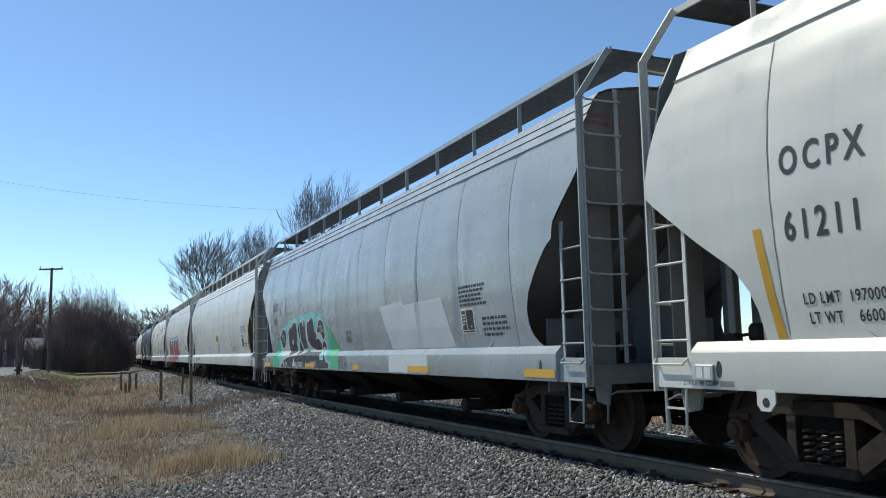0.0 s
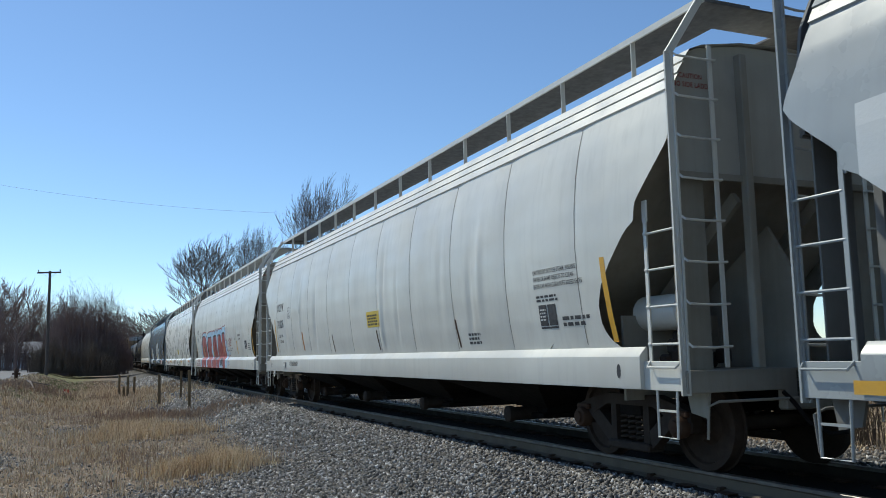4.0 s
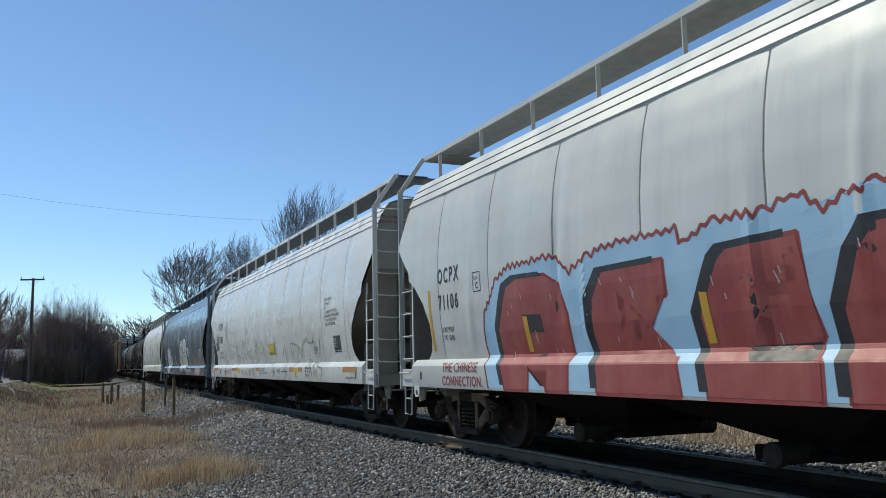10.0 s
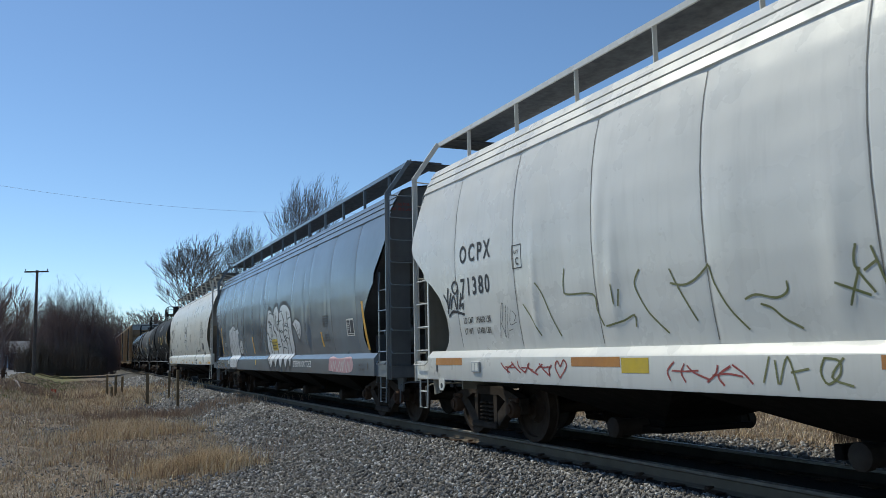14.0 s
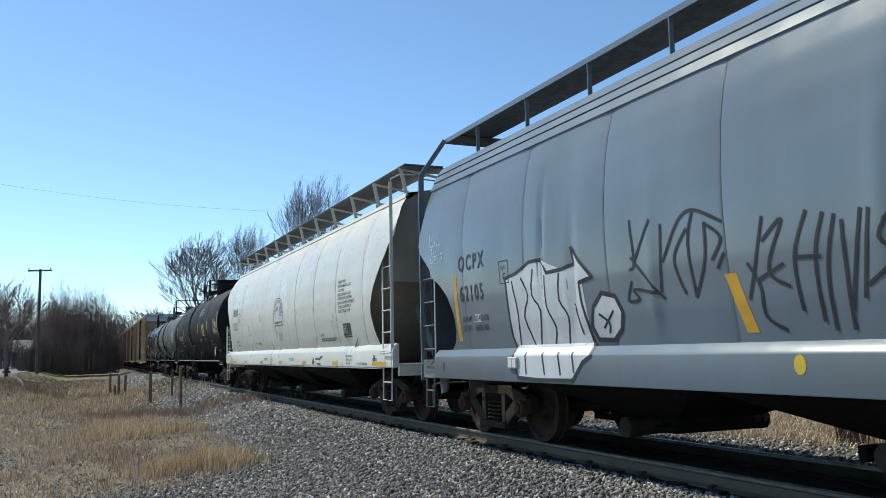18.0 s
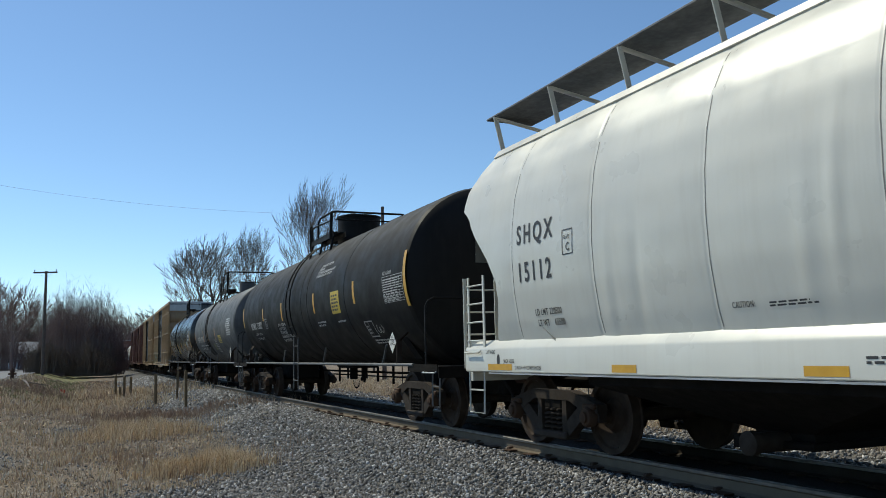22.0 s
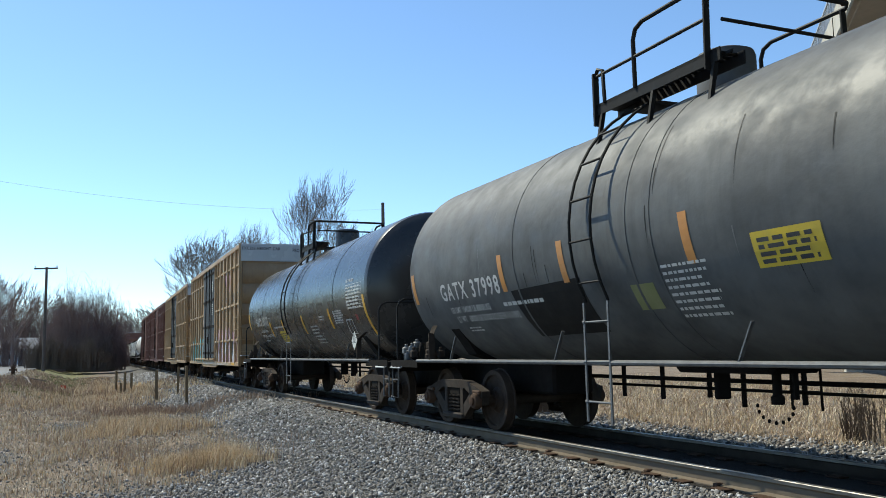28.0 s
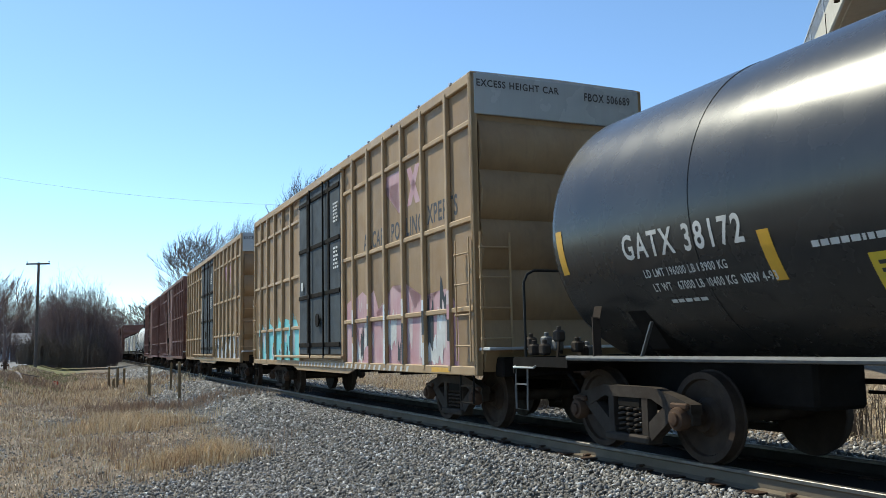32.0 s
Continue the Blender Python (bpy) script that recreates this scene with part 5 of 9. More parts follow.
def hopper_end(car, L, k, paint, dark, wall_paint, end_u=0.13):
    """One end: bulkhead, slope sheet, posts, ladders, platform, brake gear. k is +1 at the front."""
    h = L / 2
    E = lambda u: k * (h - u)
    X = lambda u0, u1: tuple(sorted((E(u0), E(u1))))
    # wall and sheets below use end colours with the shade painted in
    wall = Geo().prism_x([(-1.44, 2.90), (1.44, 2.90), (1.46, 3.40), (1.40, 3.77), (1.19, 4.17), (1.04, 4.23), (0.5, 4.315), (-0.5, 4.315), (-1.04, 4.23), (-1.19, 4.17), (-1.40, 3.77), (-1.46, 3.40)], *X(end_u, end_u + 0.03))
    bulkhead = part("end_bulkhead", wall, wall_paint, car, "dusty upper end wall, coloured darker for its shaded side", smooth=0)
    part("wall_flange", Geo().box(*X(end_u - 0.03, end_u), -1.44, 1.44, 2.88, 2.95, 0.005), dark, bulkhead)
    part("slope_sheet", Geo().grid([[(E(end_u + 0.05), -1.45, 3.28), (E(end_u + 0.05), 1.45, 3.28)], [(E(0.62), -1.49, 2.80), (E(0.62), 1.49, 2.80)], [(E(1.12), -1.50, 2.28), (E(1.12), 1.50, 2.28)], [(E(1.6), -1.50, 1.88), (E(1.6), 1.50, 1.88)], [(E(3.05), -1.46, 0.90), (E(3.05), 1.46, 0.90)]]), dark, car, "dusty slope sheet, coloured darker for shade", smooth=20)
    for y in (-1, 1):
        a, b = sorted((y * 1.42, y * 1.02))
        part("corner_plate", Geo().box(*X(0.19, 0.21), a, b, 1.03, 2.90, 0.004), dark, car, "grimy corner plate of the end, coloured darker for shade")
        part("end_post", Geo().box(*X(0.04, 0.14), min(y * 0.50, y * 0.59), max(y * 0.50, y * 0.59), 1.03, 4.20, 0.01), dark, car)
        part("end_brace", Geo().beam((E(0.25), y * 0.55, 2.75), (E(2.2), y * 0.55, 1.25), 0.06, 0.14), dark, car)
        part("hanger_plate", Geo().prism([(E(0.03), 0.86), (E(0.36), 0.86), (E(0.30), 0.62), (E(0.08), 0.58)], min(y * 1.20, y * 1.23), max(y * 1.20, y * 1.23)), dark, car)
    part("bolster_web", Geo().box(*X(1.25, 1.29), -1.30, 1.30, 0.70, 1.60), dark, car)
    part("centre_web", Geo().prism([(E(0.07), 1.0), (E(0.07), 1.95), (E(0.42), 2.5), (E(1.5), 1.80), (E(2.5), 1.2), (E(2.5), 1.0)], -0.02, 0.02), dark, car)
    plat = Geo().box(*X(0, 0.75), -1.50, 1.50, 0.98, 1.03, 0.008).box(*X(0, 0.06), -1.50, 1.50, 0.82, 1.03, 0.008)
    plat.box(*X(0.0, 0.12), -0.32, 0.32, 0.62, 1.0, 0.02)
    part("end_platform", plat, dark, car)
    for y in (-1.5, 1.5):
        s = math.copysign(1, y)
        post = Geo().beam((E(0.03), y, 0.80), (E(0.03), y, 4.10), 0.085, 0.02, (1, 0, 0)).beam((E(0.03), y - s * 0.03, 0.80), (E(0.03), y - s * 0.03, 4.10), 0.02, 0.07, (1, 0, 0))
        post.beam((E(0.03), y, 4.08), (E(0.03), y - s * 0.44, 4.71), 0.075, 0.03, (1, 0, 0))
        part("corner_post", post, paint, car)
        x = E(0.52) if k > 0 else E(0.03)
        lad = ladder(car, x, y - s * 0.0, 1.10, 2.56, 0.49, 4, paint, "x", 0.045)
        part("ladder_cleat", Geo().box(*X(0.49, 0.57), min(y, y - s * 0.02), max(y, y - s * 0.02), 2.50, 2.72, 0.006), paint, lad)
        # rungs bent round the corner post, on the end wall
        stile = part("end_ladder", Geo().beam((E(0.02), y - s * 0.50, 1.05), (E(0.02), y - s * 0.50, 4.22), 0.05, 0.016, (1, 0, 0)), paint, car, "ladder on the end wall")
        for i in range(8):
            z = 1.25 + i * 0.40
            part("rung", Geo().tube([(E(0.03), y - s * 0.03, z + 0.06), (E(-0.04), y - s * 0.05, z), (E(-0.05), y - s * 0.30, z - 0.01), (E(-0.04), y - s * 0.52, z), (E(0.01), y - s * 0.52, z)], 0.012, 6), paint, stile)
        sill_step(car, E(0.45) if k > 0 else E(0.15), y, 0.40, 0.84, 0.30, paint)
        # grab iron low on the end of the sill
        gx = E(0.05)
        part("grab_iron", Geo().tube([(gx, y + s * 0.01, 1.12), (gx - k * 0.02, y + s * 0.07, 1.06), (gx - k * 0.45, y + s * 0.07, 1.06), (gx - k * 0.47, y + s * 0.01, 1.12)], 0.012, 6), paint, car)
        # uncoupling lever hung below the end sill
        part("uncoupling_lever", Geo().tube([(E(-0.03), y - s * 0.18, 0.40), (E(-0.06), y - s * 0.18, 0.70), (E(-0.06), y - s * 0.30, 0.74), (E(-0.08), 0.12 * s, 0.74)], 0.014, 6), dark, car)


def hopper_roof(car, L, paint, spacing=1.52, grate=DARKGRATE):
    h = L / 2
    for s in (-1, 1):
        a, b = sorted((s * 0.42, s * 1.04))
        board = part("running_board", Geo().box(-h + 0.02, h - 0.02, a, b, 4.69, 4.72, 0.006), grate, car, "dark steel roof walkway")
        edge = Geo().box(-h, h, s * 1.04 - 0.012, s * 1.04 + 0.012, 4.665, 4.735)
        part("edge_strip", edge, paint, board)
        n = int((L - 1.2) / spacing)
        bracket = Geo().beam((0, s * 1.02, 4.17), (0, s * 1.02, 4.69), 0.06, 0.012, (1, 0, 0)).mesh("walkway_bracket", paint)
        for i in range(n + 1):
            part("walkway_bracket", bracket, None, board, at=pose(-spacing * n / 2 + spacing * i, 0, 0))
    for k in (-1, 1):
        a, b = sorted((k * (h - 0.55), k * h))
        part("end_walkway", Geo().box(a, b, -1.03, 1.03, 4.665, 4.687, 0.005), grate, car)
    hatch = Geo()
    hatch.box(-h + 1.2, h - 1.2, -0.30, 0.30, 4.26, 4.44, 0.03)
    part("roof_hatch", hatch, paint, car)


SILL_PROFILE = [(1.50, 0.86), (1.565, 0.845), (1.570, 0.86), (1.570, 1.165), (1.560, 1.185), (1.485, 1.262), (1.47, 1.262), (1.47, 0.86)]
SILL_HALF = lambda x, z: 1.570 if z < 1.166 else float(np.interp(z, [1.165, 1.185, 1.262], [1.570, 1.560, 1.485]))


def hopper_sills(car, L, paint, half_y=0.0):
    h = L / 2
    for s in (-1, 1):
        part("side_sill", Geo().prism_x([(s * y, z) for y, z in SILL_PROFILE], -h + 0.62, h - 0.62), paint, car, smooth=25)
        for k in (-1, 1):
            a, b = sorted((k * (h - 0.02), k * (h - 0.66)))
            part("sill_end", Geo().box(a, b, min(s * 1.50, s * 1.52), max(s * 1.50, s * 1.52), 0.84, 1.12, 0.004), paint, car)
            # jacking bracket hole shown as a dark oval
            decal("sill_hole", [[(k * (h - 0.98) + 0.035 * math.cos(a2), 1.02 + 0.075 * math.sin(a2)) for a2 in np.linspace(0, 2 * math.pi, 14)[:-1]]], INK, car, SILL_HALF, 0.003, far=s > 0)


def air_tank(car, x, y, z, material):
    part("air_reservoir", Geo().turn((x - 0.42, y, z), (x + 1, y, z), [(0, 0.06), (0.02, 0.14), (0.08, 0.19), (0.76, 0.19), (0.82, 0.14), (0.84, 0.06)], 20), material, car, "painted air reservoir")


def brake_gear(car, L, k):
    h = L / 2
    r = random.Random(7)
    for i in range(9):
        x, y, z = k * (h - r.uniform(0.5, 1.0)), r.uniform(-1.2, -0.5), r.uniform(1.08, 1.35)
        part("brake_valve", Geo().box(x - 0.08, x + 0.08, y - 0.06, y + 0.06, z - 0.08, z + 0.08, 0.03), CASTING, car)
    part("brake_pipe", Geo().tube([(k * (h - 0.45), -1.1, 1.03), (k * (h - 0.5), -1.0, 1.3), (k * (h - 0.8), -0.8, 1.35), (k * (h - 1.1), -0.6, 1.1)], 0.02, 6), CASTING, car)


def covered_hopper(label, L, paint, band, cut, seed, seams=None, end_paint=None, bays=4, reservoir=None, grate=DARKGRATE):
    car = thing("covered_hopper", label, "freight car", "cars of the freight train")
    if seams is None:
        seams = [-L / 2 + 1.7 + i * (L - 3.4) / 9 for i in range(10)]
    part("body", hopper_shell(L, SIDE_A_FINE, band, cut, seams, seed, 0.014, cut is not END_ROUND), paint, car, smooth=28)
    hopper_sills(car, L, paint)
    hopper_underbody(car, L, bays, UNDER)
    for k in (1, -1):
        hopper_end(car, L, k, paint, end_paint or SLOPESHADE, end_paint or ENDLIGHT)
        add_truck(car, k * (L / 2 - 1.55))
    hopper_roof(car, L, paint, grate=grate)
    add_couplers(car, L / 2)
    if reservoir:
        air_tank(car, L / 2 - 0.95, -0.95, 1.62, reservoir)
    brake_gear(car, L, -1)
    brake_gear(car, L, 1)
    return car


# ---- the rounded hopper with a raised walkway ----
SIDE_B = [(1.45, 1.30), (1.53, 1.6), (1.59, 2.0), (1.61, 2.4), (1.595, 2.8), (1.54, 3.2), (1.44, 3.55), (1.28, 3.86), (1.15, 4.02)]
SIDE_B_FINE = [(float(np.interp(z, [p[1] for p in SIDE_B], [p[0] for p in SIDE_B])), float(z)) for z in np.linspace(1.30, 4.02, 30)]
SIDE_B_HALF = half_of(SIDE_B)
BAND_B = [(1.17, 4.03), (1.12, 4.12), (1.05, 4.14), (0.6, 4.22), (0.0, 4.26)]
END_B = [(0.50, 4.26), (0.30, 3.95), (0.06, 3.60), (0.02, 3.28), (0.26, 3.14), (0.36, 2.98), (0.92, 2.46), (1.13, 2.15), (1.15, 1.95), (1.08, 1.70), (0.95, 1.45), (0.90, 1.30)]


def rounded_hopper(label, L, paint, dark, seed):
    car = thing("covered_hopper", label, "freight car", "cars of the freight train")
    seams = [-L / 2 + 1.55 + i * (L - 3.1) / 8 for i in range(9)]
    part("body", hopper_shell(L, SIDE_B_FINE, BAND_B, END_B, seams, seed, 0.008), paint, car, smooth=28)
    h = L / 2
    prof = [(1.46, 0.99), (1.53, 0.975), (1.555, 0.99), (1.555, 1.27), (1.545, 1.30), (1.46, 1.40), (1.44, 1.40), (1.44, 0.99)]
    for s in (-1, 1):
        part("side_sill", Geo().prism_x([(s * y, z) for y, z in prof], -h + 0.06, h - 0.06), paint, car, smooth=25)
        part("sill_flange", Geo().box(-h + 0.8, h - 0.8, min(s * 1.44, s * 1.57), max(s * 1.44, s * 1.57), 0.955, 0.972), GALV, car)
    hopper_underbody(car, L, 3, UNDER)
    for k in (1, -1):
        E = lambda u: k * (h - u)
        u0 = 0.38
        # end wall and slope sheet here have their shade painted into the colour too
        part("end_bulkhead", Geo().grid([[(E(u0), y, z) for y in (-w, 0, w)] for z, w in ((2.5, 1.52), (3.2, 1.5), (3.6, 1.40), (3.95, 1.2), (4.18, 0.8))]), dark, car, smooth=0)
        part("slope_sheet", Geo().grid([[(E(u0 + 0.03), -1.5, 3.1), (E(u0 + 0.03), 1.5, 3.1)], [(E(1.0), -1.56, 2.52), (E(1.0), 1.56, 2.52)], [(E(1.6), -1.55, 1.90), (E(1.6), 1.55, 1.90)], [(E(3.05), -1.46, 0.95), (E(3.05), 1.46, 0.95)]]), SLOPESHADE, car, "dusty slope sheet, coloured darker for shade")
        ribs = Geo()
        for y in (-0.6, 0.6):
            ribs.beam((E(u0 - 0.05), y, 4.1), (E(u0 - 0.05), y, 1.05), 0.10, 0.10)
            ribs.beam((E(0.25), y, 1.0), (E(1.3), y, 2.1), 0.05, 0.16)
        part("end_post", ribs, dark, car)
        part("end_platform", Geo().box(min(E(0), E(0.9)), max(E(0), E(0.9)), -1.46, 1.46, 1.0, 1.05, 0.008).box(min(E(0), E(0.08)), max(E(0), E(0.08)), -1.46, 1.46, 0.84, 1.05, 0.008), paint, car)
        for y in (-1.53, 1.53):
            s = math.copysign(1, y)
            x = E(0.62) if k > 0 else E(0.14)
            ladder(car, x, y, 1.02, 2.95 if k > 0 else 2.3, 0.48, 5, paint, "x", 0.05)
            if k > 0:
                part("corner_post", Geo().beam((E(0.14), y, 1.0), (E(0.14), y, 4.25), 0.06, 0.02, (1, 0, 0)).tube([(E(0.14), y, 4.2), (E(0.14), y, 4.3), (E(0.16), y - s * 0.2, 4.4), (E(0.2), y - s * 0.5, 4.42)], 0.014, 6), paint, car)
            else:
                ladder(car, E(0.02), y if s < 0 else y - 0.5, 1.02, 2.3, 0.5, 4, paint, "y", 0.05)
            sill_step(car, E(0.62) if k > 0 else E(0.14), y, 0.42, 0.98, 0.46, paint)
            part("grab_iron", Geo().tube([(E(0.1), y, 1.28), (E(0.1), y + s * 0.06, 1.24), (E(0.55), y + s * 0.06, 1.24), (E(0.55), y, 1.28)], 0.012, 6), paint, car)
        add_truck(car, k * (h - 1.55))
    for s in (-1, 1):
        a, b = sorted((s * 0.45, s * 1.22))
        board = part("running_board", Geo().box(-h + 0.25, h - 0.25, a, b, 4.60, 4.63, 0.006), DARKGRATE, car, "dark steel roof walkway")
        br = Geo().beam((0.0, s * 1.08, 4.08), (0, s * 1.20, 4.60), 0.07, 0.014, (1, 0, 0)).beam((0, s * 1.2, 4.585), (0, s * 0.45, 4.46), 0.05, 0.035).mesh("walkway_bracket", paint)
        for i in range(12):
            part("walkway_bracket", br, None, board, at=pose(-h + 0.5 + i * (L - 1.0) / 11, 0, 0))
    part("end_walkway", Geo().box(h - 0.7, h - 0.25, -1.2, 1.2, 4.57, 4.595, 0.005), DARKGRATE, car)
    part("roof_hatch", Geo().box(-h + 1.2, h - 1.2, -0.30, 0.30, 4.2, 4.38, 0.03), paint, car)
    add_couplers(car, h)
    return car


# ---- tank cars ----
def tank_car(label, L, R, zc, paint, seams, ladder_x, deck, rail_y=1.47, rail_z=1.06, front_rail=True, seed=1, stripe=None, bright_rail=GALV, rail_high=0.55, manway=(0.0, 0.33, 4.52)):
    """L is the shell's length over its heads; ladder_x the ladder's place from the middle."""
    car = thing("tank_car", label, "freight car", "cars of the freight train")
    h = L / 2
    dome = 0.46
    prof = []
    for i in range(9):
        a = math.pi / 2 * i / 8
        prof.append((dome * (1 - math.cos(a)), max(0.02, R * math.sin(a))))
    body = prof + [(dome + 0.02, R)]
    for s in sorted(seams):
        x = s + h
        body += [(x - 0.02, R), (x - 0.018, R + 0.006), (x + 0.018, R + 0.006), (x + 0.02, R)]
    body += [(L - dome - 0.02, R)] + [(L - a, r) for a, r in prof[::-1]]
    part("tank_shell", Geo().turn((-h, 0, zc), (1, 0, zc), body, 72), paint, car, smooth=25)
    for k in (-1, 1):
        under = Geo()
        a, b = sorted((k * (h + 0.74), k * (h - 3.0)))
        under.box(a, b, -0.34, 0.34, 0.55, 1.02, 0.04)
        under.prism_x([(-1.2, 1.55), (-0.9, 1.15), (-0.35, 0.98), (0.35, 0.98), (0.9, 1.15), (1.2, 1.55), (0.8, 1.25), (0, 1.02), (-0.8, 1.25)], k * (h - 1.5) - 0.15, k * (h - 1.5) + 0.15)
        part("stub_sill", under, UNDER, car)
    gear = Geo()
    gear.tube([(-h + 2.5, 0.45, 0.80), (h - 2.5, 0.45, 0.80)], 0.028, 7)
    gear.tube([(-h + 2.5, 0.95, 0.66), (h - 2.5, 0.95, 0.66)], 0.02, 7)
    r = random.Random(seed)
    for i in range(9):
        x = -h + 3.0 + i * (L - 6.0) / 8 + r.uniform(-0.2, 0.2)
        gear.beam((x, 0.95, 0.95), (x, 0.95, 0.55 - r.uniform(0, 0.12)), 0.06, 0.03)
    gear.box(-0.75, 0.75, -0.35, 0.35, 0.92, 1.05, 0.05).box(-0.4, -0.32, -0.1, 0.1, 0.62, 0.95, 0.02).turn((0.45, 0.0, 0.60), (0.45, 0, 1), [(0, 0.07), (0.08, 0.07), (0.10, 0.05), (0.4, 0.05)], 12)
    gear.beam((0.7, 0.0, 0.66), (0.7, 0.0, 0.96), 0.06, 0.03)
    part("bottom_outlet", gear, UNDER, car, "pipes and outlet valve under the tank")
    chain = Geo()
    for i in range(9):
        a = math.pi * i / 8
        x, z = 0.42 + 0.24 * (1 - math.cos(a)) / 2 * 2, 0.60 - 0.16 * math.sin(a)
        chain.turn((x, -0.25, z - 0.02), (x, -0.25, 1), [(0, 0.008), (0.01, 0.016), (0.03, 0.016), (0.04, 0.008)], 6)
    part("chain", chain, UNDER, car)
    for s in (-1, 1):
        part("side_handrail", Geo().tube([(-h + 0.55, s * rail_y, rail_z), (h - 0.35, s * rail_y, rail_z)], 0.028, 8), RAILGREY, car, "worn grey steel side handrail")
        n = 4
        for i in range(n):
            x = -h + 1.9 + i * (L - 3.8) / (n - 1)
            struts = Geo().beam((x, s * rail_y, rail_z), (x + 0.17, s * (rail_y - 0.02), rail_z + 0.36), 0.04, 0.014)
            part("rail_bracket", struts, DARKGRATE, car)
        lad = ladder(car, ladder_x, s * (rail_y + 0.02), 0.42, 1.72, 0.46, 3, UNDER if s > 0 else DARKGRATE, "x", 0.03)
        # upper ladder bent over the shell
        g = Geo()
        rr = R + 0.13
        angs = [math.radians(a) for a in range(-28, 68, 8)]
        for e in (0, 0.42):
            g.tube([(ladder_x + 0.02 + e, s * rr * math.cos(a), zc + rr * math.sin(a)) for a in angs], 0.018, 6)
        up = part("tank_ladder", g, PAINT_BLACK, car, "ladder bent over the tank")
        for i, a in enumerate(angs[1::2]):
            part("rung", Geo().tube([(ladder_x + 0.0, s * rr * math.cos(a), zc + rr * math.sin(a)), (ladder_x + 0.46, s * rr * math.cos(a), zc + rr * math.sin(a))], 0.014, 6), PAINT_BLACK, up)
    for k in (-1, 1):
        E = lambda u: k * (h + u)
        plat = Geo().box(min(E(0.74), E(-0.55)), max(E(0.74), E(-0.55)), -1.47, 1.47, 1.0, 1.04, 0.006)
        plat.box(min(E(0.71), E(0.74)), max(E(0.71), E(0.74)), -1.47, 1.47, 0.86, 1.04, 0.004)
        for y in (-1.47, 1.47):
            plat.box(min(E(0.70), E(-0.55)), max(E(0.70), E(-0.55)), y - 0.008, y + 0.008, 0.95, 1.07)
        part("end_platform", plat, UNDER, car)
        for y in (-1.44, 1.44):
            s = math.copysign(1, y)
            er = 0.15 if k > 0 else 0.45
            part("end_rail", Geo().tube([(E(er), y, 1.0), (E(er), y, 2.0), (E(er), y - s * 0.05, 2.1), (E(er), y - s * 0.15, 2.15), (E(er), y - s * 1.0, 2.15)], 0.018, 7), PAINT_BLACK, car)
            sx = E(0.42) if k > 0 else E(0.72)
            sill_step(car, sx, y, 0.42, 0.98, 0.30, RAILGREY)
            part("grab_iron", Geo().tube([(E(0.15), y, 0.98), (E(0.15), y + s * 0.07, 0.94), (E(0.65), y + s * 0.07, 0.94), (E(0.65), y, 0.98)], 0.012, 6), GALV, car)
            # placard post
            part("placard_holder", Geo().beam((E(-1.1), y, 1.05), (E(-1.1), y, 1.50), 0.10, 0.02, (1, 0, 0)).beam((E(-1.1), y, 1.48), (E(-1.1) + k * 0.12, y - s * 0.12, 1.62), 0.08, 0.015), CASTING, car)
        add_truck(car, h - 1.3 if k > 0 else 1.08 - h)
        if k < 0:
            q = random.Random(seed + 4)
            for i in range(10):
                x, y, z = E(q.uniform(0.0, 0.7)), q.uniform(-1.35, -0.7), q.uniform(1.10, 1.32)
                part("brake_valve", Geo().box(x - 0.07, x + 0.07, y - 0.06, y + 0.06, z - 0.07, z + 0.07, 0.025).turn((x, y, z + 0.06), (x, y, 9), [(0, 0.03), (0.05, 0.03), (0.06, 0.02)], 8), RAILGREY if i % 3 == 0 else CASTING, car)
            part("brake_pipe", Geo().tube([(E(0.1), -1.2, 1.04), (E(0.2), -1.1, 1.35), (E(0.5), -0.9, 1.35), (E(0.65), -0.8, 1.1)], 0.02, 6), CASTING, car)
    add_couplers(car, h + 0.74)
    # top deck round the manway, its rail closed across the front end
    x0, x1, zt = deck[0], deck[1], zc + R + 0.10
    man_x, man_r, man_top = manway
    deck_ob = part("top_deck", Geo().box(x0, x0 + 0.45, -0.95, 0.95, zt - 0.03, zt + 0.01), PAINT_BLACK, car, "black steel platform on top of the tank")
    for y0, y1 in ((-0.95, -0.62), (0.62, 0.95)):
        dk = Geo()
        n_ = int((x1 - x0) / 0.10)
        for i in range(n_):
            dk.box(x0 + i * 0.10, x0 + i * 0.10 + 0.06, y0, y1, zt - 0.005, zt + 0.012)
        for e in (0.0, 0.5, 1.0):
            yy = y0 + (y1 - y0 - 0.02) * e
            dk.box(x0, x1, yy, yy + 0.02, zt - 0.02, zt + 0.01)
        part("deck_grating", dk, PAINT_BLACK, deck_ob, "open steel grating")
        for yy in (y0, y1 - 0.02):
            part("deck_edge", Geo().box(x0, x1, yy, yy + 0.02, zt - 0.12, zt + 0.015), PAINT_BLACK, deck_ob)
    for x in (x0 + 0.1, (x0 + x1) / 2, x1 - 0.1):
        for y in (-0.9, 0.9):
            legs = Geo().beam((x, y, zt), (x, y * 1.12, zc + math.sqrt(max(0.0, R * R - (y * 1.12) ** 2)) - 0.03), 0.05, 0.04)
            part("deck_leg", legs, PAINT_BLACK, deck_ob)
    hi = zt + rail_high
    for s in (-1, 1):
        y = s * 0.95
        g = Geo().tube([(x0 + 0.78, y, zt), (x0 + 0.78, y, hi - 0.16), (x0 + 0.83, y, hi - 0.05), (x0 + 0.96, y, hi), (x1 - 0.10, y, hi), (x1, y - s * 0.10, hi), (x1, 0, hi)], 0.026, 8)
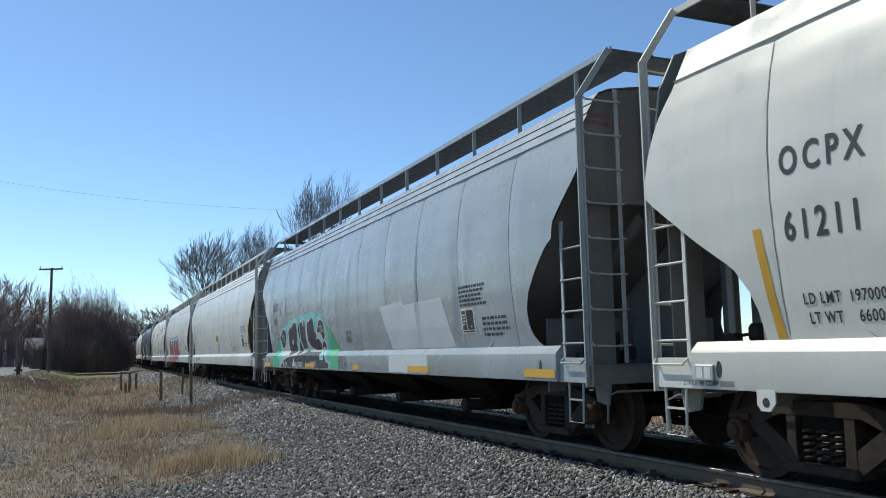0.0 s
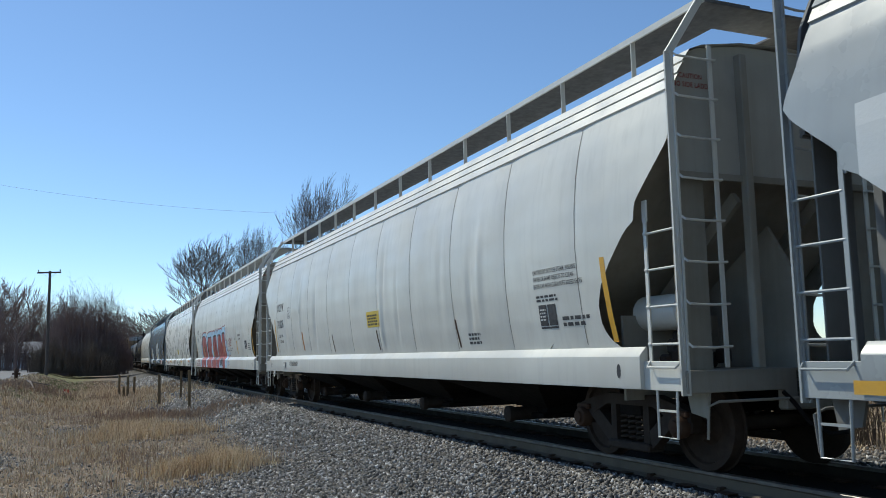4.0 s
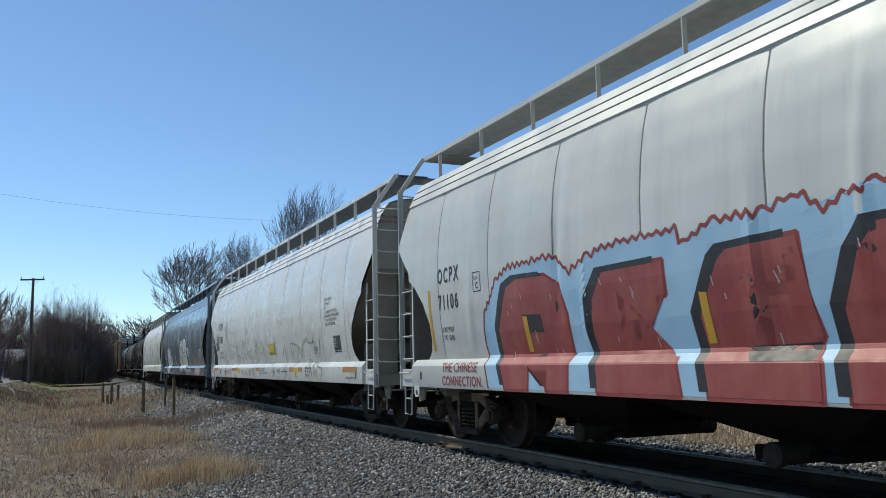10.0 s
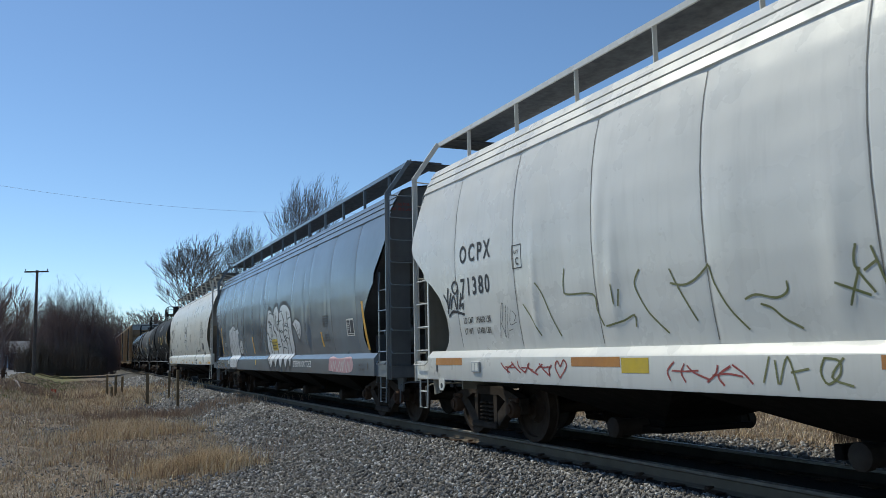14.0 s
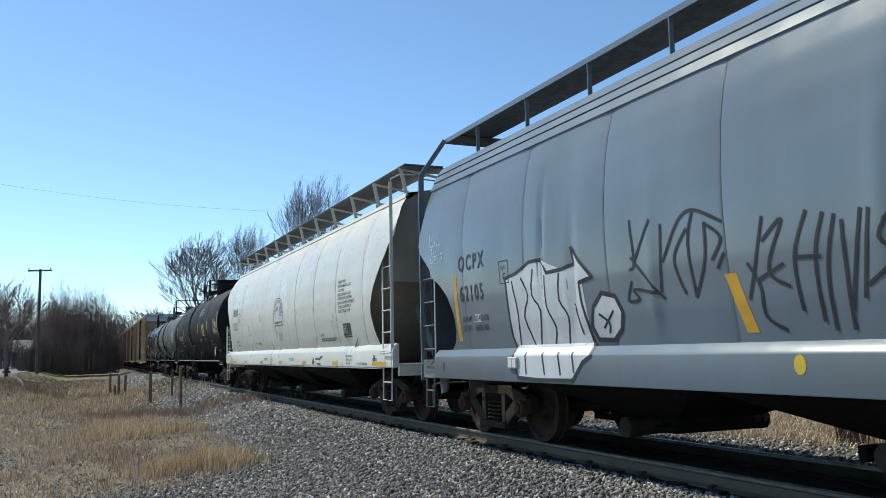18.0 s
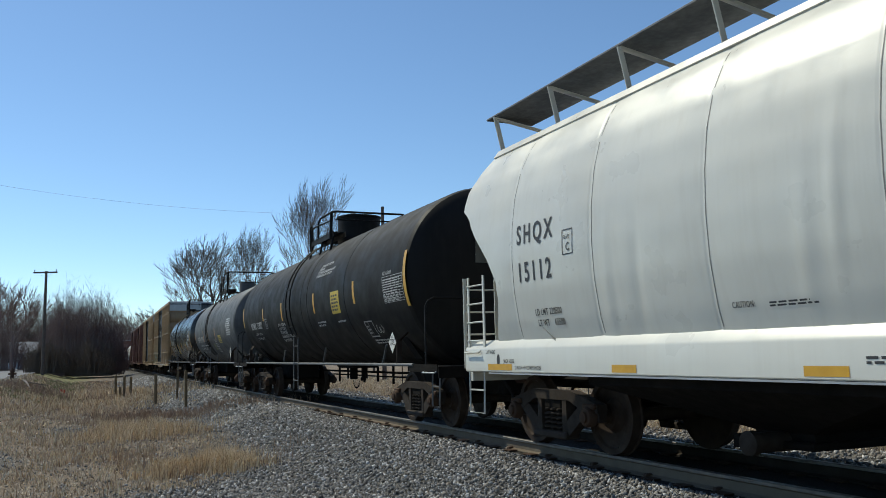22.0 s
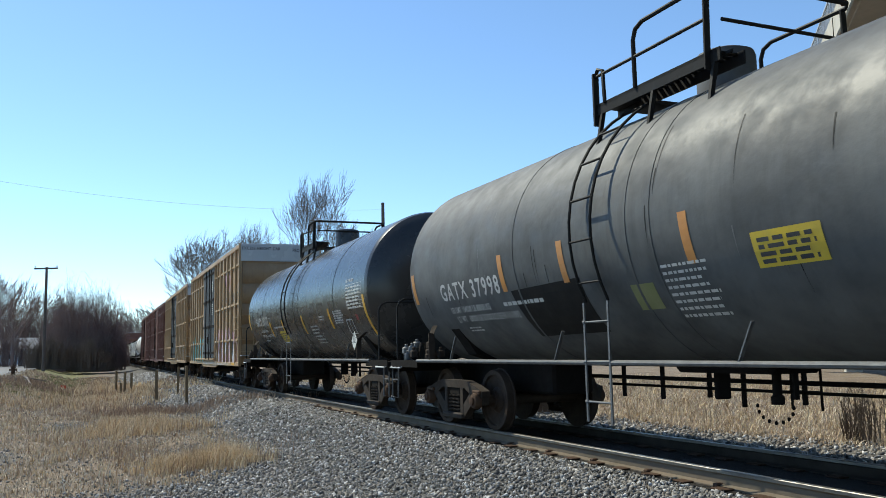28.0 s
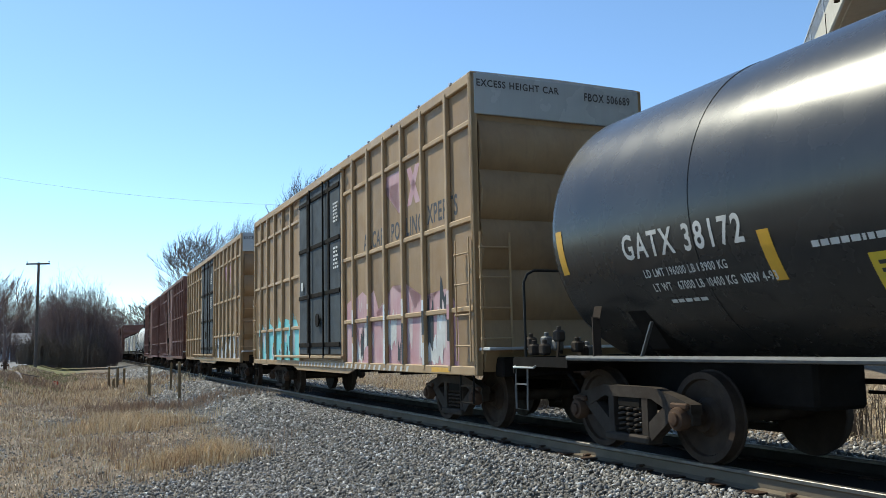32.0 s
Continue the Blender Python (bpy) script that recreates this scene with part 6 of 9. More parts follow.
        g.tube([(x0, y, zt + rail_high * 0.72), (x1 - 0.15, y, zt + rail_high * 0.60)] if rail_high < 0.7 else [(x0, y, zt + 0.36), (x1 - 0.15, y, zt + 0.36)], 0.020, 7)
        part("deck_rail", g, PAINT_BLACK, deck_ob, "black tubular safety rail")
        part("rail_post", Geo().beam((x1 - 0.15, y * 1.03, zt - 0.18), (x1 - 0.15, y, hi), 0.075, 0.02, (1, 0, 0)), PAINT_BLACK, deck_ob)
        part("rail_post", Geo().beam((x0, y, zt - 0.25), (x0, y, zt + 0.40), 0.08, 0.03, (1, 0, 0)).tube([(x0, y, zt + 0.36), (x0 + 0.06, y, zt + 0.44), (x0 + 0.16, y, zt + 0.40), (x0 + 0.18, y, zt)], 0.024, 7), PAINT_BLACK, deck_ob)
    part("deck_rail", Geo().tube([(x1, -0.9, zt + 0.30), (x1, 0.9, zt + 0.30)], 0.020, 7), PAINT_BLACK, deck_ob)
    z_ = zc + R - 0.12
    lid = man_top - z_
    man = part("manway", Geo().turn((man_x, 0, z_), (man_x, 0, 9), [(0, man_r), (lid - 0.10, man_r), (lid - 0.03, man_r * 0.94), (lid, man_r * 0.72)] if man_r < 0.5 else [(0, man_r), (lid - 0.04, man_r), (lid - 0.04, man_r + 0.025), (lid, man_r + 0.025), (lid + 0.01, man_r * 0.6)], 28), paint, car, "round manway housing")
    if man_r > 0.5:
        part("valve_cap", Geo().turn((man_x + 0.1, -0.2, man_top), (man_x + 0.1, -0.2, 9), [(0, 0.16), (0.05, 0.16), (0.07, 0.10)], 14), paint, man)
    return car


# ---- boxcars ----
def boxcar(label, L, W, z0, z1, paint, door_paint, posts, belts, door, seed, hi_white=True, ribs_end=5):
    """posts: distances of the outside posts from the front end; door: its two edges from the front end."""
    car = thing("boxcar", label, "freight car", "cars of the freight train")
    h = L / 2
    part("body", Geo().box(-h + 0.02, h - 0.02, -W + 0.07, W - 0.07, z0 + 0.08, z1 - 0.06, 0.01), TANSHEET if hi_white else paint, car)
    X = lambda u: h - u
    pm = Geo().box(-0.045, 0.045, -0.075, 0.0, z0 + 0.05, z1 - 0.08, 0.012).mesh("side_post", paint)
    for s in (-1, 1):
        for u in posts:
            part("side_post", pm, None, car, at=pose(X(u), s * (W - 0.07), 0, 0, 0, 0 if s < 0 else 180))
        for k in (0.03, L - 0.03):
            part("corner_post", Geo().box(X(k) - 0.05, X(k) + 0.05, min(s * (W - 0.08), s * W), max(s * (W - 0.08), s * W), z0, z1, 0.012), paint, car)
        segs = [(0.05, door[0]), (door[1], L - 0.05)]
        for zb in belts:
            for a, b in segs:
                part("belt_rail", Geo().box(X(b), X(a), min(s * (W - 0.075), s * (W - 0.02)), max(s * (W - 0.075), s * (W - 0.02)), zb - 0.04, zb + 0.04, 0.012), paint, car)
        part("side_sill", Geo().box(-h, h, min(s * (W - 0.08), s * (W - 0.005)), max(s * (W - 0.08), s * (W - 0.005)), z0, z0 + 0.13, 0.012).prism([(X(door[1]) - 0.9, z0 + 0.02), (X(door[1]) - 0.3, z0 - 0.10), (X(door[0]) + 0.3, z0 - 0.10), (X(door[0]) + 0.9, z0 + 0.02)], s * (W - 0.06), s * (W - 0.03)), paint, car)
        part("top_plate", Geo().box(-h, h, min(s * (W - 0.09), s * (W - 0.01)), max(s * (W - 0.09), s * (W - 0.01)), z1 - 0.16, z1, 0.015), paint, car)
        dm = X((door[0] + door[1]) / 2)
        dw = (door[1] - door[0]) / 2
        yd = s * (W + 0.01)
        dg = Geo().box(dm - dw + 0.06, dm + dw - 0.06, min(s * (W - 0.06), yd), max(s * (W - 0.06), yd), z0 + 0.28, z1 - 0.22, 0.015)
        dr = part("plug_door", dg, door_paint, car, "dark plug door with locking bars")
        ye = s * (W + 0.035)
        ribs_paint = UNDER if hi_white else door_paint
        for i in range(4):
            zz = z0 + 0.5 + i * (z1 - z0 - 0.95) / 3
            part("door_stiffener", Geo().box(dm - dw + 0.08, dm + dw - 0.08, min(yd, ye), max(yd, ye), zz - 0.05, zz + 0.05, 0.01), ribs_paint, dr)
        for e in (-0.5, 0.5):
            part("door_stiffener", Geo().box(dm + e * dw - 0.06, dm + e * dw + 0.06, min(yd, ye), max(yd, ye) + 0.002, z0 + 0.3, z1 - 0.25, 0.01), ribs_paint, dr)
        for e in (-0.32, 0.32):
            part("locking_bar", Geo().tube([(dm + e * dw, s * (W + 0.06), z0 + 0.2), (dm + e * dw, s * (W + 0.06), z1 - 0.2)], 0.022, 7), UNDER, dr)
        part("hand_wheel", Geo().turn((dm + 0.1, s * (W + 0.05), z0 + 1.05), (dm + 0.1, s * 9, z0 + 1.05), [(0, 0.15), (0.03, 0.15)], 16), UNDER, dr)
        for e in (-1, 1):
            part("door_post", Geo().box(dm + e * dw - 0.06, dm + e * dw + 0.06, min(s * (W - 0.07), s * (W + 0.0)), max(s * (W - 0.07), s * (W + 0.0)), z0 + 0.1, z1 - 0.1, 0.012), paint, car)
        part("door_track", Geo().box(X(door[1]) - 2.6, X(door[0]) + 0.1, min(s * W, s * (W + 0.06)), max(s * W, s * (W + 0.06)), z0 + 0.20, z0 + 0.26, 0.01).box(X(door[1]) - 2.6, X(door[0]) + 0.1, min(s * W, s * (W + 0.06)), max(s * W, s * (W + 0.06)), z1 - 0.22, z1 - 0.17, 0.01), paint, car)
        for k in (1, -1):
            x = h - 0.56 if k > 0 else -h + 0.08
            ladder(car, x, s * (W + 0.03), z0 + 0.2, z0 + 1.95, 0.46, 4, paint, "x", 0.03)
            sill_step(car, x, s * (W - 0.02), 0.42, z0 + 0.02, 0.44, UNDER)
    for k in (1, -1):
        n = 5
        hgt = (z1 - 0.75 - z0) / n
        for i in range(n):
            zz = z0 + 0.05 + i * hgt
            prof = [(k * (h - 0.02), zz), (k * (h + 0.02), zz + 0.05), (k * (h + 0.09), zz + hgt * 0.35), (k * (h + 0.09), zz + hgt * 0.6), (k * (h + 0.02), zz + hgt * 0.92), (k * (h - 0.02), zz + hgt)]
            part("end_corrugation", Geo().prism(prof, -W + 0.12, W - 0.12), TANSHEET if hi_white else paint, car, smooth=60)
        part("end_top_panel", Geo().box(min(k * (h - 0.02), k * (h + 0.03)), max(k * (h - 0.02), k * (h + 0.03)), -W + 0.06, W - 0.06, z1 - 0.62, z1 - 0.02, 0.01), PAINT_BLUEGREY if hi_white else paint, car, "pale grey top band of the end" if hi_white else "")
        for y0, y1 in ((-W, -W + 0.10), (W - 0.10, W)):
            part("end_corner", Geo().box(min(k * (h - 0.06), k * (h + 0.02)), max(k * (h - 0.06), k * (h + 0.02)), y0, y1, z0, z1, 0.01), paint, car)
        part("buffer_sill", Geo().box(min(k * h, k * (h + 0.25)), max(k * h, k * (h + 0.25)), -1.2, 1.2, 0.78, 1.05, 0.02), UNDER, car)
        part("crossover_board", Geo().box(min(k * h, k * (h + 0.35)), max(k * h, k * (h + 0.35)), -1.45, 1.45, 1.15, 1.19, 0.006), GALV, car)
        ladder(car, k * (h + 0.12), -W + 0.05, z0 + 0.3, z0 + 2.0, 0.46, 4, paint, "y", 0.03)
        add_truck(car, k * (h - 1.75))
    roof = Geo().prism_x([(-W + 0.02, z1 - 0.02), (-W + 0.02, z1 + 0.01), (0, z1 + 0.03), (W - 0.02, z1 + 0.01), (W - 0.02, z1 - 0.02)], -h, h)
    for i in range(12):
        x = -h + 0.7 + i * (L - 1.4) / 11
        roof.prism_x([(-W, z1 + 0.0), (-W, z1 + 0.03), (0, z1 + 0.055), (W, z1 + 0.03), (W, z1)], x - 0.03, x + 0.03)
    part("roof", roof, GALV, car, "ribbed galvanised roof", smooth=0)
    under = Geo().box(-h, h, -0.2, 0.2, 0.7, 1.0, 0.02)
    for i in range(9):
        x = -h + 3.2 + i * (L - 6.4) / 8
        under.box(x - 0.05, x + 0.05, -W + 0.1, W - 0.1, z0 - 0.06, z0 + 0.1)
    part("underframe", under, UNDER, car)
    add_couplers(car, h + 0.55)
    return car


# ---- the train: front ends' stations at the clip's start ----
CARS = []


def couple(car, front, rear):
    CARS.append((car, front, rear))
    return car


c = couple(covered_hopper("pale cream-grey covered hopper with black lettering", 18.9, PAINT_CREAM, BAND_SMOOTH, END_ROUND, 1.0), -12.06, 6.84)
HOPPERS = [c]
L1, L2, L3, L4, L5 = 18.32, 19.16, 18.02, 18.98, 19.1
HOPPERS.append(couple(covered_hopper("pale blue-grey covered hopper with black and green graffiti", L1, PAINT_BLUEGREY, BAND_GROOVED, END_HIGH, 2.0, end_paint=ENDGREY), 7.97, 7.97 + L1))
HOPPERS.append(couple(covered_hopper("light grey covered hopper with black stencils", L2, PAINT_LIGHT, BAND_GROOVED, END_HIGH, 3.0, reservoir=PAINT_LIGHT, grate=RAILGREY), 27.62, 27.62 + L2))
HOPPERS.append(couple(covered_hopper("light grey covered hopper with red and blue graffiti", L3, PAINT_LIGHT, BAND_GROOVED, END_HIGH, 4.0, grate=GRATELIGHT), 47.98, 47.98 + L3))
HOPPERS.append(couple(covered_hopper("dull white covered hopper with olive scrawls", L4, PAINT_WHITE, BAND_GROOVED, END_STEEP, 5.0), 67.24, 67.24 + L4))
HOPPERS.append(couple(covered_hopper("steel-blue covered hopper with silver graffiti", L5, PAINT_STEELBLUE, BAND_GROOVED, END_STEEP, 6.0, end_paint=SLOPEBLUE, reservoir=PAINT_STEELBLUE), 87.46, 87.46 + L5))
HOPPERS.append(couple(rounded_hopper("clean cream-white rounded covered hopper with yellow marks", 17.63, PAINT_CREAM, SLOPESHADE, 7.0), 107.72, 125.35))
TANKS = []
TANKS.append(couple(tank_car("long satin black tank car with white stencils", 16.25, 1.585, 2.585, PAINT_BLACK, (-4.6, -1.6, 0.35, 0.95, 4.1), -0.75, (-1.07, 1.12), seed=2, rail_high=0.50, manway=(0.20, 0.55, 4.80)), 127.2, 143.45))
TANKS.append(couple(tank_car("faded grey-black tank car streaked with wear", 12.9, 1.53, 2.50, PAINT_GREYTANK, (-2.4, 0.05, 0.45, 3.2), -0.82, (-1.2, 0.95), seed=3, rail_high=0.72), 145.05, 157.95))
TANKS.append(couple(tank_car("glossy black tank car with white stencils and yellow stripes", 13.3, 1.53, 2.50, PAINT_GLOSSBLACK, (-3.9, 0.1, 0.6, 3.9), -0.74, (-1.28, 0.33), seed=4), 159.55, 172.85))
POSTS = [0.92, 1.92, 2.84, 3.76, 4.68, 5.62, 10.95, 11.9, 12.85, 13.8, 14.7]
BOXES = []
for i, (f, paint, lab, white) in enumerate(((174.6, PAINT_TAN, "faded yellow-tan boxcar with a dark plug door and graffiti", True), (192.6, PAINT_TAN, "faded yellow-tan boxcar with a dark plug door", True),
                                            (210.2, PAINT_BROWN, "oxide brown boxcar with ribbed steel sides", False), (227.8, PAINT_BROWN, "oxide brown boxcar with ribbed steel sides", False))):
    BOXES.append(couple(boxcar(lab, 15.62, 1.49, 0.80, 5.14, paint, PAINT_DOOR if white else PAINT_BROWN, POSTS, (1.74, 3.02, 4.42), (6.35, 9.95), 20 + i, white), f, f + 15.62))
TANKS.append(couple(tank_car("white tank car far down the train", 13.0, 1.46, 2.44, PAINT_WHITE, (-3.6, 1.6), -2.5, (-2.0, 0.2), seed=5), 245.6, 258.6))


def flat_car(label, L):
    """A low flat car with two white covered loads."""
    car = thing("flat_car", label, "freight car", "cars of the freight train")
    part("deck", Geo().box(-L / 2, L / 2, -1.45, 1.45, 0.95, 1.15, 0.02), UNDER, car)
    part("centre_sill", Geo().box(-L / 2, L / 2, -0.3, 0.3, 0.55, 0.95, 0.02), UNDER, car)
    for x in (-L / 4, L / 4):
        load = part("load", Geo().box(x - L / 5.4, x + L / 5.4, -1.35, 1.35, 1.15, 3.2, 0.15), PAINT_WHITE, car, "white covered load")
        for e in (-0.5, 0.0, 0.5):
            part("strap", Geo().box(x + e * L / 3.2 - 0.05, x + e * L / 3.2 + 0.05, -1.37, 1.37, 1.15, 3.22, 0.01), UNDER, load)
    for k in (-1, 1):
        add_truck(car, k * (L / 2 - 1.8))
    add_couplers(car, L / 2)
    return car


for f in (261.0, 279.0):
    couple(flat_car("low flat car with white covered loads", 15.6), f, f + 15.6)
for i in range(9):
    f = 297.0 + 17.6 * i
    far_car = copy_thing(BOXES[2] if i % 3 else BOXES[3], pose(0, 0, 0))
    tagged(far_car, "oxide brown boxcar far down the train")
    couple(far_car, f, f + 15.62)


# ---- lettering and paint on each car ----
def each(name, outlines, material, car, S, off=0.010, label=""):
    for o in outlines:
        decal(name, [o], material, car, S, off, label)


def flat(y):
    return lambda x, z: y


def plate_box(car, x, z, w, h, S, ink):
    """The small framed clearance mark."""
    t = 0.012
    decal("clearance_mark", [rect(x, x + w, z, z + t), rect(x, x + w, z + h - t, z + h), rect(x, x + t, z, z + h), rect(x + w - t, x + w, z, z + h)], ink, car, S, 0.006)
    stencil(car, "PLATE", h * 0.15, x + w * 0.18, z + h * 0.62, S, ink, 0.62)
    stencil(car, "C", h * 0.30, x + w * 0.36, z + h * 0.16, S, ink)


def label_panel(car, x0, x1, z0, z1, S, dark=INK, frame_col=None):
    """A consolidated stencil: dark panels with unreadable light writing."""
    if frame_col:
        decal("stencil_frame", [rect(x0 - 0.03, x1 + 0.03, z0 - 0.05, z1 + 0.03)], frame_col, car, S, 0.005)
    m = (x0 + x1) / 2
    decal("stencil_panel", [rect(x0, m - 0.012, z0, z1), rect(m + 0.012, x1, z0, z1), rect(x0, x1, z0 - 0.035, z0 - 0.012)], dark, car, S, 0.008)
    decal("stencil_marks", bars(x0 + 0.02, m - 0.03, z0 + (z1 - z0) * 0.25, z1 - 0.03, 4, 3, 0.5, 0.06), INKWHITE, car, S, 0.010)


def marks(car, mark, number, x, z1, z2, size, S, ink, wide=0.9, ld=None, lt=None, xw=None):
    stencil(car, mark, size, x, z1, S, ink, wide, gap=0.2)
    stencil(car, number, size, x, z2, S, ink, wide, gap=0.16)
    if ld:
        stencil(car, ld, size * 0.36, x + 0.06, z2 - 0.46, S, ink, wide)
        stencil(car, lt, size * 0.36, x + 0.08, z2 - 0.60, S, ink, wide)


def tow_plate(car, x):
    g = Geo().prism([(x, 0.86), (x + 0.20, 0.86), (x + 0.20, 0.76), (x + 0.14, 0.69), (x + 0.04, 0.69), (x, 0.74)], -1.575, -1.56)
    p = part("pull_plate", g, PAINT_WHITE, car, "white tow plate")
    decal("plate_hole", [[(x + 0.10 + 0.04 * math.cos(a), 0.76 + 0.04 * math.sin(a)) for a in np.linspace(0, 6.28, 12)[:-1]]], INK, p, flat(1.575), 0.003)


def routing_box(car, x, z):
    g = Geo().box(x, x + 0.24, -1.60, -1.568, z, z + 0.14, 0.006)
    p = part("card_holder", g, GALV, car)
    decal("card", [rect(x + 0.03, x + 0.11, z + 0.02, z + 0.12), rect(x + 0.13, x + 0.21, z + 0.02, z + 0.12)], PAINT_WHITE, p, flat(1.60), 0.003)


def spikes(x0, x1, z0, z1, n, seed, w):
    """A spray-painted row of tall bent strokes with cross strokes, which spells nothing."""
    r = random.Random(seed)
    out, step, high = [], (x1 - x0) / n, z1 - z0
    for i in range(n):
        x = x0 + (i + 0.5) * step
        top, low = z1 - r.uniform(0, 0.25) * high, z0 + r.uniform(0, 0.3) * high
        lean, bow = r.uniform(-0.7, 0.9) * step, r.uniform(-0.6, 0.6) * step
        out.append(stroke(curve([(x - lean, top), (x + bow, (top + low) / 2), (x + lean, low)], 5), w * r.uniform(0.8, 1.1)))
        if i % 3 == 1:
            z = z0 + r.uniform(0.35, 0.7) * high
            out.append(stroke(curve([(x - step, z), (x, z + r.uniform(-0.1, 0.15) * high), (x + step, z + r.uniform(-0.15, 0.1) * high)], 4), w * 0.8))
    return out


def end_text(car, x, text, size, y0, z, material=INKWHITE, wide=0.9):
    """Writing on a front end, read from ahead of the car."""
    vs, fs = letters(text, size, 0, 0, wide, 0.012 * size)
    me = bpy.data.meshes.new("lettering")
    me.from_pydata([(x, y0 + a, z + b) for a, b in vs], [], fs)
    me.materials.append(material)
    ob = new("lettering", me)
    ob.parent = car
    return ob


MARK_SHIFT.update(zip(HOPPERS[1:6], (-0.19, 0.02, 0.07, -0.145, -0.34)))
S0, S1, S2, S3, S4, S5 = (skin(SIDE_A_HALF, float(k)) for k in (1, 2, 3, 4, 5, 6))

# grime-darkened weld seams between the side sheets
for car, S, L in zip(HOPPERS[:6], (S0, S1, S2, S3, S4, S5), (18.9, L1, L2, L3, L4, L5)):
    for i in range(10):
        x = -L / 2 + 1.7 + i * (L - 3.4) / 9
        decal("weld_seam", [rect(x - 0.006, x + 0.006, 1.30, 3.74)], SEAMPAINT, car, lambda a, b, S=S: S(a, b) + 0.0004, 0.0)

# first hopper, seen leaving
h0 = HOPPERS[0]
marks(h0, "OCPX", "61211", -7.63, 2.56, 2.04, 0.22, S0, INK, 0.75)
stencil(h0, "LD LMT  197000 LB", 0.085, -7.54, 1.53, S0, INK, 0.78)
stencil(h0, "LT WT    66000 LB", 0.085, -7.51, 1.38, S0, INK, 0.78)
each("reflective_stripe", [[(-7.97, 2.17), (-7.88, 2.17), (-7.78, 1.27), (-7.87, 1.27)]], YELLOW, h0, S0, 0.006)
stencil(h0, "2 INCH HF COMP SHOES", 0.045, -8.94, 0.875, SILL_HALF, INK, 0.8)
routing_box(h0, -8.76, 0.92)
tow_plate(h0, -8.04)

# blue-grey hopper: black, teal and green letters
h1 = HOPPERS[1]
marks(h1, "BFGX", "1608", -7.22, 2.43, 2.02, 0.21, S1, INK, 0.72)
stencil(h1, "LD LMT 196200", 0.075, -7.14, 1.76, S1, INK, 0.60)
stencil(h1, "LT WT   66800", 0.075, -7.14, 1.61, S1, INK, 0.60)
stencil(h1, "NEW 6-89", 0.075, -6.51, 1.63, S1, INK, 0.60)
plate_box(h1, -6.30, 2.28, 0.23, 0.29, S1, INK)
each("repaint_patch", [[(-8.23, 2.97), (-7.55, 2.99), (-7.54, 2.6), (-7.58, 2.54), (-7.62, 1.85), (-7.70, 1.33), (-7.75, 1.33), (-7.76, 1.69), (-7.85, 2.14), (-8.22, 2.44)]], PATCH, h1, S1, 0.004, "lighter repaint patch")
each("repaint_patch", [[(2.37, 2.05), (3.6, 2.10), (3.62, 2.02), (5.31, 2.05), (5.66, 1.275), (2.78, 1.275)]], PATCH, h1, S1, 0.004, "lighter repaint patch")
each("repaint_patch", [rect(2.85, 4.7, 0.87, 1.16)], PATCH, h1, S1, 0.004)
each("graffiti_field", [[(-7.43, 0.875), (-7.38, 1.03), (-7.1, 1.21), (-7.09, 1.41), (-6.72, 1.62), (-6.44, 1.5), (-6.3, 1.26), (-6.0, 1.15), (-6.2, 0.875)],
                        [(-1.7, 1.92), (-1.51, 1.86), (-1.19, 1.80), (-1.05, 1.71), (-0.93, 1.59), (-0.80, 1.42), (-0.58, 1.2), (-0.30, 0.88), (-1.4, 0.88), (-1.75, 1.3)],
                        curve([(-2.51, 1.80), (-2.49, 2.03), (-2.38, 2.19), (-2.25, 2.16), (-2.13, 2.08), (-2.22, 2.0), (-2.34, 1.94), (-2.41, 1.75)], 3)], GREENPAINT, h1, S1, 0.004, "green spray paint")
teal = curve([(-6.64, 1.15), (-6.54, 1.57), (-6.33, 1.78), (-6.02, 1.93), (-5.53, 1.92), (-5.35, 2.04), (-4.81, 2.11), (-4.45, 2.13), (-3.95, 2.19), (-3.44, 2.15), (-2.9, 2.21), (-2.46, 2.18), (-2.45, 1.95), (-2.3, 2.02), (-2.08, 2.10),
              (-1.82, 2.14), (-1.65, 2.07), (-1.56, 1.93), (-1.53, 1.77), (-1.60, 1.54), (-1.57, 1.37), (-1.60, 1.2), (-1.40, 1.06), (-1.06, 1.01), (-1.14, 0.89)], 4) + [(-6.43, 0.875), (-6.36, 0.99)]
decal("graffiti_field", [teal], TEALPAINT, h1, S1, 0.006, "teal spray paint")
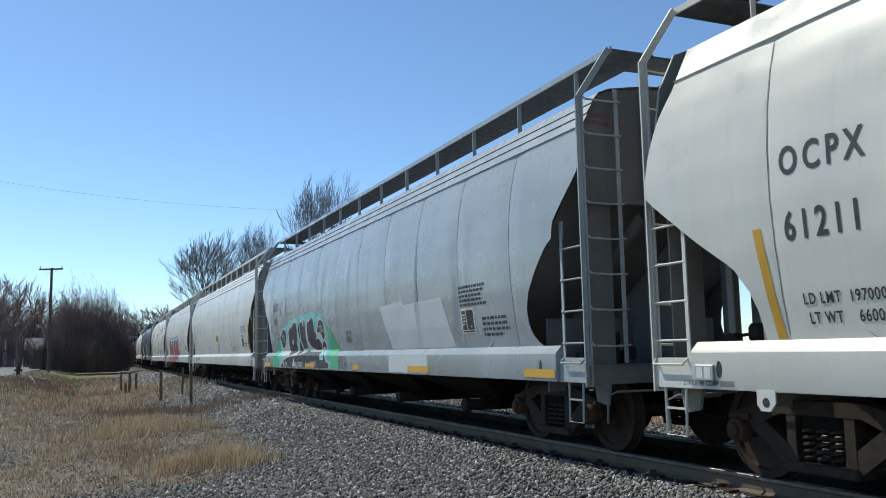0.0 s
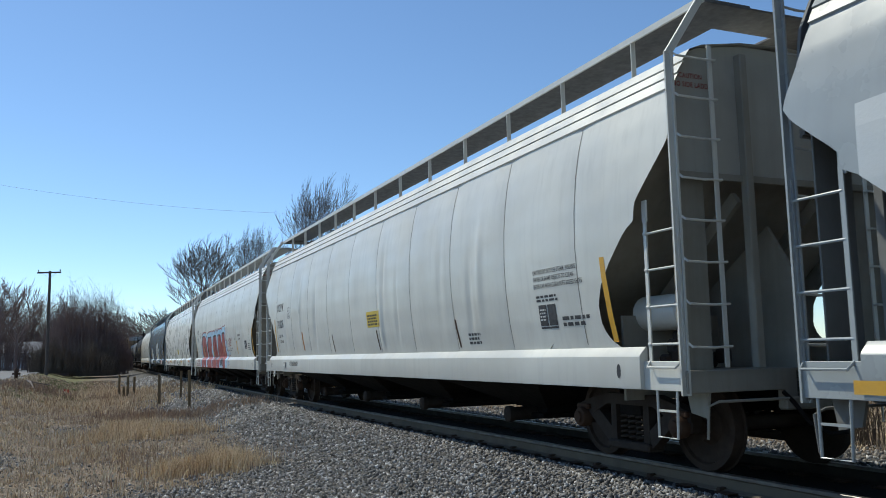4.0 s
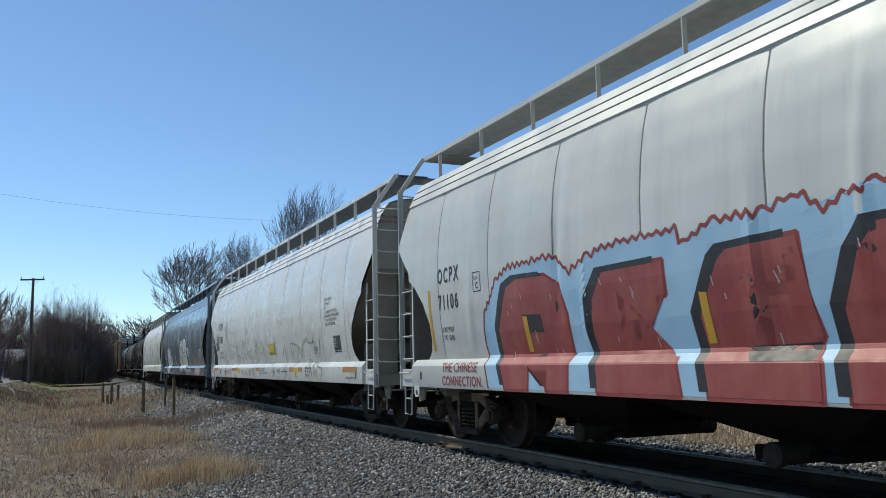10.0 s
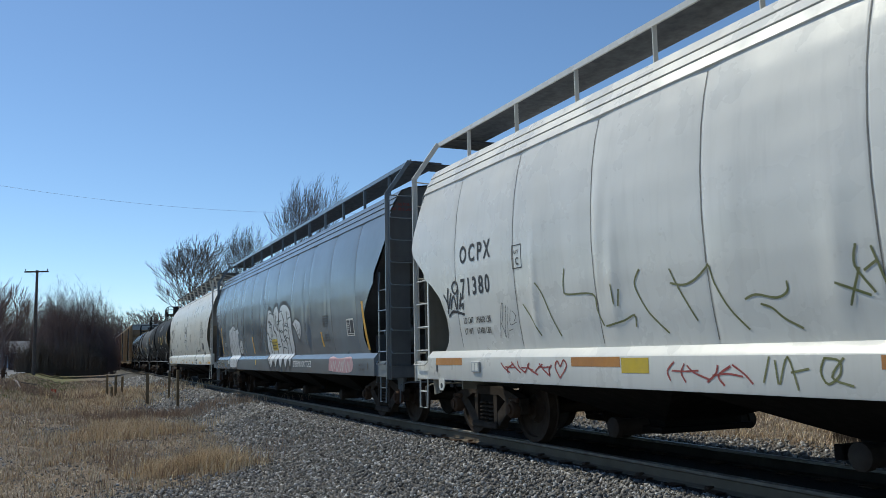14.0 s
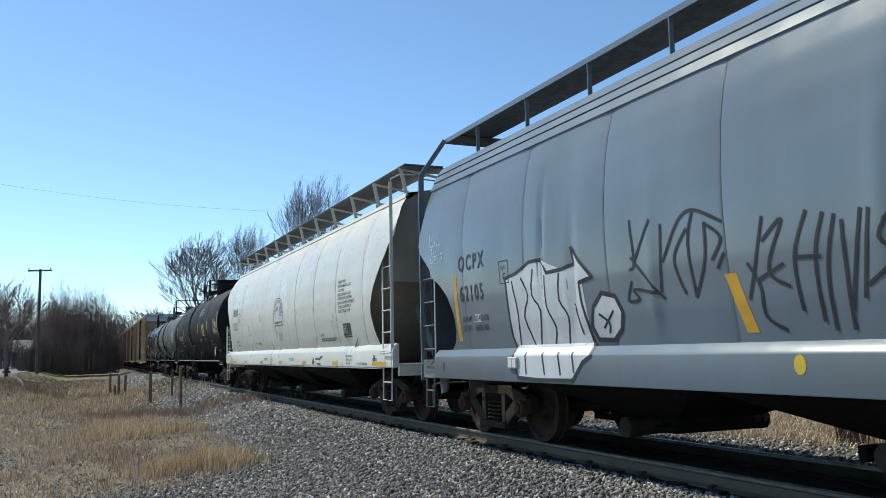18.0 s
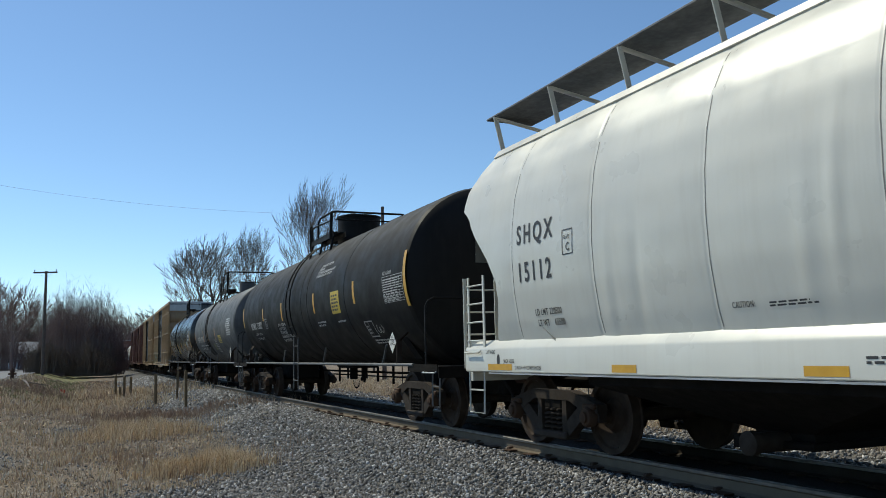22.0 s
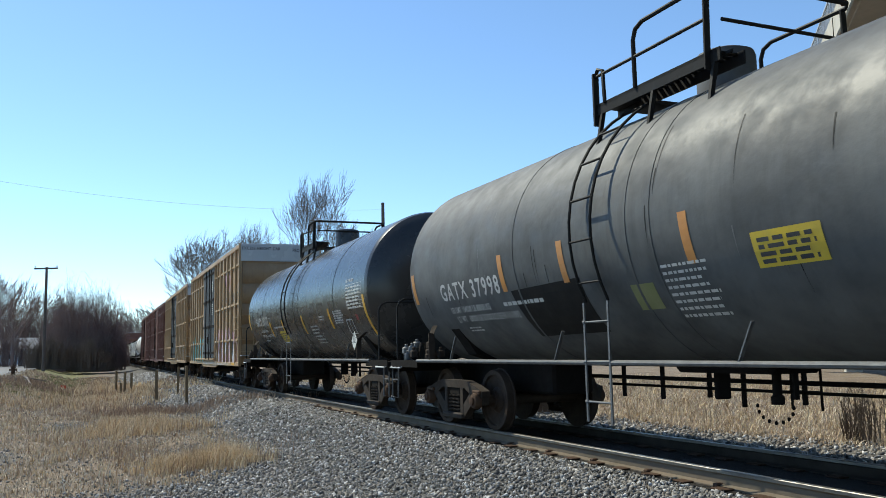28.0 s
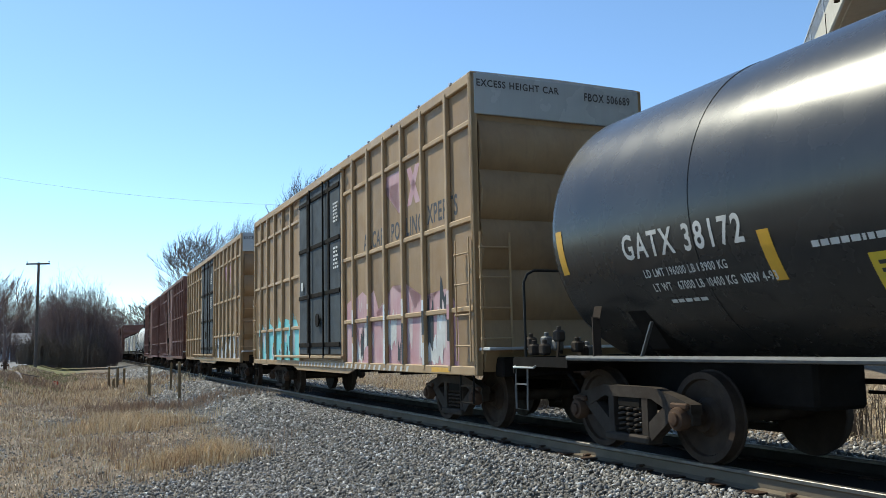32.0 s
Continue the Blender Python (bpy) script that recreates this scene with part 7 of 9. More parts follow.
BLACKS = [[(-6.24, 1.75), (-6.04, 1.86), (-5.81, 1.86), (-5.72, 1.75), (-5.86, 1.52), (-6.08, 1.39), (-6.26, 1.42), (-6.35, 1.59)],
          [(-5.36, 1.81), (-5.12, 1.89), (-4.95, 1.94), (-4.9, 1.88), (-4.69, 2.0), (-4.4, 2.0), (-4.32, 1.86), (-4.38, 1.63), (-4.57, 1.47), (-4.60, 1.33), (-4.50, 1.27), (-4.71, 1.25), (-4.96, 1.20), (-5.17, 1.17), (-5.46, 1.35), (-5.39, 1.6)],
          [(-4.16, 1.82), (-4.06, 1.97), (-3.82, 2.02), (-3.7, 1.9), (-3.61, 1.91), (-3.56, 2.04), (-3.46, 2.03), (-3.5, 1.78), (-3.46, 1.48), (-3.42, 1.37), (-3.72, 1.34), (-3.93, 1.36), (-4.0, 1.5), (-4.09, 1.57), (-4.13, 1.68)],
          [(-3.32, 1.72), (-3.28, 1.89), (-3.12, 2.0), (-2.85, 1.97), (-2.79, 2.06), (-2.63, 2.04), (-2.63, 1.89), (-2.57, 1.75), (-2.45, 1.66), (-2.5, 1.59), (-2.8, 1.55), (-2.95, 1.57), (-3.0, 1.60), (-3.09, 1.54), (-3.01, 1.47), (-2.76, 1.48),
           (-2.57, 1.54), (-2.34, 1.56), (-2.16, 1.5), (-2.06, 1.4), (-2.10, 1.34), (-2.38, 1.29), (-2.8, 1.34), (-3.14, 1.42), (-3.3, 1.55)],
          [(-2.36, 1.73), (-2.28, 1.84), (-2.15, 1.95), (-1.94, 2.0), (-1.76, 1.96), (-1.67, 1.85), (-1.65, 1.71), (-1.72, 1.58), (-1.85, 1.55), (-1.95, 1.63), (-2.1, 1.71), (-2.26, 1.71)],
          [(-1.98, 1.45), (-1.86, 1.49), (-1.73, 1.48), (-1.67, 1.37), (-1.73, 1.32), (-1.78, 1.36), (-1.9, 1.36), (-2.0, 1.33)],
          [(-4.15, 1.56), (-4.02, 1.40), (-3.95, 1.28), (-4.1, 1.22), (-4.35, 1.22)]]
BASE = [(-6.25, 0.878), (-5.9, 1.04), (-5.42, 1.12), (-4.98, 1.15), (-4.54, 1.17), (-3.91, 1.20), (-3.45, 1.30), (-2.82, 1.27), (-2.35, 1.26), (-2.1, 1.29), (-2.0, 1.07), (-1.7, 1.07), (-1.72, 1.21), (-1.61, 1.17), (-1.51, 1.04), (-1.23, 0.98), (-1.29, 0.885)]
rims = []
for blob in BLACKS:
    rims += stroke(curve(blob + blob[:1], 3), 0.13)
rims += stroke(BASE, 0.09) + [curve([(-6.5, 1.28), (-6.2, 1.42), (-5.9, 1.44), (-5.6, 1.60), (-5.45, 1.3), (-5.9, 1.1)], 4)]
decal("graffiti_outline", rims, INKWHITE, h1, S1, 0.009, "white sprayed outline")
for blob in BLACKS:
    decal("graffiti_letters", [curve(blob + blob[:1], 3)[:-1]], BLACKPAINT, h1, S1, 0.013, "black letter shapes")
decal("graffiti_letters", [BASE], BLACKPAINT, h1, S1, 0.012, "black letter shapes")
each("graffiti_letters", [curve([(-5.05, 1.52), (-4.98, 1.45), (-4.88, 1.48), (-4.86, 1.56), (-4.95, 1.60), (-5.05, 1.52)], 3)[:-1], [(-4.6, 1.14), (-4.5, 0.9), (-4.85, 0.9)]], INKWHITE, h1, S1, 0.017, "white gap in the letters")
decal("graffiti_tag", stroke(curve([(-6.05, 1.52), (-6.17, 1.66), (-6.1, 1.72), (-6.04, 1.66), (-5.98, 1.73), (-5.92, 1.66), (-6.05, 1.52)], 4), 0.03), INKWHITE, h1, S1, 0.018, "small white heart")
for word, x, z, size in (("JESTER", -5.93, 0.89, 0.12), ("2BUCKASER.", -4.55, 0.89, 0.12), ("COUPE.", -2.90, 0.91, 0.12), ("TKU", -2.10, 1.70, 0.16), ("20", -1.52, 1.60, 0.10)):
    stencil(h1, word, size, x, z, S1, INKWHITE, 0.86, 0.0, "white hand-painted word", 0.018)
for x0, x1 in ((-8.42, -7.6), (-3.4, -2.5), (0.63, 1.05), (3.82, 4.78), (7.97, 8.71)):
    each("reflective_stripe", [rect(x0, x1, 0.885, 0.985)], YELLOW, h1, SILL_HALF, 0.020)
stencil(h1, "CAUTION", 0.07, 0.0, 1.60, S1, INK, 0.8)
decal("lettering", bars(0.0, 0.42, 1.44, 1.57, 3, 2, 0.45, 0.1), INK, h1, S1, 0.006)
for i, s in enumerate(("NOTE: THIS CAR HAS FOUR", "COMPARTMENTS. THIS CAR IS", "EQUIPPED WITH 5231 PNEUMATIC", "OUTLETS. CAUTION: REMOVE BOTH", "CAPS BEFORE OPERATING OUTLETS.")):
    stencil(h1, s, 0.036, -0.45, 1.12 - i * 0.056, SILL_HALF, INK, 0.72)
decal("lettering", bars(5.95, 6.95, 1.86, 2.18, 5, 3, 0.4, 0.1) + bars(6.7, 7.5, 1.42, 1.72, 4, 8, 0.5, 0.12), INK, h1, S1, 0.006)
label_panel(h1, 5.98, 6.42, 1.52, 1.80, S1, INK, PAINT_WHITE)

# light grey hopper
h2 = HOPPERS[2]
marks(h2, "OCPX", "71326", -7.81, 2.48, 2.03, 0.21, S2, INK, 0.76)
stencil(h2, "LD LMT 218500", 0.075, -7.73, 1.77, S2, INK, 0.62)
stencil(h2, "LT WT   67500", 0.075, -7.71, 1.62, S2, INK, 0.62)
plate_box(h2, -6.53, 2.25, 0.22, 0.29, S2, INK)
stencil(h2, "ACF CENTER FLOW", 0.10, -6.36, 1.01, SILL_HALF, INK, 0.62)
for x, z1_, z0_, w, c_ in ((-8.2, 2.28, 1.37, 0.09, YELLOW), (-5.12, 1.84, 1.38, 0.10, ORANGE), (8.33, 2.22, 1.32, 0.09, YELLOW), (4.36, 1.73, 1.32, 0.06, RUST), (0.69, 1.70, 1.33, 0.05, RUST), (-2.37, 1.71, 1.33, 0.05, RUST)):
    each("reflective_stripe", [[(x, z1_), (x + w, z1_), (x + w + 0.06, z0_), (x + 0.06, z0_)]], c_, h2, S2, 0.006)
for i, s in enumerate(("CAUTION DO NOT USE STEAM, BOILING", "WATER OR SHARP OBJECTS TO CLEAN", "ENTER CAR WITH CLEAN SOFT SOLED SHOES")):
    stencil(h2, s, 0.052, 6.87, 2.16 - i * 0.085, S2, INK, 0.62)
decal("lettering", bars(6.9, 7.4, 1.83, 1.92, 2, 3, 0.4, 0.1) + bars(7.45, 8.05, 1.52, 1.66, 2, 8, 0.4, 0.12) + bars(4.8, 5.25, 1.36, 1.54, 3, 9, 0.4, 0.1), INK, h2, S2, 0.006)
label_panel(h2, 6.93, 7.33, 1.54, 1.79, S2)
decal("placard", [rect(0.22, 1.02, 1.76, 2.06)], PLACARD, h2, S2, 0.006, "pale yellow placard")
decal("lettering", bars(0.28, 0.96, 1.80, 2.02, 4, 5, 0.4, 0.12), INK, h2, S2, 0.009)
routing_box(h2, -7.0, 0.96)
tow_plate(h2, -8.35)

# grey hopper with the big red letters
h3 = HOPPERS[3]
rj = random.Random(12)
crest = [(-5.84, 0.88), (-6.0, 1.44), (-5.95, 1.83), (-5.57, 2.23), (-5.23, 2.39), (-4.14, 2.41), (-3.8, 2.19), (-3.47, 2.32), (-2.83, 2.40), (-2.18, 2.39), (-1.99, 2.41), (-1.93, 2.24), (-1.51, 2.40), (-0.96, 2.37), (-0.55, 2.46), (-0.33, 2.31), (0.09, 2.41),
         (0.46, 2.40), (0.88, 2.43), (0.96, 2.32), (1.26, 2.48), (1.47, 2.46), (1.91, 2.50), (2.02, 2.40), (1.98, 2.17), (2.02, 1.98)]
edge = crest[:3]
for (a, b), (c_, d_) in zip(crest[2:], crest[3:]):
    n = max(2, int(math.hypot(c_ - a, d_ - b) / 0.06))
    edge += [(a + (c_ - a) * i / n, b + (d_ - b) * i / n + (0.03 if i % 2 else -0.02) + rj.uniform(-0.018, 0.018)) for i in range(1, n + 1)]
right = [(1.97, 1.90), (2.12, 1.95), (2.20, 1.88), (2.03, 1.74), (2.01, 1.66), (2.12, 1.66), (2.16, 1.52), (2.38, 1.50), (2.36, 1.36), (2.2, 1.30), (2.55, 1.22), (2.44, 1.08), (2.5, 0.875)]
decal("graffiti_field", [edge + right], SKYPAINT, h3, S3, 0.005, "sky blue spray paint field")
decal("graffiti_outline", stroke(curve(edge + right, 2), 0.035), MAROON, h3, S3, 0.010, "wavy dark red outline")
REDS = ([(-5.39, 0.88), (-5.55, 1.3), (-5.56, 1.62), (-5.27, 2.14), (-5.0, 2.22), (-4.34, 2.2), (-4.07, 2.06), (-3.94, 1.73), (-3.92, 1.3), (-3.95, 0.88), (-4.39, 0.88), (-4.37, 1.16), (-4.8, 1.16), (-4.83, 0.88)],
        [(-3.36, 0.88), (-3.38, 1.16), (-3.46, 1.49), (-3.44, 1.82), (-3.19, 2.12), (-2.22, 2.13), (-2.22, 1.82), (-2.85, 1.79), (-3.01, 1.54), (-2.89, 1.37), (-2.77, 1.2), (-2.12, 1.2), (-2.06, 0.88)],
        [(-1.68, 0.88), (-1.74, 1.27), (-1.78, 1.58), (-1.48, 2.05), (-1.37, 2.13), (-0.61, 2.15), (-0.59, 1.79), (-1.18, 1.76), (-1.34, 1.62), (-0.57, 1.63), (-0.5, 1.36), (-1.27, 1.30), (-1.19, 1.18), (-0.48, 1.16), (-0.48, 0.88)],
        [(-0.21, 0.88), (-0.23, 1.23), (-0.26, 1.55), (-0.08, 1.94), (0.11, 2.14), (0.61, 2.15), (0.72, 1.79), (0.84, 1.6), (1.17, 2.18), (1.77, 2.2), (1.79, 1.79), (1.83, 1.42), (1.86, 0.88), (1.35, 0.88), (1.28, 1.28), (1.30, 1.46), (1.15, 1.15),
         (0.95, 1.12), (0.7, 1.14), (0.55, 1.26), (0.38, 1.52), (0.19, 1.28), (0.31, 0.88)])
for shape in REDS:
    decal("graffiti_outline", stroke(shape + shape[:1], 0.075), MAROON, h3, S3, 0.009, "dull red letter edge")
    decal("graffiti_shadow", [[(a - 0.13, max(b * 1.015 + 0.03, 0.88)) for a, b in shape]], BLACKPAINT, h3, S3, 0.012, "black letter shadow")
for shape in REDS:
    decal("graffiti_letters", [shape], REDPAINT, h3, S3, 0.016, "large dull red letter")
each("graffiti_letters", [[(-4.93, 1.78), (-4.49, 1.76), (-4.46, 1.55), (-4.81, 1.56)], [(-1.3, 1.30), (-0.52, 1.32), (-0.54, 1.18), (-1.2, 1.18)], [(0.6, 1.26), (1.2, 1.22), (1.05, 0.95), (0.72, 0.95)]], BLACKPAINT, h3, S3, 0.020, "black gap in the letter")
each("reflective_stripe", [[(-4.91, 1.76), (-4.81, 1.75), (-4.77, 1.32), (-4.87, 1.32)], [(-1.76, 1.8), (-1.66, 1.79), (-1.63, 1.34), (-1.73, 1.34)], [(1.39, 1.85), (1.48, 1.84), (1.49, 1.39), (1.40, 1.39)]], YELLOW, h3, S3, 0.024, "yellow reflective stripe")
FLECKS = random.Random(5)
for i in range(46):
    x = FLECKS.uniform(-5.3, 1.8)
    z = FLECKS.uniform(1.3, 2.1)
    if any(min(a for a, b in r_) + 0.15 < x < max(a for a, b in r_) - 0.2 for r_ in REDS):
        decal("chipped_paint", stroke([(x, z), (x + FLECKS.uniform(0.01, 0.05), z - FLECKS.uniform(0.03, 0.10))], 0.012), PALEPINK, h3, S3, 0.021)
decal("graffiti_tag", stroke(curve([(2.62, 1.72), (2.72, 2.0), (2.8, 1.74), (2.95, 1.9), (2.88, 1.76), (3.0, 1.78), (3.05, 2.0), (3.08, 1.8), (3.2, 1.98), (3.25, 1.8), (3.12, 1.82), (3.4, 1.95), (3.3, 1.78), (3.48, 2.0)], 4), 0.022) + stroke(curve([(2.6, 1.68), (2.95, 1.70), (3.3, 1.72)], 3), 0.022), MAROON, h3, S3, 0.008, "dark red scrawled tag")
drop = [(2.72, 1.55), (2.82, 1.42), (2.78, 1.33), (2.68, 1.36), (2.66, 1.48)]
decal("graffiti_drop", [curve(drop + drop[:1], 4)[:-1]], SKYPAINT, h3, S3, 0.006)
decal("graffiti_outline", stroke(curve(drop + drop[:1], 4), 0.022), MAROON, h3, S3, 0.010)
drop = [(2.75, 1.08), (3.0, 1.10), (3.02, 0.97), (2.88, 0.98), (2.72, 1.12)]
decal("graffiti_drop", [curve(drop + drop[:1], 4)[:-1]], SKYPAINT, h3, S3, 0.006)
decal("graffiti_outline", stroke(curve(drop + drop[:1], 4), 0.022), MAROON, h3, S3, 0.010)
marks(h3, "OCPX", "71106", -7.40, 2.38, 1.99, 0.21, S3, INK, 0.74)
stencil(h3, "LD LMT 197600", 0.07, -7.38, 1.66, S3, INK, 0.6)
stencil(h3, "LT WT   65400", 0.07, -7.38, 1.54, S3, INK, 0.6)
plate_box(h3, -6.20, 2.16, 0.22, 0.27, S3, INK)
for i, s in enumerate(("THE CHINESE", "CONNECTION.")):
    stencil(h3, s, 0.13, -7.3, 1.08 - 0.19 * i, SILL_HALF, MAROON, 0.9, 0.0, "red hand-painted words")
for i, s in enumerate(("CLOSE DUST CAPS AND ROOF", "HATCHES BEFORE CAR MOVES")):
    stencil(h3, s, 0.045, 2.95, 1.57 - i * 0.085, S3, INK, 0.62)
stencil(h3, "LINING HEMPEL 3548", 0.06, 4.87, 2.0, S3, INK, 0.66)
stencil(h3, "7-2013 MRH", 0.06, 5.0, 1.88, S3, INK, 0.66)
each("reflective_stripe", [[(4.55, 1.85), (4.66, 1.85), (4.72, 1.38), (4.61, 1.38)], [(7.80, 2.2), (7.89, 2.2), (7.96, 1.32), (7.87, 1.32)], [(-7.75, 2.30), (-7.66, 2.30), (-7.66, 1.39), (-7.75, 1.39)]], YELLOW, h3, S3, 0.006)
label_panel(h3, 6.25, 6.66, 1.58, 1.82, S3)
decal("lettering", bars(6.9, 7.4, 1.5, 1.75, 4, 8, 0.5, 0.1) + bars(4.1, 4.5, 1.9, 1.94, 1, 2, 0.2, 0.06), INK, h3, S3, 0.006)
tow_plate(h3, -8.3)

# white hopper with scrawls
h4 = HOPPERS[4]
marks(h4, "OCPX", "71380", -7.48, 2.49, 2.03, 0.235, S4, INK, 0.84)
stencil(h4, "LD LMT  195600 LBS", 0.080, -7.48, 1.64, S4, INK, 0.72)
stencil(h4, "LT WT    67400 LBS", 0.080, -7.49, 1.49, S4, INK, 0.72)
plate_box(h4, -5.94, 2.26, 0.24, 0.30, S4, INK)
decal("placard", [rect(0.80, 1.62, 1.50, 1.80)], PLACARD, h4, S4, 0.006, "yellow placard")
decal("lettering", bars(0.85, 1.58, 1.50, 1.58, 1, 5, 0.2, 0.1), OLIVEPAINT, h4, S4, 0.009)
for x0, x1, c_ in ((3.33, 3.75, ORANGE), (4.2, 4.6, ORANGE), (-0.77, -0.33, ORANGE), (-4.68, -3.78, ORANGE), (-8.4, -7.5, ORANGE), (7.8, 8.7, ORANGE)):
    each("reflective_stripe", [rect(x0, x1, 1.06, 1.16)], c_, h4, SILL_HALF, 0.005)
each("repaint_patch", [rect(3.78, 4.17, 1.00, 1.15), rect(-3.76, -3.32, 1.00, 1.15)], PLACARD, h4, SILL_HALF, 0.005)
OLIVES = [[(3.44, 1.38), (3.36, 1.63), (3.34, 1.71), (3.45, 1.75), (4.05, 1.66), (4.01, 1.6)], [(4.05, 1.66), (4.23, 1.58), (4.29, 1.39)], [(4.31, 1.37), (4.39, 1.63), (4.6, 1.71), (4.82, 1.77)], [(4.61, 1.74), (4.68, 1.8), (4.8, 1.79), (4.86, 1.76)],
          [(4.82, 1.77), (4.95, 1.83), (5.01, 1.79), (5.0, 1.73), (5.37, 1.7)], [(5.37, 1.7), (5.48, 1.81), (5.59, 1.89)], [(5.39, 1.71), (5.52, 1.74), (5.56, 1.7), (5.51, 1.61)], [(2.4, 1.47), (2.51, 1.62), (2.69, 1.72)], [(5.98, 1.77), (6.0, 1.66), (5.97, 1.55)]]
OLIVES_LOW = [[(4.01, 1.6), (3.88, 1.38), (3.78, 1.27), (3.6, 1.29)], [(3.81, 1.24), (3.96, 1.05), (3.95, 0.92)], [(3.96, 1.0), (4.18, 0.9)], [(2.2, 0.89), (2.25, 1.15)], [(2.73, 1.04), (2.8, 1.13), (3.03, 0.88)], [(2.79, 1.25), (3.06, 1.12)], [(3.3, 1.03), (3.34, 0.89)],
              [(4.92, 1.34), (5.03, 1.32), (4.98, 1.22), (4.91, 1.16), (4.88, 1.09)], [(5.14, 1.25), (5.25, 1.17)], [(5.41, 1.29), (5.6, 1.15), (5.56, 1.3)], [(5.28, 1.06), (5.35, 1.15), (5.44, 1.03), (5.48, 0.94)], [(5.76, 1.25), (5.91, 1.18), (6.25, 1.14), (6.24, 0.97)], [(5.65, 0.93), (5.66, 1.01), (5.75, 1.09), (5.93, 0.94)]]
for hook in OLIVES + OLIVES_LOW:
    decal("graffiti_tag", stroke(curve(hook, 4), 0.024), OLIVEPAINT, h4, S4, 0.010, "olive green scrawl")
for i, line in enumerate(("EXW 10-8 H 3-10", "EW   8-0 H15-1", "CU FT 6200")):
    stencil(h4, line, 0.055, 4.88, 1.12 - 0.085 * i, SILL_HALF, INK, 0.74)
for i, line in enumerate(("EXTERIOR PAINT", "SHW INDUSTRIAL", "MCP 8-97")):
    stencil(h4, line, 0.04, 5.46, 1.57 - 0.06 * i, S4, INK, 0.7)
HOOKS = [[(-5.76, 1.81), (-5.59, 1.64), (-5.41, 1.42)], [(-5.38, 2.04), (-5.26, 1.90), (-5.13, 1.64), (-4.98, 1.40)], [(-4.75, 2.15), (-4.80, 1.92), (-4.72, 1.86), (-4.25, 1.83), (-4.20, 1.66), (-4.12, 1.49)],
         [(-4.08, 1.48), (-3.77, 1.52), (-3.57, 1.57), (-3.57, 1.46)], [(-3.87, 1.90), (-3.86, 1.70)], [(-3.76, 1.84), (-3.80, 1.68)], [(-3.40, 2.01), (-3.49, 1.90), (-3.47, 1.79), (-3.33, 1.58), (-3.09, 1.38)], [(-2.95, 1.97), (-2.87, 1.81), (-2.67, 1.48)]]
HOOKS_MORE = [[(-2.96, 1.84), (-2.77, 1.81), (-2.59, 1.86), (-2.43, 1.96)], [(-2.42, 1.95), (-2.38, 1.79), (-2.24, 1.56), (-2.06, 1.38)], [(-2.04, 1.63), (-1.92, 1.66), (-1.71, 1.62), (-1.59, 1.66), (-1.58, 1.74)], [(-1.88, 1.58), (-1.77, 1.54), (-1.66, 1.45), (-1.50, 1.37)],
              [(-0.91, 1.95), (-0.94, 1.80), (-0.81, 1.60)], [(-0.79, 1.92), (-0.70, 1.61)], [(-1.12, 1.69), (-0.85, 1.58)], [(-0.91, 1.78), (-1.02, 1.52)], [(-0.87, 1.76), (-0.76, 1.82)], [(-0.6, 1.9), (-0.55, 1.6), (-0.3, 1.55), (-0.28, 1.8)], [(-0.1, 1.85), (0.05, 1.5), (0.2, 1.8), (0.35, 1.5)]]
SILL_HOOKS = [[(-1.79, 1.15), (-1.86, 0.95)], [(-1.73, 1.12), (-1.71, 0.94)], [(-1.69, 0.94), (-1.60, 1.15), (-1.51, 0.90)], [(-1.57, 1.03), (-1.40, 1.06)], [(-1.25, 1.14), (-1.29, 1.04), (-1.23, 0.95), (-1.12, 1.02), (-1.12, 1.12), (-1.25, 1.14)], [(-1.08, 1.14), (-1.19, 1.0), (-1.01, 0.94)]]
for hook in HOOKS + HOOKS_MORE:
    decal("graffiti_tag", stroke(curve(hook, 4), 0.020), OLIVEPAINT, h4, S4, 0.008, "olive spray hook")
for hook in SILL_HOOKS:
    decal("graffiti_tag", stroke(curve(hook, 4), 0.018), OLIVEPAINT, h4, SILL_HALF, 0.008, "olive spray hook")


for x0, x1, z0, z1, n, seed in ((-6.28, -5.05, 0.93, 1.12, 9, 17), (-3.07, -2.0, 0.90, 1.12, 6, 18)):
    for o in spikes(x0, x1, z0, z1, n, seed, 0.020):
        decal("graffiti_tag", o, REDPAINT, h4, SILL_HALF, 0.008, "red hand-drawn scribble")
decal("graffiti_tag", stroke(curve([(-4.92, 0.93), (-5.02, 1.05), (-4.97, 1.12), (-4.91, 1.06), (-4.84, 1.13), (-4.78, 1.06), (-4.92, 0.93)], 4), 0.02), REDPAINT, h4, SILL_HALF, 0.008, "small red heart")
TAG = [[(-8.05, 2.08), (-7.94, 1.95), (-7.96, 1.81)], [(-7.9, 2.17), (-7.94, 1.95)], [(-7.81, 2.09), (-7.91, 1.88)], [(-7.93, 1.76), (-7.78, 1.83), (-7.44, 1.77)], [(-7.85, 1.87), (-7.74, 2.05), (-7.68, 1.86)], [(-7.58, 2.13), (-7.65, 1.87)], [(-7.49, 2.07), (-7.58, 1.86)],
       [(-7.42, 2.01), (-7.51, 1.99), (-7.53, 1.9), (-7.44, 1.92), (-7.47, 1.85)], [(-7.77, 2.19), (-7.71, 2.24), (-7.62, 2.23), (-7.59, 2.15), (-7.67, 2.08), (-7.75, 2.12), (-7.77, 2.19)]]
for pts in TAG:
    decal("graffiti_tag", stroke(curve(pts, 4), 0.034), BLACKPAINT, h4, S4, 0.010, "black marker stroke")
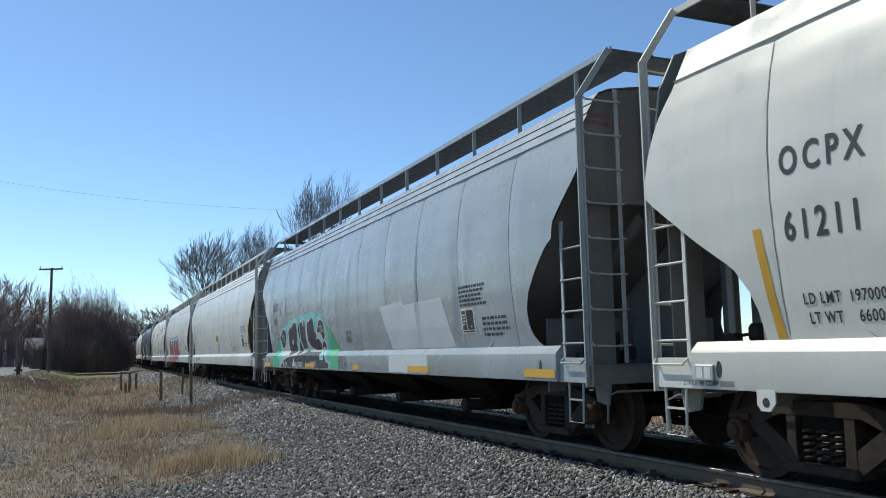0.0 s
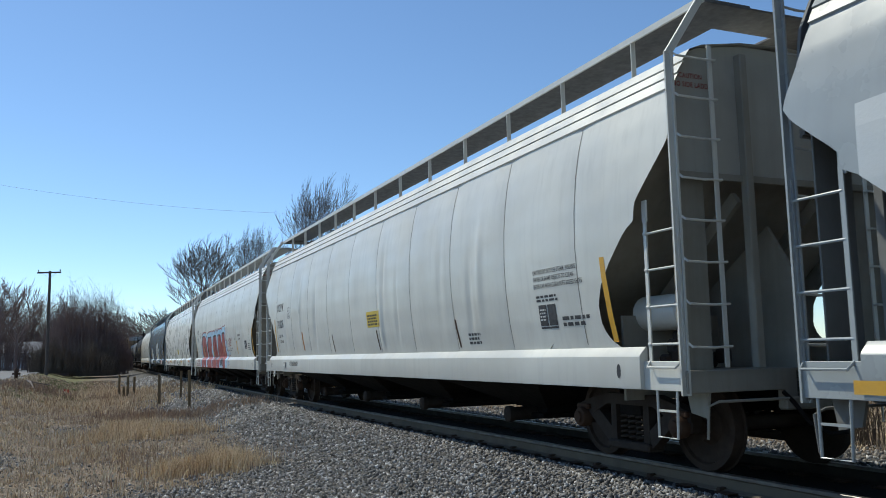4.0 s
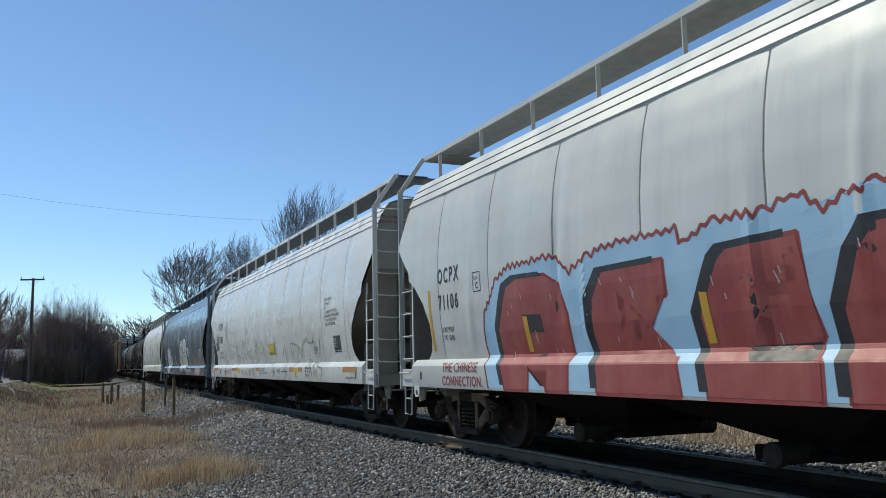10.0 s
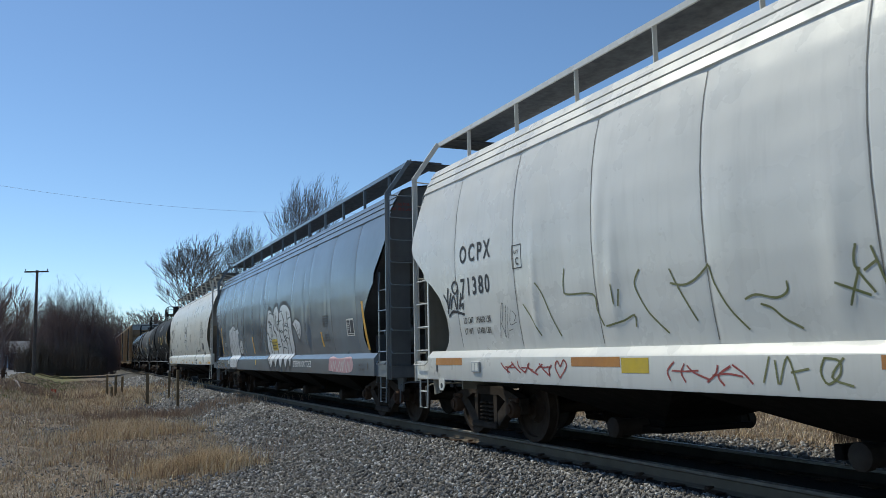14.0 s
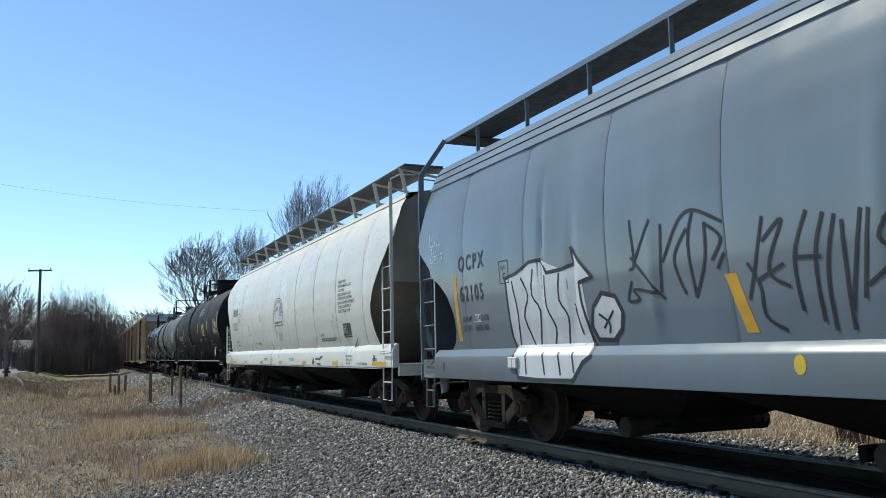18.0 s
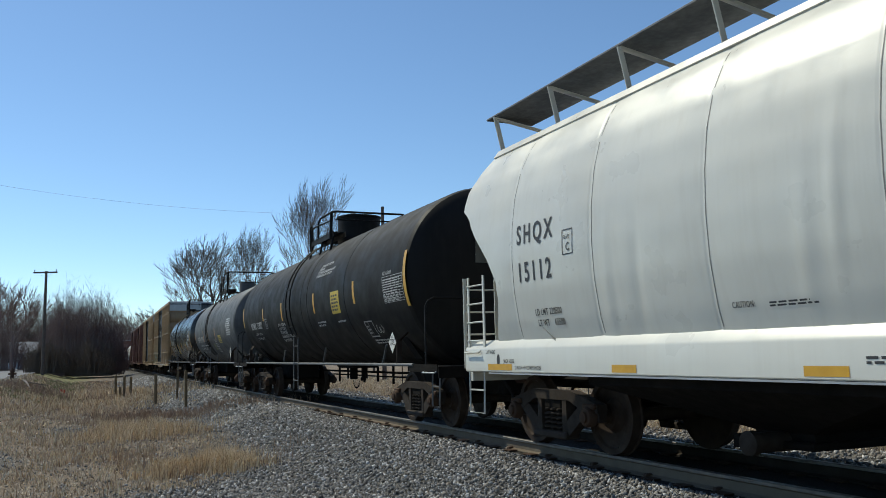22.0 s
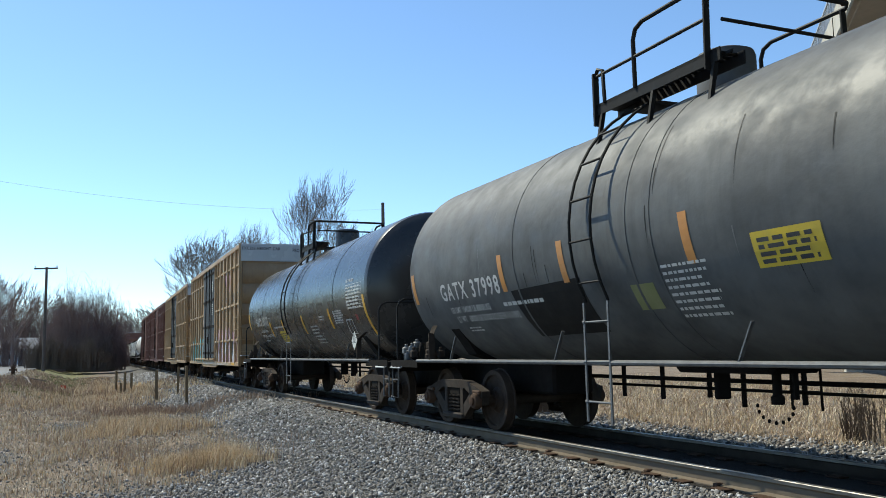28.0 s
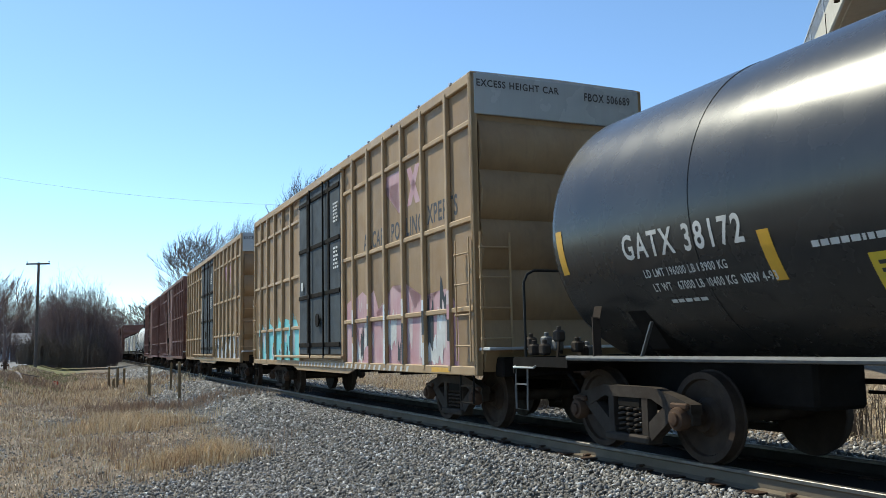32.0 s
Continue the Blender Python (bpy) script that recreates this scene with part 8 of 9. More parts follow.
for pts in ([(-6.45, 1.42), (-6.32, 1.82), (-6.27, 1.83), (-6.34, 1.62)], [(-6.37, 1.6), (-6.29, 1.41)], [(-6.2, 1.82), (-6.32, 1.43)], [(-6.14, 1.8), (-6.26, 1.41)], [(-6.09, 1.77), (-6.14, 1.58), (-5.98, 1.6)], [(-6.19, 1.5), (-6.09, 1.52)], [(-6.05, 1.74), (-5.98, 1.68), (-6.04, 1.61)]):
    decal("graffiti_tag", stroke(curve(pts, 4), 0.009), INK, h4, S4, 0.010, "thin pencil-like scribble")
stencil(h4, "CAUTION", 0.075, 2.02, 1.04, SILL_HALF, INK, 0.62)
decal("lettering", bars(2.5, 3.2, 1.04, 1.08, 1, 4, 0.2, 0.08), INK, h4, SILL_HALF, 0.006)
for i, s in enumerate(("NOTE: OUR CAR FOUR COMPARTMENTS", "EQUIPPED WITH 5231 PNEUMATIC OUTLETS", "CAUTION: REMOVE BOTH CAPS BEFORE OPERATING OUTLETS")):
    stencil(h4, s, 0.036, -0.28, 1.12 - i * 0.062, SILL_HALF, INK, 0.70)
ring = [(1.58 + 0.10 * math.cos(a), 1.05 + 0.10 * math.sin(a)) for a in np.linspace(0, 2 * math.pi, 25)]
decal("builder_mark", stroke(ring, 0.014) + [rect(1.52, 1.64, 1.03, 1.07)], INK, h4, SILL_HALF, 0.006)
for i, s in enumerate(("SIGMA 1692 LINING", "OTO NASH TX", "8-97", "CAUTION: DO NOT USE STEAM,", "BOILING WATER OR SHARP OBJECTS", "TO CLEAN. ENTER CAR WITH", "CLEAN SOFT SOLED SHOES")):
    stencil(h4, s, 0.055, 6.55, 2.56 - i * 0.088, S4, INK, 0.72)
stencil(h4, "2 INCH HF COMP SHOES", 0.045, 8.0, 0.93, SILL_HALF, INK, 0.8)
label_panel(h4, 7.06, 7.55, 1.50, 1.80, S4)
routing_box(h4, -7.3, 0.97)
tow_plate(h4, -8.45)

# steel-blue hopper with silver letters
h5 = HOPPERS[5]
marks(h5, "OCPX", "62105", -7.63, 2.37, 1.94, 0.21, S5, INK, 0.80)
stencil(h5, "LD LMT  201400 LBS", 0.078, -7.63, 1.65, S5, INK, 0.74)
stencil(h5, "LT WT    66600 LBS", 0.078, -7.64, 1.52, S5, INK, 0.74)
each("repaint_patch", [rect(-7.23, -7.04, 1.63, 1.74)], PATCH, h5, S5, 0.004)
plate_box(h5, -6.40, 2.09, 0.25, 0.30, S5, INK)
each("reflective_stripe", [[(-7.80, 2.31), (-7.70, 2.31), (-7.73, 1.38), (-7.83, 1.38)], [(-2.32, 1.85), (-2.18, 1.85), (-2.02, 1.34), (-2.16, 1.34)], [(8.56, 2.24), (8.68, 2.24), (8.82, 1.32), (8.70, 1.32)], [(5.55, 1.75), (5.64, 1.75), (5.74, 1.42), (5.65, 1.42)]], YELLOW, h5, S5, 0.006)
g1 = [(-6.24, 2.04), (-6.26, 2.15), (-5.97, 2.19), (-5.63, 2.3), (-5.37, 2.3), (-5.21, 2.13), (-4.88, 2.14), (-4.65, 2.18), (-4.68, 2.36), (-4.52, 2.2), (-4.29, 2.0), (-4.56, 1.96), (-4.55, 1.75), (-4.44, 1.36), (-4.38, 1.16), (-4.54, 1.09), (-4.75, 0.89), (-5.45, 0.88), (-5.98, 0.9), (-6.1, 1.16), (-6.22, 1.4), (-6.24, 1.77)]
bub = [(-4.34, 1.68), (-4.16, 1.82), (-3.93, 1.77), (-3.83, 1.6), (-3.9, 1.43), (-4.06, 1.32), (-4.33, 1.33), (-4.41, 1.48)]
big = [(-0.14, 1.4), (-0.02, 1.98), (0.12, 2.36), (0.36, 2.56), (0.68, 2.50), (0.85, 2.40), (1.05, 2.58), (1.4, 2.60), (1.62, 2.42), (1.85, 2.58), (2.3, 2.60), (2.70, 2.48), (2.89, 2.31), (2.95, 1.84), (3.05, 1.5), (2.94, 1.30), (2.85, 0.90), (2.55, 1.12), (2.30, 0.90), (2.0, 1.14), (1.75, 0.89), (1.4, 1.12), (1.10, 0.89), (0.85, 1.10), (0.6, 0.90), (0.30, 1.05)]
drop_b = [(3.12, 2.02), (3.35, 2.14), (3.57, 2.13), (3.9, 2.01), (3.86, 1.78), (3.70, 1.62), (3.58, 1.66), (3.43, 1.81)]
each("graffiti_letters", [g1, bub, big, curve(drop_b + drop_b[:1], 3)[:-1]], SILVERPAINT, h5, S5, 0.005, "silver spray-painted letters")
sheen = random.Random(8)
for i in range(60):
    x, z = sheen.uniform(0.15, 2.6), sheen.uniform(1.35, 2.42)
    decal("spray_streak", stroke(curve([(x, z), (x + 0.12, z + 0.03), (x + 0.3, z + sheen.uniform(-0.05, 0.05))], 3), sheen.uniform(0.02, 0.035)), (PAINT_STEELBLUE, INKWHITE)[i % 2], h5, S5, 0.0065)
INKLINES = ([(g1 + g1[:1], 0.045), (bub + bub[:1], 0.05), (curve(big + big[:1], 3), 0.10), (curve(drop_b + drop_b[:1], 3), 0.05)]
            + [(curve(q, 4), 0.06) for q in ([(0.30, 2.2), (0.62, 2.07), (0.70, 1.40)], [(0.82, 2.46), (0.99, 2.20), (0.89, 1.95), (1.13, 1.80), (1.10, 1.32)], [(1.16, 2.32), (1.17, 2.05), (1.35, 1.95), (1.62, 2.35)], [(0.52, 1.86), (0.60, 1.3)],
                                             [(1.62, 2.42), (1.55, 1.95), (1.75, 1.5), (1.70, 1.30)], [(1.95, 2.35), (2.15, 2.1), (2.0, 1.8), (2.3, 1.55), (2.2, 1.30)], [(2.45, 2.35), (2.55, 1.9), (2.65, 1.3)], [(0.05, 1.9), (0.25, 1.75), (0.35, 1.35)])]
            + [([(x, 1.26), (x + 0.16, 1.0)], 0.05) for x in (0.35, 0.9, 1.45, 2.05, 2.6)]
            + [(curve(q, 3), 0.03) for q in ([(-6.08, 2.10), (-6.0, 1.7), (-6.05, 1.3)], [(-5.85, 2.12), (-5.72, 1.9), (-5.85, 1.65), (-5.7, 1.3)], [(-5.55, 2.2), (-5.62, 1.9), (-5.45, 1.7), (-5.55, 1.3)], [(-5.28, 2.1), (-5.3, 1.75), (-5.15, 1.5), (-5.22, 1.3)],
                                             [(-4.95, 2.1), (-5.0, 1.8), (-4.85, 1.6), (-4.92, 1.3)], [(-4.7, 2.1), (-4.72, 1.75), (-4.6, 1.4)], [(-5.8, 1.2), (-5.78, 0.95)], [(-5.4, 1.2), (-5.35, 0.95)], [(-5.05, 1.2), (-5.0, 0.95)], [(-4.75, 1.2), (-4.72, 0.98)], [(-4.25, 1.6), (-4.1, 1.5), (-4.12, 1.4)], [(-4.2, 1.45), (-4.0, 1.62)])]
            + [(curve(q, 3), 0.03) for q in ([(3.40, 2.02), (3.5, 1.9), (3.6, 2.0)], [(3.55, 1.85), (3.66, 1.72), (3.75, 1.9)])])
KASE = [[(-3.57, 2.5), (-3.54, 2.08), (-3.62, 2.01)], [(-3.25, 2.46), (-3.54, 2.08)], [(-3.59, 2.13), (-3.19, 1.74), (-3.13, 1.7)], [(-3.1, 2.04), (-2.85, 2.38), (-2.63, 2.46), (-2.3, 2.31)], [(-3.09, 2.39), (-3.17, 1.76)], [(-2.74, 2.3), (-2.93, 2.08), (-2.9, 1.87), (-2.83, 1.72)],
        [(-2.63, 2.46), (-2.73, 2.17), (-2.7, 1.68)], [(-2.7, 1.68), (-2.53, 2.0), (-2.5, 2.32)], [(-2.5, 2.32), (-2.32, 2.17), (-2.44, 1.99)], [(-2.3, 2.03), (-2.39, 1.91)], [(-3.61, 1.89), (-3.7, 1.71), (-3.52, 1.71), (-3.58, 1.81), (-3.22, 1.75)]]
ARGE = [[(-2.03, 1.91), (-1.92, 1.71), (-1.91, 1.47), (-1.72, 1.35)], [(-1.82, 2.27), (-1.93, 1.94), (-2.06, 1.62)], [(-1.84, 2.08), (-1.62, 2.22), (-1.81, 1.84), (-1.61, 1.69)], [(-1.95, 1.76), (-1.65, 1.87)], [(-1.37, 2.25), (-1.53, 1.91), (-1.52, 1.5)], [(-1.53, 1.91), (-1.28, 1.89)],
        [(-1.22, 2.21), (-1.33, 1.89), (-1.34, 1.41)], [(-1.12, 2.18), (-1.23, 1.8), (-1.25, 1.34)], [(-1.06, 2.13), (-1.09, 1.34)], [(-0.89, 2.19), (-1.07, 1.48)], [(-0.95, 1.56), (-0.82, 2.18)], [(-0.64, 2.16), (-0.76, 1.97), (-0.64, 1.83), (-0.9, 1.65)]]
ARGE_END = [[(-0.71, 2.09), (-0.15, 2.14)], [(-0.56, 2.09), (-0.79, 1.39), (-0.83, 1.33)], [(-0.46, 1.96), (-0.26, 1.98), (-0.12, 1.87), (-0.1, 1.71), (-0.19, 1.56), (-0.37, 1.49)], [(-0.43, 1.74), (-0.25, 1.8)], [(-0.45, 1.64), (-0.22, 1.64), (-0.29, 1.49)]]
INKLINES += [(curve(q, 4), 0.032) for q in KASE + ARGE + ARGE_END]
for pts, w in INKLINES:
    decal("graffiti_tag", stroke(pts, w), BLACKPAINT, h5, S5, 0.011, "black spray-painted stroke")
decal("placard", [rect(0.55, 1.16, 1.40, 1.70)], PLACARD, h5, S5, 0.013, "worn yellow placard")
decal("lettering", bars(0.60, 1.12, 1.43, 1.67, 3, 4, 0.4, 0.14), INK, h5, S5, 0.016)
stencil(h5, "STEPPIN ON TOEZ", 0.14, 3.15, 0.98, SILL_HALF, SILVERPAINT, 0.9, 0.0, "silver hand-painted words")
decal("graffiti_field", [curve([(6.3, 0.92), (6.4, 1.2), (7.1, 1.17), (7.9, 1.19), (7.92, 0.92), (7.1, 0.89), (6.3, 0.92)], 4)[:-1]], PINKPAINT, h5, SILL_HALF, 0.005, "faded red spray paint")
decal("graffiti_tag", scrawl(6.45, 7.85, 0.93, 1.12, 29, 0.03, 7), INKWHITE, h5, SILL_HALF, 0.010, "white scrawled tag")
for i, s in enumerate(("2 INCH HF", "COMP SHOES")):
    stencil(h5, s, 0.05, 8.35, 1.02 - 0.08 * i, SILL_HALF, INK, 0.8)
    stencil(h5, s, 0.05, -9.05, 1.06 - 0.08 * i, flat(1.52), INK, 0.8, off=0.008)
label_panel(h5, 7.56, 7.97, 1.66, 1.92, S5, INK, PAINT_WHITE)
decal("lettering", bars(5.8, 6.3, 1.85, 2.12, 5, 3, 0.45, 0.08) + bars(5.85, 6.3, 1.55, 1.72, 3, 6, 0.45, 0.1), INK, h5, S5, 0.006)
each("repaint_patch", [[(-1.54 + 0.06 * math.cos(a), 1.08 + 0.08 * math.sin(a)) for a in np.linspace(0, 6.28, 14)[:-1]]], PLACARD, h5, SILL_HALF, 0.005)
routing_box(h5, -6.55, 1.01)

# red warning on the upper end walls
for car, half in zip(HOPPERS[1:6], (L1, L2, L3, L4, L5)):
    for i, line in enumerate(("CAUTION", "NO SIDE LADDER")):
        end_text(car, half / 2 - 0.125, line, 0.050, -1.38 if i else -1.30, 3.90 - 0.09 * i, MAROON, 0.8)

for pts in ([(-8.7, 3.04), (-8.65, 2.84)], [(-8.58, 3.02), (-8.62, 2.85), (-8.5, 2.85)], [(-8.45, 2.99), (-8.47, 2.84)], [(-8.36, 2.99), (-8.37, 2.84), (-8.26, 2.84)], [(-8.68, 2.79), (-8.56, 2.8), (-8.59, 2.69)], [(-8.47, 2.79), (-8.5, 2.68), (-8.35, 2.69)], [(-8.31, 2.77), (-8.32, 2.68)],
            [(-8.59, 2.68), (-8.62, 2.59), (-8.51, 2.6)], [(-8.41, 2.66), (-8.45, 2.57)], [(-8.33, 2.67), (-8.18, 2.7), (-8.21, 2.59)]):
    decal("graffiti_tag", stroke(curve(pts, 3), 0.012), SILVERPAINT, h5, S5, 0.008, "thin pale chalk scrawl")
# rounded hopper
h6 = HOPPERS[6]
SB = skin(SIDE_B_HALF, 7.0, 0.008, False)
B6 = flat(1.555)
marks(h6, "SHQX", "15112", -7.07, 2.57, 2.10, 0.23, SB, INK, 0.78)
stencil(h6, "LD LMT 220500", 0.075, -6.75, 1.67, SB, INK, 0.74)
stencil(h6, "LT WT    65500", 0.075, -6.72, 1.54, SB, INK, 0.74)
plate_box(h6, -5.99, 2.32, 0.22, 0.29, SB, INK)
arch = [(-0.62, 2.03), (0.5, 2.03), (0.5, 2.22)] + [(-0.06 + 0.56 * math.cos(a), 2.24 + 0.52 * math.sin(a)) for a in np.linspace(0.05, math.pi - 0.05, 20)] + [(-0.62, 2.22)]
decal("emblem", [arch], PAINT_CREAM, h6, SB, 0.008, "arched emblem panel with plain shapes")
decal("emblem_border", stroke(arch + arch[:1], 0.028), INK, h6, SB, 0.012)
each("emblem_picture", [[(-0.42, 2.22), (0.3, 2.22), (0.25, 2.36), (-0.36, 2.36)], [(-0.06, 2.25), (0.10, 2.25), (0.10, 2.58), (-0.06, 2.56)]], SILVERPAINT, h6, SB, 0.014)
each("emblem_picture", [[(0.11, 2.26), (0.26, 2.28), (0.26, 2.54), (0.11, 2.52)], [(-0.36, 2.40), (-0.10, 2.42), (-0.10, 2.55), (-0.3, 2.52)]], PAINT_STEELBLUE, h6, SB, 0.014)
decal("emblem_writing", bars(-0.5, 0.42, 2.08, 2.14, 1, 3, 0.1, 0.14) + [[(-0.06 + r_ * math.cos(a + d), 2.24 + r_ * 0.93 * math.sin(a + d)) for r_, d in ((0.43, -0.05), (0.51, -0.05), (0.51, 0.05), (0.43, 0.05))] for a in np.linspace(0.3, 2.84, 14)], INK, h6, SB, 0.014)
each("repaint_patch", [rect(-0.17, 0.27, 1.63, 1.83)], GALV, h6, SB, 0.008)
for i, s in enumerate(("CA 504 EXT PAINT", "APPLIED PARAGOULD 12-2013", "CA 332 LINING", "APPLIED PARAGOULD 12-2013", "CAUTION: DO NOT USE STEAM,", "BOILING WATER OR SHARP OBJECTS", "TO CLEAN. ENTER CAR WITH", "CLEAN SOFT SOLED SHOES.")):
    stencil(h6, s, 0.055, 5.60, 2.68 - i * 0.086, SB, INK, 0.76)
label_panel(h6, 5.82, 6.34, 1.60, 1.85, SB)
stencil(h6, "CAUTION:", 0.06, 3.97, 1.63, SB, INK, 0.76)
decal("lettering", bars(4.05, 5.3, 1.52, 1.60, 2, 3, 0.4, 0.1) + bars(-3.0, -2.5, 1.56, 1.61, 2, 5, 0.4, 0.08), INK, h6, SB, 0.006)
stencil(h6, "CAUTION:", 0.05, -3.42, 1.57, SB, INK, 0.70)
for x0, x1 in ((-8.05, -7.38), (-5.2, -4.78), (-2.67, -2.25), (-0.18, 0.22), (2.4, 2.75), (5.0, 5.44), (7.64, 8.4)):
    each("reflective_stripe", [rect(x0, x1, 1.005, 1.085)], YELLOW, h6, B6, 0.005)
each("reflective_stripe", [rect(-1.28, -1.24, 1.05, 1.2), rect(-1.16, -1.0, 1.1, 1.18)], YELLOW, h6, B6, 0.005)
each("owner_mark", [[(3.3, 1.06), (3.42, 1.18), (3.54, 1.06), (3.42, 0.99)], [(3.6, 1.16), (3.95, 1.16), (4.05, 1.2), (4.28, 1.2), (4.0, 1.1), (3.6, 1.12)], [(3.6, 1.05), (4.0, 1.05), (4.1, 1.0), (3.9, 0.99)]], PAINT_STEELBLUE, h6, B6, 0.005, "plain blue owner's mark")
for x, s in ((7.64, "JACK HERE"), (8.1, "LIFT HERE"), (-7.6, "JACK HERE"), (-8.1, "LIFT HERE")):
    stencil(h6, s, 0.045, x, 1.10 if "JACK" in s else 1.22, B6, INK, 0.8)
stencil(h6, "2 INCH HF COMP SHOES", 0.045, 6.7, 1.02, B6, INK, 0.8)
stencil(h6, "2 INCH HF COMP SHOES", 0.045, -7.3, 1.02, B6, INK, 0.8)
decal("lettering", bars(-2.1, -1.5, 1.10, 1.17, 2, 5, 0.4, 0.1) + bars(1.0, 1.6, 1.1, 1.16, 2, 7, 0.4, 0.1), INK, h6, B6, 0.006)
for i, s in enumerate(("EXW 10-4 H 8-9", "EW   0-0 H15-1", "CU FT 5650")):
    stencil(h6, s, 0.042, 6.0, 1.17 - i * 0.07, B6, INK, 0.8)
for i in range(9):
    x = -17.5 / 2 + 1.55 + i * (17.5 - 3.1) / 8
    decal("weld_seam", [rect(x - 0.006, x + 0.006, 1.42, 3.95)], SEAMPAINT, h6, lambda a, b: SB(a, b) + 0.0004, 0.0)
for k in (-1, 1):
    decal("sill_hole", [[(k * 7.75 + 0.045 * math.cos(a), 1.14 + 0.075 * math.sin(a)) for a in np.linspace(0, 6.28, 14)[:-1]]], INK, h6, B6, 0.004)


# tank cars
def round_side(R, zc):
    return lambda x, z: math.sqrt(max(0.01, R * R - (z - zc) ** 2))


def stripe(car, x, z1_, z0_, S, m=YELLOW, w=0.12):
    each("reflective_stripe", [[(x - w / 2, z1_), (x + w / 2, z1_), (x + w / 2 + 0.03, z0_), (x - w / 2 + 0.03, z0_)]], m, car, S, 0.010)


t7, t8, t9 = TANKS[0], TANKS[1], TANKS[2]
R7, R8, R9 = round_side(1.585, 2.585), round_side(1.53, 2.50), round_side(1.53, 2.50)
stencil(t7, "XOMX 110837", 0.20, -6.45, 2.10, R7, INKWHITE, 0.86, off=0.010)
plate_box(t7, -4.20, 2.08, 0.26, 0.28, R7, INKWHITE)
stencil(t7, "LD LMT 206600 LB 93700 KG", 0.065, -6.05, 1.92, R7, INKWHITE, 0.74, off=0.010)
stencil(t7, "LT  WT   79400 LB 36000 KG", 0.065, -6.0, 1.78, R7, INKWHITE, 0.74, off=0.010)
for i, s in enumerate(("EXTERIOR HEATER PIPES", "NO INLET OR OUTLET", "PIPE CAPS REQUIRED", "MAXIMUM OPERATING PRESSURE FOR", "HEATER COILS 100 PSI")):
    stencil(t7, s, 0.07, -2.55, 2.08 - i * 0.105, R7, INKWHITE, 0.74, off=0.010)
for i, s in enumerate(("FLANGE GASKETS- DURLON 9000", "O-RINGS-S350", "LIQUID VALVE APOLLO 88A-380-SP1 NEW-07-2014", "PRD KELSO JS165LS-316L-09-C NEW- 07-2014")):
    stencil(t7, s, 0.056, (1.80, 1.74, 1.68, 1.62)[i], 3.29 - i * 0.078, R7, INKWHITE, 0.72, off=0.010)
decal("placard", [rect(3.07, 3.72, 2.14, 2.62)], PLACARD, t7, R7, 0.010, "yellow emergency placard")
decal("lettering", bars(3.13, 3.66, 2.20, 2.58, 5, 3, 0.45, 0.16), INK, t7, R7, 0.014)
for x, z1_, z0_ in ((4.75, 2.72, 2.26), (1.58, 2.70, 2.23), (-1.88, 2.69, 2.21), (-4.42, 2.67, 2.31)):
    stripe(t7, x, z1_, z0_, R7)
each("reflective_stripe", [[(-7.72, 2.86), (-7.60, 2.86), (-7.50, 2.21), (-7.62, 2.21)]], YELLOW, t7, lambda x, z: R7(x, z) * 1.0, 0.010)
decal("lettering", bars(1.68, 2.4, 1.92, 2.06, 2, 4, 0.45, 0.14) + bars(3.3, 4.0, 1.95, 2.0, 1, 6, 0.3, 0.1), INKWHITE, t7, R7, 0.010)
chart = [rect(6.56, 7.6, z, z + 0.008) for z in np.linspace(2.16, 2.62, 11)] + [rect(x, x + 0.010, 2.16, 2.63) for x in (6.56, 7.02, 7.22, 7.42, 7.595)] + bars(6.60, 7.56, 2.18, 2.60, 10, 3, 0.55, 0.16)
decal("data_chart", chart, INKWHITE, t7, R7, 0.010, "white qualification chart")
stencil(t7, "AAR 211A100W1", 0.065, 6.57, 2.66, R7, INKWHITE, 0.62, off=0.010)
decal("panel_outline", stroke([(5.0, 1.89), (5.46, 1.89), (5.43, 1.60), (4.97, 1.60), (5.0, 1.89)], 0.022) + stroke([(5.2, 1.89), (5.18, 1.60)], 0.016), INKWHITE, t7, R7, 0.010)
decal("lettering", bars(5.02, 5.16, 1.66, 1.84, 3, 4, 0.5, 0.06) + bars(4.98, 6.0, 1.46, 1.56, 2, 8, 0.4, 0.14), INKWHITE, t7, R7, 0.010)
decal("graffiti_tag", stroke(curve([(5.62, 1.80), (5.56, 1.70), (5.66, 1.66), (5.72, 1.76), (5.76, 1.66), (5.9, 1.72), (5.86, 1.80)], 4), 0.018), INKWHITE, t7, R7, 0.010, "small pale scrawl")
each("reflective_stripe", [[(7.63, 3.0), (7.75, 3.0), (7.78, 2.05), (7.66, 2.05)]], YELLOW, t7, R7, 0.010)

decal("repaint_patch", [[(-2.62, 1.98), (-0.95, 2.02), (-0.92, 1.40), (-2.50, 1.38)]], PAINT_BLACK, t8, R8, 0.004, "darker repainted patch")
STREAKS = random.Random(31)
for i in range(26):
    x, top_z = STREAKS.uniform(-5.6, 5.6), STREAKS.uniform(1.9, 3.5)
    decal("grime_streak", [[(x - 0.008, top_z), (x + 0.008, top_z), (x + 0.004, top_z - STREAKS.uniform(0.25, 0.7)), (x - 0.004, top_z - 0.22)]], (PAINT_BLACK, PAINT_BLACK, RAILGREY)[i % 3], t8, R8, 0.003)
stencil(t8, "GATX 37998", 0.24, -4.85, 1.98, R8, INKWHITE, 0.86, off=0.010, gap=0.12)
